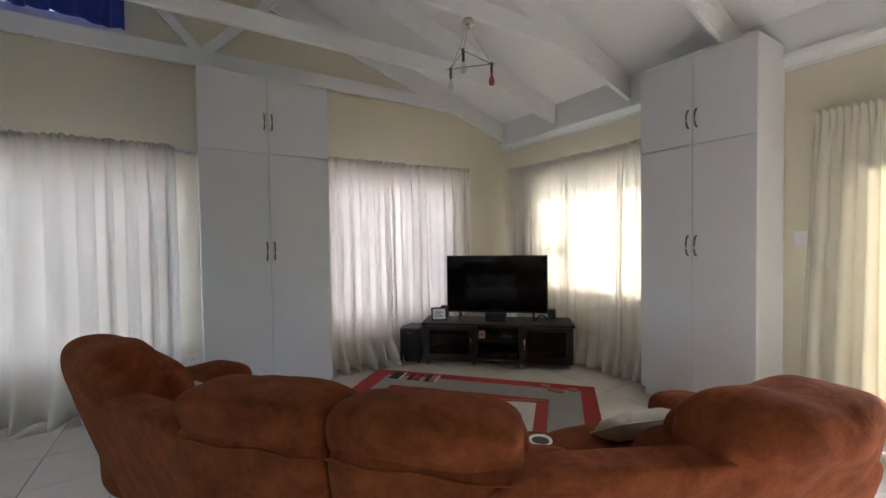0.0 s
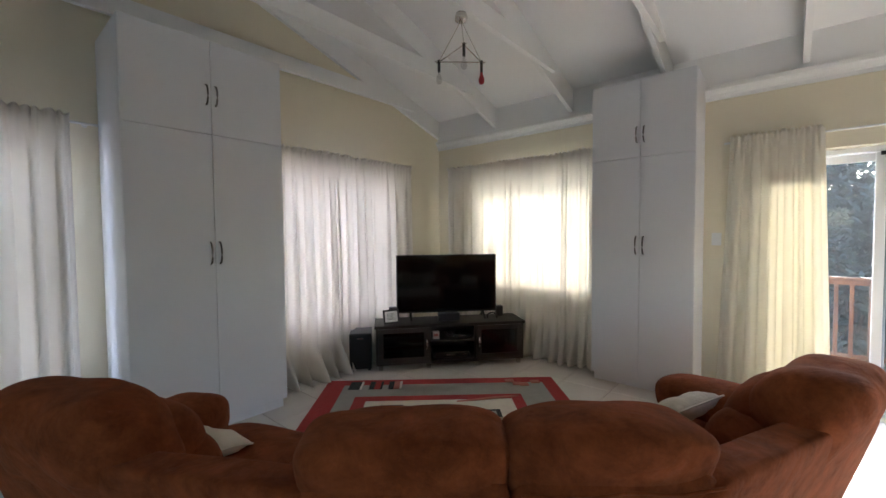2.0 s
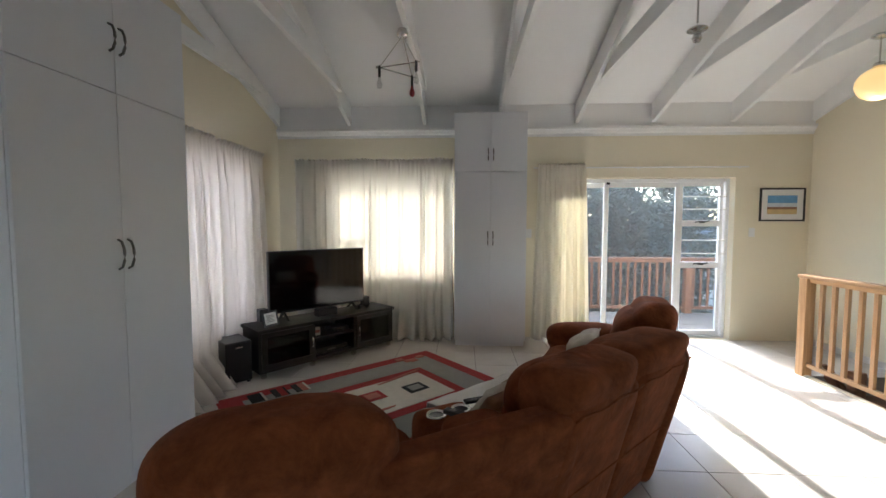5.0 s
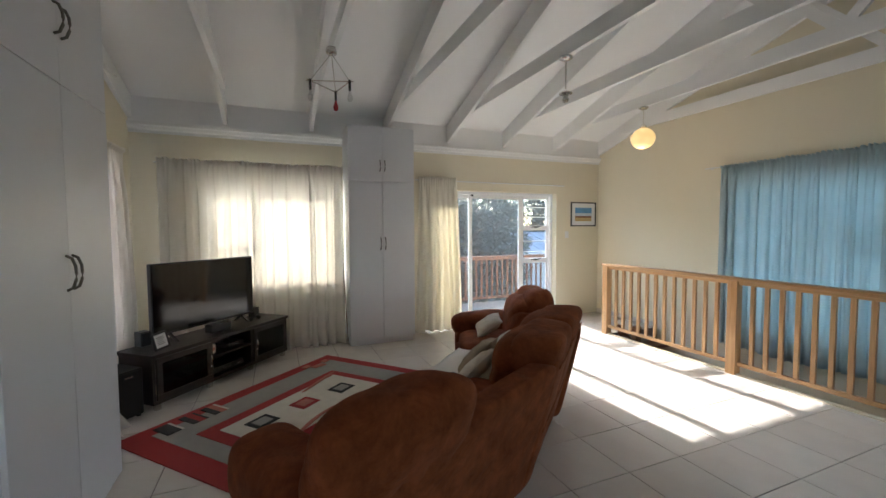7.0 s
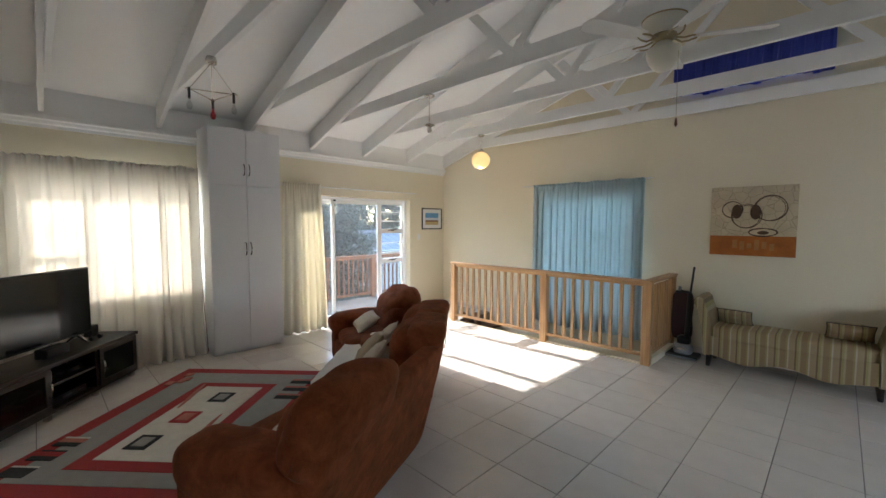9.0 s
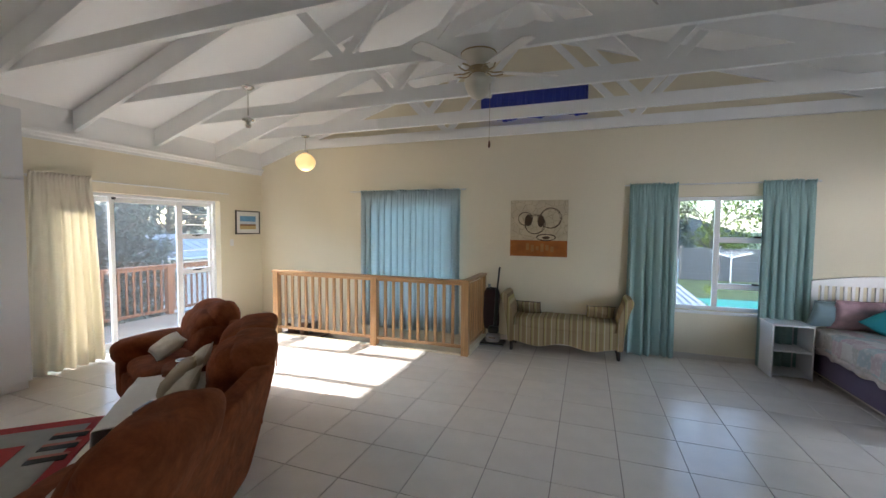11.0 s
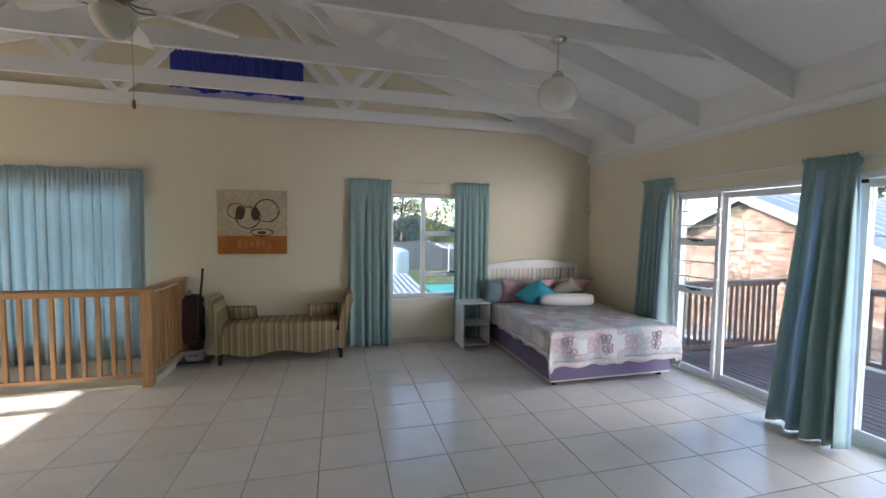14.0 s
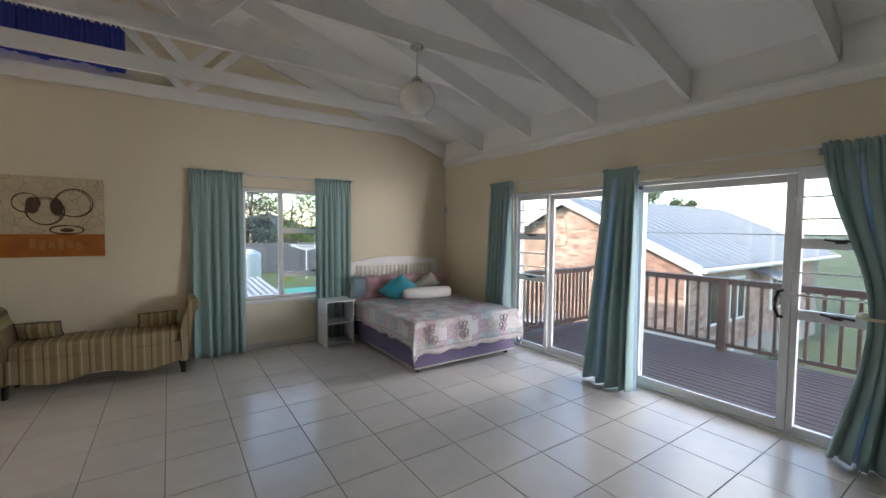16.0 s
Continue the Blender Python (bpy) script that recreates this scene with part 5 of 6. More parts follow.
pillow(pose(-1.78, -1.06, 0.575, 62, 0, 6), 0.36, 0.19, 0.11, TAN, "small striped cushion on the settee", 22, "settee cushions", WENGE)

# ---- upright vacuum cleaner ----
MAROON = material("dark_maroon_bag", (0.035, 0.008, 0.014), 0.6, spread=0.2, bump=0.2, bump_scale=50)
GREYPL = material("grey_plastic", (0.22, 0.22, 0.23), 0.35)
va = thing("vacuum_cleaner", pose(-0.34, -0.98, 0), "dark upright vacuum cleaner with maroon bag beside the settee", "vacuum cleaner")
part("head", box(-0.17, 0.17, -0.10, 0.14, 0.012, 0.055, 0.012), BLACKPLASTIC, va)
part("motor", puff(0.20, 0.17, 0.13, 4, 9, (0.0, 0.03, 0.115)), material("silver_grey_motor_cover", (0.26, 0.26, 0.27), 0.3), va, "grey motor cover", smooth=True)
part("motor_hood", puff(0.15, 0.13, 0.12, 3.4, 8, (0.0, 0.01, 0.215)), BLACKPLASTIC, va, smooth=True)
part("badge", box(-0.05, 0.05, 0.112, 0.118, 0.115, 0.14, 0.003), CHROME, va)
part("pedal", box(0.09, 0.15, -0.11, -0.03, 0.055, 0.075, 0.006), BLACKPLASTIC, va)
part("bumper", box(-0.17, 0.17, 0.139, 0.152, 0.018, 0.04, 0.004), GREYPL, va)
part("bag", puff(0.22, 0.15, 0.60, 6, 11, (0.055, -0.10, 0.50), 0.014), MAROON, va, "maroon dust bag", smooth=True)
part("bag_collar", box(-0.02, 0.13, -0.15, -0.05, 0.785, 0.815, 0.008), BLACKPLASTIC, va)
part("column", tube(bmesh.new(), [(-0.02, 0.02, 0.15), (-0.03, -0.02, 0.45), (-0.035, -0.05, 0.80)], 0.028, 10), BLACKPLASTIC, va, smooth=True)
part("grip", tube(bmesh.new(), [(-0.035, -0.05, 0.80), (-0.05, -0.07, 0.98), (-0.06, -0.06, 1.08), (-0.075, -0.02, 1.125)], 0.013, 8), BLACKPLASTIC, va, smooth=True)
part("crossbar", rod(bmesh.new(), (-0.04, -0.05, 0.80), (0.09, -0.07, 0.82), 0.014), BLACKPLASTIC, va)
part("hose_clip", rod(bmesh.new(), (0.085, -0.07, 0.80), (0.085, -0.07, 0.87), 0.018), GREYPL, va)
for s in (-1, 1):
    part("wheel", rod(bmesh.new(), (s * 0.13, -0.06, 0.03), (s * 0.16, -0.06, 0.03), 0.03, 14), BLACKPLASTIC, va)


# ---- lamps, fan, pictures ----
def shade_globe(x, y, top, z, r, mat, label, lit=False):
    t = thing("pendant_lamp", (x, y, top), label, "pendant lamp", "ceiling pendants")
    part("canopy", lathe(bmesh.new(), [(0.002, 0.0), (0.058, -0.001), (0.062, -0.012), (0.040, -0.028), (0.012, -0.034), (0.002, -0.036)], 20), CHROME, t, smooth=True)
    part("stem", rod(bmesh.new(), (0, 0, -0.03), (0, 0, z + (r or 0.06) + 0.02), 0.006, 10), CHROME, t)
    if mat:
        part("cap", lathe(bmesh.new(), [(0.002, 0.035), (0.03, 0.03), (0.042, 0.01), (0.042, -0.004), (0.002, -0.004)], 20, (0, 0, z + r - 0.004)), CHROME, t, smooth=True)
        bm = bmesh.new()
        bmesh.ops.create_uvsphere(bm, u_segments=32, v_segments=20, radius=r, matrix=Matrix.LocRotScale((0, 0, z), None, (1.02, 1.02, 0.93)))
        part("globe", bm, mat, t, "opal glass globe", smooth=True)
    else:
        part("bulb_holder", lathe(bmesh.new(), [(0.002, 0.03), (0.02, 0.028), (0.055, 0.012), (0.06, 0.004), (0.024, 0.0), (0.022, -0.03), (0.03, -0.045), (0.02, -0.07), (0.002, -0.072)], 20, (0, 0, z + 0.03)), CHROME, t, smooth=True)
    return t


YC = -0.045
shade_globe(2.437, -0.31 + YC, ZC0, -0.395, 0.142, LIT, "lit opal globe pendant on a nickel stem under a truss")
shade_globe(-3.56, 1.62 + YC, ZC0, -0.41, 0.142, OPAL, "unlit white globe pendant on a nickel stem under a truss")
shade_globe(1.58, 1.62 + YC, ZC0, -0.36, 0, None, "bare nickel pendant holder without its globe")
glow = new("globe_light", bpy.data.lights.new("globe_light", "POINT"))
glow.data.energy, glow.data.color, glow.data.shadow_soft_size = 0.25, (1.0, 0.72, 0.38), 0.02
glow.location = (2.437, -0.31 + YC, ZC0 - 0.60)

ch = thing("chandelier", (2.165, 3.548, ZC0), "triangular nickel wire chandelier with bare bulbs", "chandelier")
part("canopy", lathe(bmesh.new(), [(0.002, 0.0), (0.036, 0.0), (0.046, -0.03), (0.043, -0.055), (0.012, -0.062), (0.002, -0.062)], 20), CHROME, ch, smooth=True)
TR = 0.185
corners = [Vector((TR * math.cos(radians(a)), TR * math.sin(radians(a)), -0.31)) for a in (-17, 103, 223)]
for k in range(3):
    a, b = corners[k], corners[(k + 1) % 3]
    d = (b - a).normalized() * 0.03
    part("arm", rod(bmesh.new(), a - d, b + d, 0.005, 8), CHROME, ch)
    part("hanging_wire", rod(bmesh.new(), (0, 0, -0.05), a, 0.0035, 6), CHROME, ch)
    part("lamp_holder", rod(bmesh.new(), a + Vector((0, 0, 0.012)), a + Vector((0, 0, -0.075)), 0.0105, 12), BLACKMETAL, ch, "dark lamp holder")
    bulb = [(0.002, -0.075), (0.010, -0.078), (0.011, -0.095), (0.021, -0.122), (0.022, -0.142), (0.015, -0.160), (0.002, -0.166)]
    part("bulb", lathe(bmesh.new(), bulb, 16, a), REDBULB if k == 0 else BULB, ch, "red bulb" if k == 0 else "clear bulb", smooth=True)

fan = thing("ceiling_fan", (-0.75, 1.62 + YC, ZC0), "ivory ceiling fan with five pale blades and a pull chain", "ceiling fan")
part("housing", lathe(bmesh.new(), [(0.002, 0.0), (0.132, 0.0), (0.138, -0.012), (0.136, -0.045), (0.120, -0.085), (0.085, -0.105), (0.002, -0.106)], 36), FANWHITE, fan, smooth=True)
part("rim", lathe(bmesh.new(), [(0.130, -0.001), (0.142, -0.003), (0.142, -0.011), (0.130, -0.013)], 36), BRASS, fan, smooth=True)
part("band", lathe(bmesh.new(), [(0.045, -0.105), (0.078, -0.110), (0.082, -0.130), (0.055, -0.142), (0.045, -0.175)], 30), BRASS, fan, smooth=True)
part("switch_cup", lathe(bmesh.new(), [(0.002, -0.140), (0.048, -0.142), (0.052, -0.175), (0.075, -0.192), (0.002, -0.196)], 28), FANWHITE, fan, smooth=True)
part("light_bowl", lathe(bmesh.new(), [(0.002, -0.190), (0.085, -0.192), (0.108, -0.205), (0.110, -0.222), (0.102, -0.262), (0.082, -0.305), (0.048, -0.340), (0.002, -0.352)], 32), FANWHITE, fan, "ivory glass bowl", smooth=True)
for k in range(5):
    r = pose(0, 0, -0.135, 0, 0, -9 + 72 * k)
    bm = bmesh.new()
    for sy in (-1, 1):
        tube(bm, [r @ Vector(p) for p in ((0.07, sy * 0.014, 0.0), (0.115, sy * 0.036, -0.018), (0.16, sy * 0.040, -0.012), (0.205, sy * 0.022, -0.004))], 0.006, 6)
    part("blade_iron", bm, BRASS, fan, "ornate brass blade iron")
    bm = bmesh.new()
    out = [(0.18, -0.045), (0.30, -0.055), (0.58, -0.066), (0.635, -0.055), (0.655, 0.0), (0.635, 0.055), (0.58, 0.066), (0.30, 0.055), (0.18, 0.045)]
    prism(bm, out, "z", -0.004, 0.004)
    bmesh.ops.transform(bm, matrix=r @ pose(0, 0, 0, 11, 0, 0), verts=bm.verts)
    part("blade", bm, BLADE, fan)
part("pull_chain", rod(bmesh.new(), (-0.10, 0.03, -0.19), (-0.10, 0.03, -0.69), 0.0014, 5), BRASS, fan)
part("chain_weight", lathe(bmesh.new(), [(0.002, 0.03), (0.007, 0.02), (0.010, -0.015), (0.002, -0.03)], 10, (-0.10, 0.03, -0.715)), STAIRWOOD, fan)

# canvas with rings over a rust band
CANVAS = material("crackled_cream_paint", (0.56, 0.48, 0.34), 0.8, spread=0.25, scale=7, bump=0.6, bump_scale=25)
n_, l_ = CANVAS.node_tree.nodes, CANVAS.node_tree.links
vor = n_.new("ShaderNodeTexVoronoi")
vor.feature, vor.inputs["Scale"].default_value = "DISTANCE_TO_EDGE", 9
l_.new(n_["Texture Coordinate"].outputs["Object"], vor.inputs["Vector"])
cr_ = n_.new("ShaderNodeValToRGB")
cr_.color_ramp.elements[0].position, cr_.color_ramp.elements[1].position = 0.0, 0.035
cr_.color_ramp.elements[0].color, cr_.color_ramp.elements[1].color = (0.40, 0.32, 0.21, 1), (0.60, 0.51, 0.35, 1)
l_.new(vor.outputs["Distance"], cr_.inputs["Fac"])
l_.new(cr_.outputs["Color"], [q for q in n_ if q.type == "VECT_MATH"][0].inputs[0])
RUST = material("rust_orange_paint", (0.42, 0.13, 0.02), 0.7, spread=0.5, scale=9, bump=0.5, bump_scale=30)
UMBER = material("dark_umber_paint", (0.095, 0.055, 0.03), 0.7, spread=0.6, scale=20, bump=0.5, bump_scale=60)
pa = thing("painting", (-0.915, YS + 0.003, 1.69), "abstract canvas with dark rings above a rust band", "painting")
part("canvas", box(-0.408, 0.408, 0.0, 0.030, -0.41, 0.41, 0.003), CANVAS, pa)
part("rust_band", box(-0.407, 0.407, 0.028, 0.032, -0.408, -0.175), RUST, pa)


def ring(cx, cz, rx, rz, w, turn=0.0):
    bm = bmesh.new()
    n = 40
    a, b = [], []
    for k in range(n):
        th = 2 * math.pi * k / n
        ww = w * (0.6 + 0.6 * abs(math.sin(th * 1.5 + turn)))
        for ls, e in ((a, ww), (b, -ww)):
            ls.append(bm.verts.new((cx + (rx + e) * math.cos(th), 0.0345, cz + (rz + e) * math.sin(th))))
    for k in range(n):
        bm.faces.new((a[k], a[(k + 1) % n], b[(k + 1) % n], b[k]))
    r = bmesh.ops.extrude_face_region(bm, geom=list(bm.faces))
    bmesh.ops.translate(bm, vec=(0, -0.004, 0), verts=[v for v in r["geom"] if isinstance(v, bmesh.types.BMVert)])
    bmesh.ops.recalc_face_normals(bm, faces=bm.faces)
    part("painted_ring", bm, UMBER, pa)


ring(0.19, 0.14, 0.10, 0.095, 0.006)
ring(0.05, 0.06, 0.145, 0.14, 0.005, 1)
ring(-0.17, 0.15, 0.15, 0.145, 0.006, 2)
ring(-0.165, 0.145, 0.138, 0.136, 0.003, 0.7)
ring(0.055, 0.055, 0.132, 0.130, 0.003, 2.2)
ring(-0.11, -0.13, 0.13, 0.045, 0.008, 0.5)
for cx, cz, rx, rz in ((0.145, 0.115, 0.05, 0.085), (-0.035, 0.105, 0.05, 0.085), (-0.11, -0.135, 0.055, 0.022)):
    bm = bmesh.new()
    prism(bm, [(cx + rx * math.cos(2 * math.pi * k / 20), cz + rz * math.sin(2 * math.pi * k / 20)) for k in range(20)], "y", 0.029, 0.0355)
    part("painted_patch", bm, UMBER, pa)
BEADS = material("ochre_paint", (0.42, 0.20, 0.06), 0.7, spread=0.4)
for k in range(6):
    bm = box(-0.22 + 0.07 * k, -0.175 + 0.07 * k, 0.030, 0.034, -0.34 + 0.02 * (k % 2), -0.26 + 0.02 * (k % 3))
    part("painted_patch", bm, BEADS, pa)

# small framed landscape on the east wall
pi = thing("framed_picture", (XE - 0.003, -0.972, 1.752), "small black framed landscape print with blue sky", "picture")
PWd, PHt = 0.275, 0.21
for y0, y1, z0, z1 in ((-PWd, PWd, PHt - 0.02, PHt), (-PWd, PWd, -PHt, -PHt + 0.02), (-PWd, -PWd + 0.02, -PHt + 0.02, PHt - 0.02), (PWd - 0.02, PWd, -PHt + 0.02, PHt - 0.02)):
    part("frame_bar", box(-0.02, 0.0, y0, y1, z0, z1, 0.002, 1), BLACKPLASTIC, pi)
part("mount", box(-0.008, -0.002, -PWd + 0.02, PWd - 0.02, -PHt + 0.02, PHt - 0.02), WHITE, pi, "white mount")
SKYP, CLOUDP, SANDP, LANDP = (material(n, c, 0.6, spread=0.25, scale=18) for n, c in (("print_sky_blue", (0.13, 0.32, 0.58)), ("print_cloud_white", (0.6, 0.66, 0.72)), ("print_sand", (0.55, 0.40, 0.18)), ("print_earth", (0.25, 0.13, 0.06))))
for z0, z1, m in ((0.02, 0.115, SKYP), (-0.03, 0.02, CLOUDP), (-0.06, -0.03, LANDP), (-0.12, -0.06, SANDP)):
    part("print_band", box(-0.011, -0.007, -0.18, 0.18, z0, z1), m, pi)


def plate(m, w, h, label, name, category, rocker=True):
    t = thing(name, m, label, category)
    part("cover_plate", box(-w / 2, w / 2, 0.0, 0.008, -h / 2, h / 2, 0.003), WHITE, t)
    if rocker:
        part("rocker", box(-0.010, 0.010, 0.008, 0.013, -0.016, 0.016, 0.002), WHITE, t)
    else:
        for x, z in ((-0.012, 0), (0.012, 0), (0, 0.014)):
            part("socket_hole", box(x - 0.004, x + 0.004, 0.008, 0.0095, z - 0.004, z + 0.004), BLACKPLASTIC, t)
    return t


plate(pose(XE - 0.001, -0.62, 1.40, 0, 0, 90), 0.075, 0.115, "white light switch under the small picture", "light_switch", "switch")
plate(pose(XE - 0.001, 2.20, 1.38, 0, 0, 90), 0.075, 0.115, "white light switch beside the wardrobe", "light_switch", "switch")
plate(pose(0.345, YN - 0.001, 0.30, 0, 0, 180), 0.11, 0.075, "white socket low on the wall", "wall_socket", "socket", False)
al = thing("motion_detector", (XW + 0.045, YS + 0.045, 1.93), "small white alarm sensor in the room corner", "alarm sensor")
part("housing", puff(0.07, 0.06, 0.11, 4, 5, (0, 0, 0)), WHITE, al, smooth=True)
part("lens", box(-0.012, 0.03, 0.02, 0.034, -0.03, 0.0, 0.004), FANWHITE, al)
# skirting strip round the room
for nm, b in (("baseboard", (XW + 0.001, HOLE[0] - 0.11, YS + 0.001, YS + 0.012)), ("baseboard", (HOLE[1] + 0.01, XE - 0.001, YS + 0.001, YS + 0.012))):
    tagged(part(nm, box(b[0], b[1], b[2], b[3], 0.0, 0.07, 0.003), TILE), "tiled skirting at the wall foot", "skirting", kind="structure")


# ---- outside ----
GRASS = material("lawn", (0.062, 0.088, 0.028), 0.95, spread=0.5, scale=1.2, bump=0.6, bump_scale=14)
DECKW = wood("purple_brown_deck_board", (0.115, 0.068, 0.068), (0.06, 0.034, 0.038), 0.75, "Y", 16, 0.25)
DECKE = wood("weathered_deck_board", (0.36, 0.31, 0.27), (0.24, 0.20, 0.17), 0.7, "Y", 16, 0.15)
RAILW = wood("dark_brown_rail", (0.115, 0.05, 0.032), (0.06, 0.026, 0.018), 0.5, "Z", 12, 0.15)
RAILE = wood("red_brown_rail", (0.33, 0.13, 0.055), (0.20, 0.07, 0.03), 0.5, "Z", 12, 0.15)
BRICKM = material("orange_red_brick", (0.27, 0.145, 0.10), 0.85, spread=0.25, scale=9, bump=0.4, bump_scale=40, random_tone=0.35)
MORTAR = material("pale_mortar", (0.30, 0.27, 0.23), 0.95, spread=0.1)
METALROOF = material("pale_grey_roof_sheet", (0.20, 0.22, 0.24), 0.6, 0.0, spread=0.08, scale=2)
PLASTERW = material("white_plaster_outside", (0.72, 0.71, 0.68), 0.8, spread=0.08, scale=2, bump=0.2)
CONCRETE = material("grey_concrete_panel", (0.19, 0.17, 0.155), 0.9, spread=0.25, scale=1.5, bump=0.4, bump_scale=20)
BARK = material("grey_bark", (0.17, 0.14, 0.11), 0.95, spread=0.3, scale=12, bump=0.8, bump_scale=20)
POOL = material("turquoise_pool_cover", (0.03, 0.30, 0.24), 0.3, spread=0.15, scale=3)


def leafy(name, color, spread=0.45):
    m = material(name, color, 0.6, spread=spread, scale=2.5)
    n, l = m.node_tree.nodes, m.node_tree.links
    g = n.new("ShaderNodeNewGeometry")
    r = n.new("ShaderNodeMapRange")
    r.inputs["To Min"].default_value, r.inputs["To Max"].default_value = 0.6, 1.45
    l.new(g.outputs["Random Per Island"], r.inputs["Value"])
    v = n.new("ShaderNodeVectorMath")
    v.operation = "SCALE"
    l.new([q for q in n if q.type == "VECT_MATH"][0].outputs["Vector"], v.inputs[0])
    l.new(r.outputs["Result"], v.inputs["Scale"])
    l.new(v.outputs["Vector"], n["Principled BSDF"].inputs["Base Color"])
    t = n.new("ShaderNodeBsdfTranslucent")
    l.new(v.outputs["Vector"], t.inputs["Color"])
    mix = n.new("ShaderNodeMixShader")
    mix.inputs["Fac"].default_value = 0.3
    l.new(n["Principled BSDF"].outputs["BSDF"], mix.inputs[1])
    l.new(t.outputs["BSDF"], mix.inputs[2])
    l.new(mix.outputs["Shader"], n["Material Output"].inputs["Surface"])
    return m


LEAFD, LEAFM, LEAFY = leafy("dark_olive_leaf", (0.105, 0.135, 0.115), 0.25), leafy("mid_green_leaf", (0.07, 0.115, 0.035)), leafy("yellow_green_leaf", (0.22, 0.27, 0.04))


def terrain(x, y):
    k = min(1, max(0, (-y - 4) / 17))
    return -2.6 + 1.5 * k * k * (3 - 2 * k) if y < 0 else -2.6


# ground: one sheet to the horizon, finer near the house
steps = [-900, -300, -120, -60, -40, -30, -24, -20, -16, -12, -8, -4, 0, 6, 12, 20, 40, 90, 300, 900]
verts = [(x, y, terrain(x, y) + (0.04 * noise.noise(Vector((x, y, 0))) if abs(x) < 50 else 0)) for x in steps for y in steps]
nn = len(steps)
faces = [(i * nn + j, (i + 1) * nn + j, (i + 1) * nn + j + 1, i * nn + j + 1) for i in range(nn - 1) for j in range(nn - 1)]
me = bpy.data.meshes.new("ground")
me.from_pydata(verts, [], faces)
me.materials.append(GRASS)
tagged(new("ground", me), "green garden lawn spreading round the house", "ground", kind="structure")


def leaves_mesh(name, centres, per, size, reach, mat, rnd, flat=0.7):
    vs, fs = [], []
    for c, r in centres:
        for _ in range(per):
            d = Vector((rnd.gauss(0, 1), rnd.gauss(0, 1), rnd.gauss(0, 1) * flat))
            p = Vector(c) + d.normalized() * r * reach * rnd.random() ** 0.45
            q = Euler((rnd.uniform(-1, 1), rnd.uniform(-1, 1), rnd.uniform(0, 6.3))).to_matrix()
            s = size * rnd.uniform(0.6, 1.3)
            k = len(vs)
            for a, b, h in ((-0.5, 0, 0), (0, -0.22, 0.06), (0.55, 0, 0), (0, 0.22, 0.06)):
                vs.append(tuple(p + q @ Vector((a * s, b * s, h * s))))
            fs.append((k, k + 1, k + 2, k + 3))
    me = bpy.data.meshes.new(name)
    me.from_pydata(vs, [], fs)
    me.materials.append(mat)
    return me


def tree(x, y, height, spread, clumps, per, leaf, mat, label, seed, low=0.35, name="tree", bare=False):
    rnd = random.Random(seed)
    z0 = terrain(x, y)
    t = thing(name, (x, y, z0), label, "tree" if name == "tree" else "shrub", "garden " + name + "s")
    bm = bmesh.new()
    girth = 0.012 if bare else 0.03
    top = height * 0.75
    spine = [Vector((0.1 * height * rnd.uniform(-0.3, 0.3) * k / 4, 0.1 * height * rnd.uniform(-0.3, 0.3) * k / 4, top * k / 4 - (0.15 if k == 0 else 0))) for k in range(5)]
    for k in range(4):
        rod(bm, spine[k], spine[k + 1], girth * height * (1 - 0.2 * k), 9, girth * height * (1 - 0.2 * (k + 1)))
    centres = []
    for c in range(clumps):
        a = rnd.uniform(0, 6.283)
        u = rnd.random() ** 0.5
        h = low + (1 - low) * rnd.random()
        wide = spread * (1 - abs(h - 0.62) * 1.1)
        p = Vector((math.cos(a) * u * wide, math.sin(a) * u * wide, height * h))
        centres.append((p, spread * rnd.uniform(0.20, 0.34)))
        if c % 2 == 0:
            s = spine[min(4, max(1, int(4 * h * 0.9)))]
            mid = (s + p) / 2 + Vector((0, 0, 0.06 * height))
            tube(bm, [s, mid, p], 0.2 * girth * height, 5)
    if bare:
        for c in range(clumps * 5):
            p, r = rnd.choice(centres)
            e = p + Vector((rnd.uniform(-1, 1), rnd.uniform(-1, 1), rnd.uniform(-0.2, 1))) * r * 2
            tube(bm, [p, (p + e) / 2 + Vector((rnd.uniform(-0.1, 0.1), rnd.uniform(-0.1, 0.1), 0.05)), e], 0.0015 * height, 4)
    part("trunk", bm, BARK, t, smooth=True)
    if per:
        ob = new("crown", leaves_mesh("crown", centres, per, leaf, 1.0, mat, rnd))
        ob.parent = t
    return t


# dense trees on the sunrise side, their tops just under the sun's rays
for k, (x, y, h, s) in enumerate(((10.4, 3.6, 5.4, 1.9), (10.2, 1.7, 5.5, 1.9), (10.5, -0.1, 5.3, 1.9), (10.1, -1.9, 5.3, 1.8), (10.6, -2.7, 5.0, 1.4), (9.9, 0.8, 4.6, 1.6), (9.8, -1.0, 4.4, 1.6), (9.9, 2.8, 4.6, 1.6))):
    tree(x, y, h, s, 46, 170, 0.15, LEAFD, "dense dark olive tree behind the deck", 50 + k, 0.12)
for k in range(7):
    tree(11.4 + 0.5 * (k % 2), 6.0 - 1.35 * k, 5.6, 1.7, 40, 130, 0.26, LEAFD, "dense dark olive tree behind the deck", 150 + k, 0.08)
for k, (x, y, h, s) in enumerate(((21, -9.0, 8.0, 2.6), (22, -12.5, 8.5, 2.8), (21, -15.5, 7.5, 2.6), (20.5, -6.0, 7.5, 2.4))):
    tree(x, y, h, s, 36, 150, 0.32, LEAFD, "tall olive tree behind the pale blue roof", 170 + k, 0.10)
ROOFBLUE = material("pale_blue_roof_sheet", (0.40, 0.43, 0.46), 0.5, spread=0.06, scale=2)
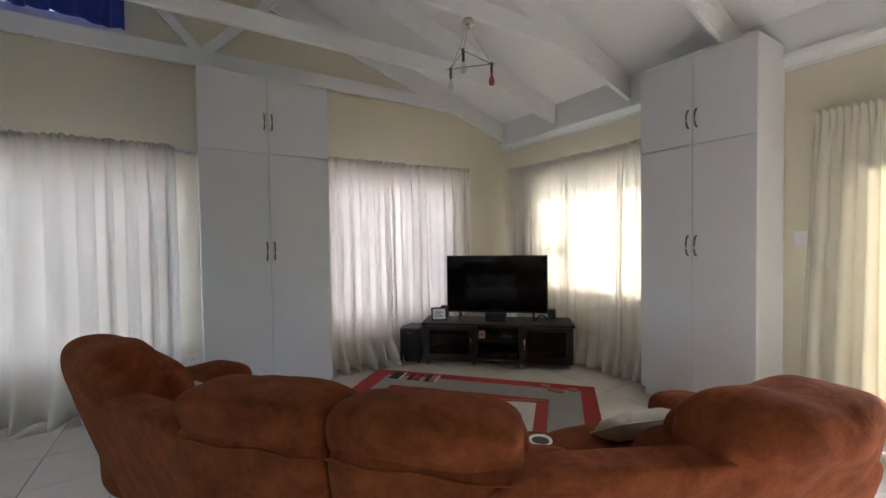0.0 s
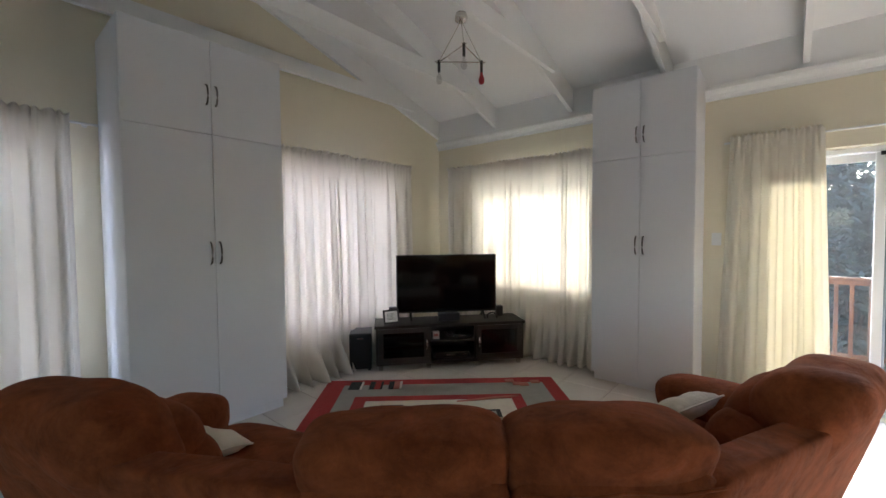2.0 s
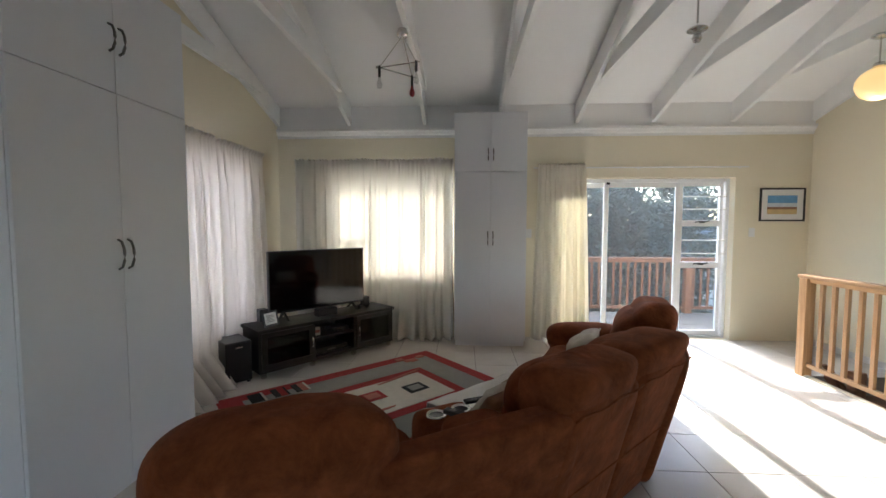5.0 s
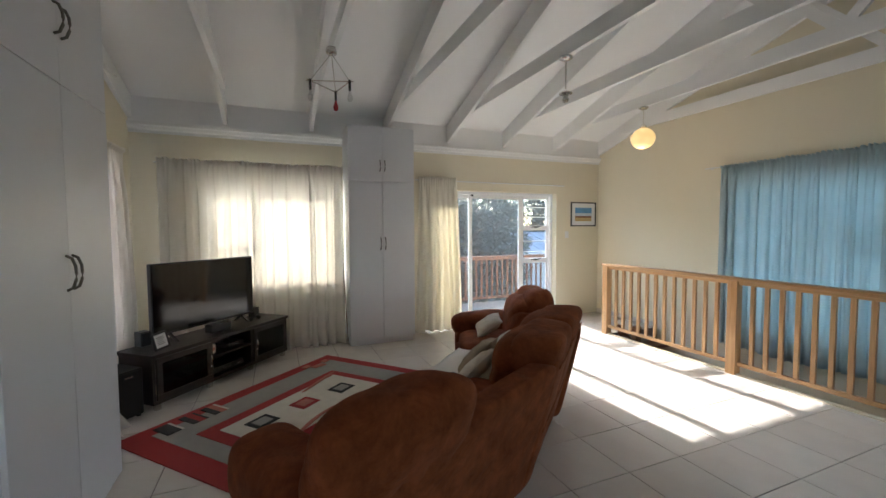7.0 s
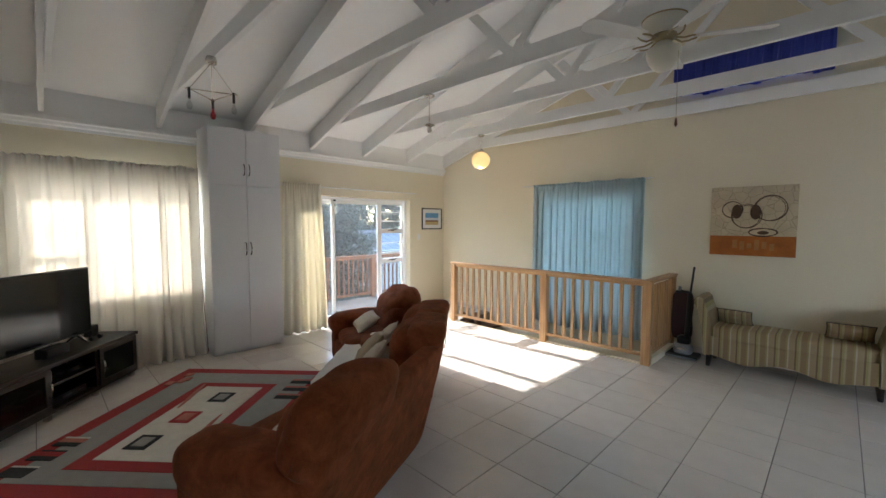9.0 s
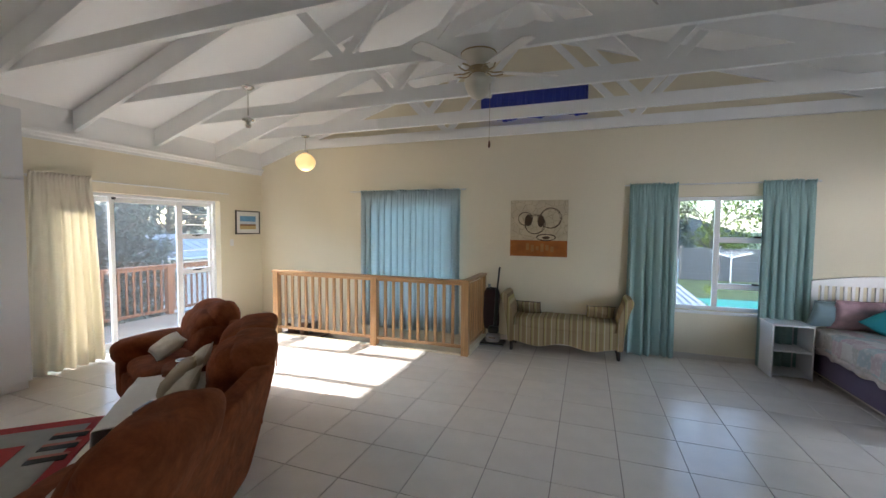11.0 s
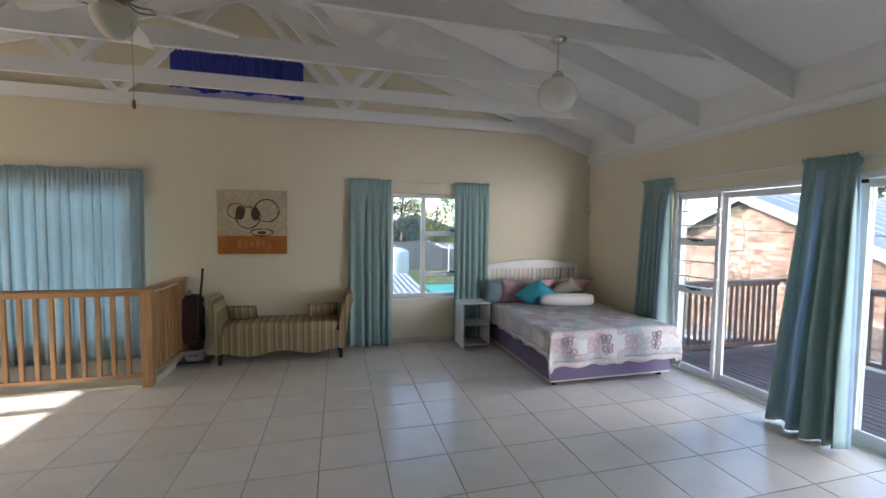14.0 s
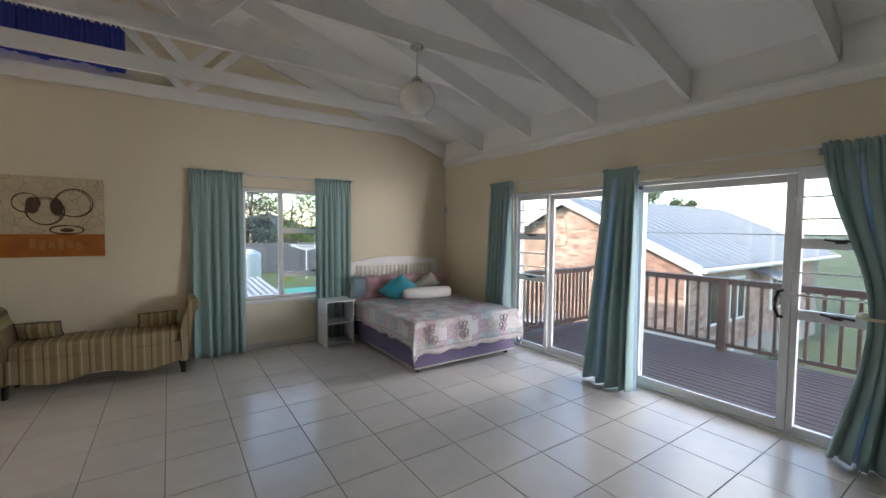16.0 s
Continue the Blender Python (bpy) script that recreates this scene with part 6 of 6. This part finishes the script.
ne = thing("house", (16.0, -11.0, terrain(16, -11)), "low neighbouring house with pale blue metal roof", "house", "neighbouring houses")
ht = 0.35 - terrain(16, -11)
part("wall", box(-0.2, 4.0, -3.4, 3.4, -0.2, ht), PLASTERW, ne)
for sx, xa in ((-1, -0.7), (1, 4.5)):
    part("roof_slope", prism(bmesh.new(), [(xa, ht - 0.1), (1.9, ht + 0.85), (1.9, ht + 0.91), (xa, ht - 0.03)], "y", -3.8, 3.8), ROOFBLUE, ne, "pale blue roof sheet")
for k in range(16):
    part("roof_rib", prism(bmesh.new(), [(-0.7, ht - 0.03), (1.9, ht + 0.91), (1.9, ht + 0.94), (-0.7, ht + 0.0)], "y", -3.8 + 0.5 * k, -3.77 + 0.5 * k), ROOFBLUE, ne)
part("gutter", tube(bmesh.new(), [(-0.76, -3.8, ht - 0.12), (-0.76, 3.8, ht - 0.12)], 0.06, 8), PLASTERW, ne, "white gutter")
# garden on the south side
for k, (x, y, h, s, m, per) in enumerate(((-4.6, -26, 7.0, 3.2, LEAFM, 150), (-9.5, -27, 6.5, 3.2, LEAFY, 120), (-6.4, -24.5, 6.2, 2.0, LEAFD, 200), (-14, -30, 8, 4, LEAFM, 120), (1.5, -30, 8, 4, LEAFD, 120))):
    tree(x, y, h, s, 26, per, 0.26, m, "leafy garden tree beyond the boundary wall", 70 + k, 0.2)
tree(-7.6, -25, 6.8, 2.8, 22, 10, 0.2, LEAFM, "half bare tree with pale tangled branches", 80, 0.35, bare=True)
tree(-4.85, -8.8, 2.45, 0.5, 16, 150, 0.07, LEAFY, "bright yellow-green shrub in the garden", 81, 0.1, "shrub")
tree(-5.5, -9.2, 1.5, 0.5, 12, 120, 0.07, LEAFM, "low green garden shrub", 82, 0.1, "shrub")

# boundary wall of concrete panels
bwall = thing("boundary_wall", (-6, -21.5, terrain(-6, -21.5)), "grey concrete panel boundary wall with posts", "boundary wall")
for k in range(14):
    x = -14 + 1.9 * k
    for r in range(5):
        part("panel", box(x + 0.06, x + 1.84, -0.03, 0.03, 0.36 * r + 0.004, 0.36 * r + 0.352, 0.006, 1), CONCRETE, bwall)
    part("post", box(x - 0.06, x + 0.06, -0.07, 0.07, -0.1, 1.92, 0.01, 1), CONCRETE, bwall)

# rotary washing line
wl = thing("washing_line", (-8.25, -18.5, terrain(-8.25, -18.5)), "pale rotary washing line on a white post", "washing line")
part("post", rod(bmesh.new(), (0, 0, -0.05), (0, 0, 1.75), 0.030), WHITE, wl)
for a in range(4):
    d = Vector((math.cos(a * math.pi / 2 + 0.5), math.sin(a * math.pi / 2 + 0.5), 0))
    part("arm", rod(bmesh.new(), (0, 0, 1.55), d * 1.15 + Vector((0, 0, 1.85)), 0.018), WHITE, wl)
for r in (0.4, 0.7, 1.0):
    pts = [(r * 1.1 * math.cos(a * math.pi / 2 + 0.5), r * 1.1 * math.sin(a * math.pi / 2 + 0.5), 1.55 + 0.3 * r) for a in range(5)]
    part("line", tube(bmesh.new(), pts, 0.006, 4), WHITE, wl)
pool = thing("pool", (-7.5, -14.3, terrain(-7.5, -14.3)), "covered turquoise garden pool", "pool")
part("cover", box(-1.6, 1.6, -1.2, 1.2, 0.0, 0.36, 0.05), POOL, pool)
part("rim", box(-1.75, 1.75, -1.35, 1.35, -0.3, 0.25, 0.03), CONCRETE, pool)
# lean-to roof below the garden window
cp = thing("lean_to_roof", (-2.9, -6.5, 0.0), "pale corrugated lean-to roof below the window", "roof")
vs, fs = [], []
nx = 96
for i in range(nx + 1):
    x = -1.25 + 2.5 * i / nx
    for y, z in ((-2.3, 0.12), (2.0, -0.03)):
        vs.append((x, y, z + 0.022 * math.sin(i * math.pi / 3)))
for i in range(nx):
    fs.append((2 * i, 2 * i + 2, 2 * i + 3, 2 * i + 1))
me = bpy.data.meshes.new("sheet")
me.from_pydata(vs, [], fs)
me.materials.append(METALROOF)
ob = new("sheet", me)
ob.parent = cp
ob.modifiers.new("thickness", "SOLIDIFY").thickness = 0.01
for x in (-1.15, 1.15):
    for y in (-2.2, 1.9):
        part("post", box(x - 0.05, x + 0.05, y - 0.05, y + 0.05, -2.65, -0.03), PLASTERW, cp)
tank = thing("water_tank", (-4.35, -12.6, terrain(-4.35, -12.6)), "pale green ribbed plastic rainwater tank in the garden", "water tank")
ribs = [(0.002, -0.05), (0.50, -0.05)] + [(0.50 + (0.02 if k % 2 else 0.0), 0.16 * k) for k in range(1, 16)] + [(0.46, 2.50), (0.20, 2.62), (0.002, 2.64)]
part("body", lathe(bmesh.new(), ribs, 28), material("pale_tank_plastic", (0.52, 0.58, 0.55), 0.5, spread=0.08), tank, smooth=True)
part("lid", lathe(bmesh.new(), [(0.002, 2.63), (0.19, 2.63), (0.19, 2.69), (0.002, 2.70)], 20), GREYPL, tank)
# white neighbour's house over the wall
nh = thing("house", (-9.0, -36, terrain(0, -36)), "white gabled neighbouring house beyond the wall", "house", "neighbouring houses")
part("wall", box(-4.5, 4.5, -3, 3, -0.2, 2.3), PLASTERW, nh)
bm = prism(bmesh.new(), [(-5.0, 2.2), (5.0, 2.2), (0, 4.0)], "y", -3.4, 3.4)
part("roof", bm, METALROOF, nh)
for x in (-2.5, 1.5):
    part("window", box(x, x + 1.0, 2.98, 3.03, 0.9, 1.9), BLACKPLASTIC, nh)


# ---- decks ----
def deck(name, x0, x1, y0, y1, z, mat, label, pitch=0.11, width=0.094):
    t = thing(name, ((x0 + x1) / 2, (y0 + y1) / 2, z), label, "deck", kind="structure")
    n = int((x1 - x0) / pitch)
    shared = None
    for k in range(n):
        if shared is None:
            shared = part("board", box(-width / 2, width / 2, -(y1 - y0) / 2, (y1 - y0) / 2, -0.028, 0.0, 0.003, 1), mat, t)
            o = shared
        else:
            o = shared.copy()
            scene.collection.objects.link(o)
        o.location = (x0 - (x0 + x1) / 2 + pitch * (k + 0.5), 0, random.uniform(-0.001, 0.001))
    for y in [y0 + 0.2 + k * (y1 - y0 - 0.4) / 5 for k in range(6)]:
        part("joist", box((x0 - x1) / 2, (x1 - x0) / 2, y - (y0 + y1) / 2 - 0.03, y - (y0 + y1) / 2 + 0.03, -0.17, -0.030), mat, t)
    for y in (y0 + 0.2, (y0 + y1) / 2, y1 - 0.2):
        for x in (x0 + 0.2, x1 - 0.2):
            part("support_post", box(x - (x0 + x1) / 2 - 0.06, x - (x0 + x1) / 2 + 0.06, y - (y0 + y1) / 2 - 0.06, y - (y0 + y1) / 2 + 0.06, -2.75 - z, -0.17), mat, t)
    return t


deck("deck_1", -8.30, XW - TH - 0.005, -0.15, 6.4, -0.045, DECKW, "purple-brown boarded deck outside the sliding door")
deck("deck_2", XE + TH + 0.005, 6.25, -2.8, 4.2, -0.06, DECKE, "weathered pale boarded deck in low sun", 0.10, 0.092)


def railing(name, a, b, z, top, mat, label, posts, pitch=0.115, thick=0.018):
    """A railing along plan points a, b with flat balusters."""
    a, b = Vector((*a, 0)), Vector((*b, 0))
    d = b - a
    L = d.length
    t = thing(name, Matrix.Translation((a.x, a.y, z)) @ Matrix.Rotation(math.atan2(d.y, d.x), 4, "Z"), label, "railing", "deck railings")
    h = top - z
    part("handrail", box(-0.04, L + 0.04, -0.06, 0.06, h - 0.035, h, 0.006), mat, t)
    part("top_rail", box(0, L, -0.02, 0.02, h - 0.085, h - 0.036), mat, t)
    part("bottom_rail", box(0, L, -0.02, 0.02, 0.07, 0.12), mat, t)
    for p in posts:
        part("post", box(p - 0.055, p + 0.055, -0.055, 0.055, 0.001, h - 0.036, 0.004), mat, t)
    shared = None
    n = int(L / pitch)
    for k in range(n):
        x = (k + 0.5) * L / n
        if any(abs(x - p) < 0.075 for p in posts):
            continue
        if shared is None:
            shared = part("baluster", box(-thick, thick, -0.014, 0.014, 0.10, h - 0.06, 0.002, 1), mat, t)
            o = shared
        else:
            o = shared.copy()
            scene.collection.objects.link(o)
        o.location = (x, 0, 0)


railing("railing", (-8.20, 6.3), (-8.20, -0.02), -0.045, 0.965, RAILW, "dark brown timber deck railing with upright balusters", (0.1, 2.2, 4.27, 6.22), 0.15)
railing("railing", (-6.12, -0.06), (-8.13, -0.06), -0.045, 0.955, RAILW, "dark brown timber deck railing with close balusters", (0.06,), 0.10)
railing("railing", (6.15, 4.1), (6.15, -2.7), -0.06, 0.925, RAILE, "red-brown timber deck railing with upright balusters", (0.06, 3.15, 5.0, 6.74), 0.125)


# ---- brick house on the west ----
HX, HY, HZ = -13.0, -4.36, terrain(-13, -5)
HALF, RISE, EAVE = 3.81, 1.76, 0.88
hs = thing("house", (HX, HY, HZ), "orange brick house with pale metal gable roof and white barge boards", "house", "neighbouring houses")
ez = EAVE - HZ
bm = bmesh.new()
prism(bm, [(-HALF, -0.3), (HALF, -0.3), (HALF, ez - 0.05), (0, ez + RISE - 0.10), (-HALF, ez - 0.05)], "x", -11.0, -0.012)
part("wall", bm, MORTAR, hs, "mortar backing")
for s in (-1, 1):
    bm = bmesh.new()
    ov = HALF + 0.45
    zo = ez - RISE / HALF * 0.45
    prism(bm, [(s * ov, zo), (0, ez + RISE), (0, ez + RISE + 0.06), (s * ov, zo + 0.06)], "x", -11.5, 0.42)
    part("roof_slope", bm, METALROOF, hs, "pale grey metal roof sheet")
    bm = bmesh.new()
    prism(bm, [(s * (ov + 0.02), zo - 0.17), (0, ez + RISE - 0.17), (0, ez + RISE + 0.075), (s * (ov + 0.02), zo + 0.075)], "x", 0.425, 0.46)
    part("barge_board", bm, PLASTERW, hs, "white barge board")
    bm = tube(bmesh.new(), [(0.40, s * (ov + 0.06), zo - 0.03), (-11.5, s * (ov + 0.06), zo - 0.03)], 0.065, 8)
    part("gutter", bm, PLASTERW, hs, "white gutter")
    for k in range(23):
        xx = -11.4 + 0.5 * k
        bm = bmesh.new()
        prism(bm, [(s * ov, zo + 0.06), (0, ez + RISE + 0.06), (0, ez + RISE + 0.085), (s * ov, zo + 0.085)], "x", xx, xx + 0.03)
        part("roof_rib", bm, METALROOF, hs)
part("downpipe", tube(bmesh.new(), [(0.30, HALF + 0.40, ez - 0.25), (0.15, HALF + 0.05, ez - 0.45), (0.06, HALF - 0.05, ez - 0.6), (0.06, HALF - 0.05, 0.0)], 0.045, 8), PLASTERW, hs, "white downpipe")
for xx in (-1.6, -2.9, -6.2):
    wi = part("window", box(xx - 0.55, xx + 0.55, HALF - 0.02, HALF + 0.05, ez - 1.9, ez - 0.6, 0.01, 1), WHITE, hs, "white framed window")
    for q in (-0.26, 0.26):
        part("window_pane", box(xx + q - 0.21, xx + q + 0.21, HALF + 0.045, HALF + 0.055, ez - 1.82, ez - 0.68), SCREEN, wi)
part("door_hood", prism(bmesh.new(), [(HALF, ez - 0.45), (HALF + 0.8, ez - 0.75), (HALF + 0.8, ez - 0.69), (HALF, ez - 0.38)], "x", -5.2, -4.0), METALROOF, hs, "small porch hood")
# bricks: the near part one by one, the rest joined
BL, BH, J = 0.222, 0.073, 0.012
brick_me = None
far_v, far_f = [], []
rows = int((ez + RISE) / (BH + J))
count = 0
for r in range(8, rows):
    z = r * (BH + J)
    lim = HALF if z + BH < ez - 0.08 else HALF * (1 - (z + BH - ez + 0.12) / RISE)
    if lim < 0.2:
        continue
    n = int(2 * lim / (BL + J))
    for k in range(n):
        y = -lim + (k + 0.5 + 0.5 * (r % 2)) * (BL + J)
        if y + BL / 2 > lim:
            continue
        x = random.uniform(-0.002, 0.003)
        if y > 0.9 and z > ez - 1.1 and count < 300:
            if brick_me is None:
                first = part("brick", box(-0.012, 0.0, -BL / 2, BL / 2, 0, BH), BRICKM, hs)
                brick_me = first
                o = first
            else:
                o = brick_me.copy()
                scene.collection.objects.link(o)
            o.location = (x, y, z)
            count += 1
        else:
            q = len(far_v)
            for yy, zz in ((y - BL / 2, z), (y + BL / 2, z), (y + BL / 2, z + BH), (y - BL / 2, z + BH)):
                far_v += [(x, yy, zz), (x - 0.012, yy, zz)]
            far_f += [(q, q + 2, q + 4, q + 6), (q, q + 1, q + 3, q + 2), (q + 2, q + 3, q + 5, q + 4), (q + 4, q + 5, q + 7, q + 6), (q + 6, q + 7, q + 1, q)]
for r in range(10, int((ez - 0.1) / (BH + J))):      # side wall under the eaves
    z = r * (BH + J)
    for k in range(44):
        x = -(k + 0.5 + 0.5 * (r % 2)) * (BL + J)
        if any(abs(x - w) < 0.68 and ez - 2.0 < z < ez - 0.55 for w in (-1.6, -2.9, -6.2)):
            continue
        q = len(far_v)
        for xx, zz in ((x + BL / 2, z), (x - BL / 2, z), (x - BL / 2, z + BH), (x + BL / 2, z + BH)):
            far_v += [(xx, HALF + 0.012, zz), (xx, HALF, zz)]
        far_f += [(q, q + 2, q + 4, q + 6), (q, q + 1, q + 3, q + 2), (q + 2, q + 3, q + 5, q + 4), (q + 4, q + 5, q + 7, q + 6), (q + 6, q + 7, q + 1, q)]
FARBRICK = material("far_brick", (0.27, 0.125, 0.075), 0.85, spread=0.25, scale=9)
n_, l_ = FARBRICK.node_tree.nodes, FARBRICK.node_tree.links
g_ = n_.new("ShaderNodeNewGeometry")
c_ = n_.new("ShaderNodeValToRGB")
c_.color_ramp.elements[0].color, c_.color_ramp.elements[1].color = (0.24, 0.12, 0.085, 1), (0.47, 0.34, 0.265, 1)
l_.new(g_.outputs["Random Per Island"], c_.inputs["Fac"])
l_.new(c_.outputs["Color"], [q for q in n_ if q.type == "VECT_MATH"][0].inputs[0])
me = bpy.data.meshes.new("brickwork")
me.from_pydata(far_v, [], far_f)
me.materials.append(FARBRICK)
ob = new("brickwork", me)
ob.parent = hs
tagged(ob, kind="stuff")
# garden wall, shrubs and trees on the west
gw = thing("garden_wall", (-10.6, 0.55, HZ), "low white plastered garden wall", "garden wall")
part("wall", box(-0.09, 0.09, -0.9, 0.75, -0.2, 2.0, 0.01), PLASTERW, gw)
part("coping", box(-0.12, 0.12, -0.93, 0.78, 2.0, 2.05, 0.01), PLASTERW, gw)
bk = thing("parked_car", (-11.3, -4.3, HZ), "pale silver car parked beside the brick house", "car")
CARP = material("silver_car_paint", (0.45, 0.48, 0.52), 0.25, 0.5, spread=0.02)
part("body", puff(4.2, 1.7, 0.75, 6, 8, (0, 0, 0.62)), CARP, bk, smooth=True)
part("cabin", puff(2.3, 1.5, 0.62, 4, 8, (-0.2, 0, 1.18)), SCREEN, bk, "dark glazed cabin", smooth=True)
part("car_roof", puff(1.7, 1.35, 0.10, 5, 6, (-0.2, 0, 1.48)), CARP, bk, smooth=True)
for x in (-1.35, 1.35):
    for y in (-0.78, 0.78):
        part("wheel", rod(bmesh.new(), (x, y - 0.1, 0.32), (x, y + 0.1, 0.32), 0.32, 20), BLACKPLASTIC, bk)
for k, (x, y, h, s, m) in enumerate(((-10.8, 2.0, 2.0, 0.7, LEAFM), (-11.5, 3.1, 1.6, 0.7, LEAFY), (-10.3, -1.3, 2.3, 0.6, LEAFM), (-12.2, 4.4, 1.4, 0.9, LEAFM), (-11.0, 5.6, 1.5, 0.8, LEAFY))):
    tree(x, y, h, s, 14, 130, 0.09, m, "green garden shrub below the deck", 90 + k, 0.1, "shrub")
tree(-11.2, -4.6, 4.6, 1.7, 12, 5, 0.1, LEAFY, "bare leafless garden tree before the brick wall", 101, 0.4, bare=True)
tree(-11.2, -8.2, 6.4, 2.0, 14, 8, 0.12, LEAFM, "nearly bare garden tree", 102, 0.4, bare=True)
for k, (x, y, h, s) in enumerate(((-38, -15.2, 6.7, 1.9), (-38.5, -13.0, 6.0, 1.7))):
    tree(x, y, h, s, 24, 110, 0.35, LEAFM, "distant leafy tree behind the roof", 110 + k, 0.25)
# overhead cable
cb = thing("overhead_cable", (-12.4, 2, 1.55), "thin black overhead cable crossing the view", "cable")
part("cable", tube(bmesh.new(), [(-0.2, -12, 0.35), (0, -4, 0.02), (0, 3, -0.02), (0.2, 12, 0.28)], 0.012, 5), BLACKPLASTIC, cb)

# ---- floor tiles, one by one ----
TP, TX, TY = 0.4485, -1.40, 1.125
floor = bpy.data.objects["floor"]
tile_meshes = {}


def tile(x0, x1, y0, y1):
    key = (round(x1 - x0, 3), round(y1 - y0, 3))
    if key not in tile_meshes:
        w, d = key
        bm = bmesh.new()
        prism(bm, [(-w / 2, -d / 2), (w / 2, -d / 2), (w / 2, d / 2), (-w / 2, d / 2)], "z", -0.006, 0.0)
        top = [f for f in bm.faces if f.normal.z > 0.5 or all(v.co.z > -0.001 for v in f.verts)]
        bmesh.ops.bevel(bm, geom=[e for f in top for e in f.edges], offset=0.0015, segments=1, affect="EDGES")
        me = bpy.data.meshes.new("floor_tile")
        bm.to_mesh(me)
        bm.free()
        me.materials.append(TILE)
        tile_meshes[key] = me
    o = new("floor_tile", tile_meshes[key])
    o.parent = floor
    o.location = ((x0 + x1) / 2, (y0 + y1) / 2, random.uniform(-0.0004, 0.0004))


G = 0.0028
for i in range(-11, 14):
    for j in range(-7, 11):
        x0, y0 = TX + i * TP, TY + j * TP
        x1, y1 = x0 + TP, y0 + TP
        x0, x1, y0, y1 = max(x0, XW), min(x1, XE), max(y0, YS), min(y1, YN)
        if x1 - x0 < 0.02 or y1 - y0 < 0.02:
            continue
        pieces = [(x0, x1, y0, y1)]
        if x1 > HOLE[0] and x0 < HOLE[1] and y0 < HOLE[3]:
            pieces = []
            if x0 < HOLE[0]:
                pieces.append((x0, HOLE[0], y0, y1))
            if x1 > HOLE[1]:
                pieces.append((HOLE[1], x1, y0, y1))
            if y1 > HOLE[3]:
                pieces.append((max(x0, HOLE[0]), min(x1, HOLE[1]), HOLE[3], y1))
        for a, b, c, d in pieces:
            if b - a > 0.02 and d - c > 0.02:
                tile(a + G, b - G, c + G, d - G)
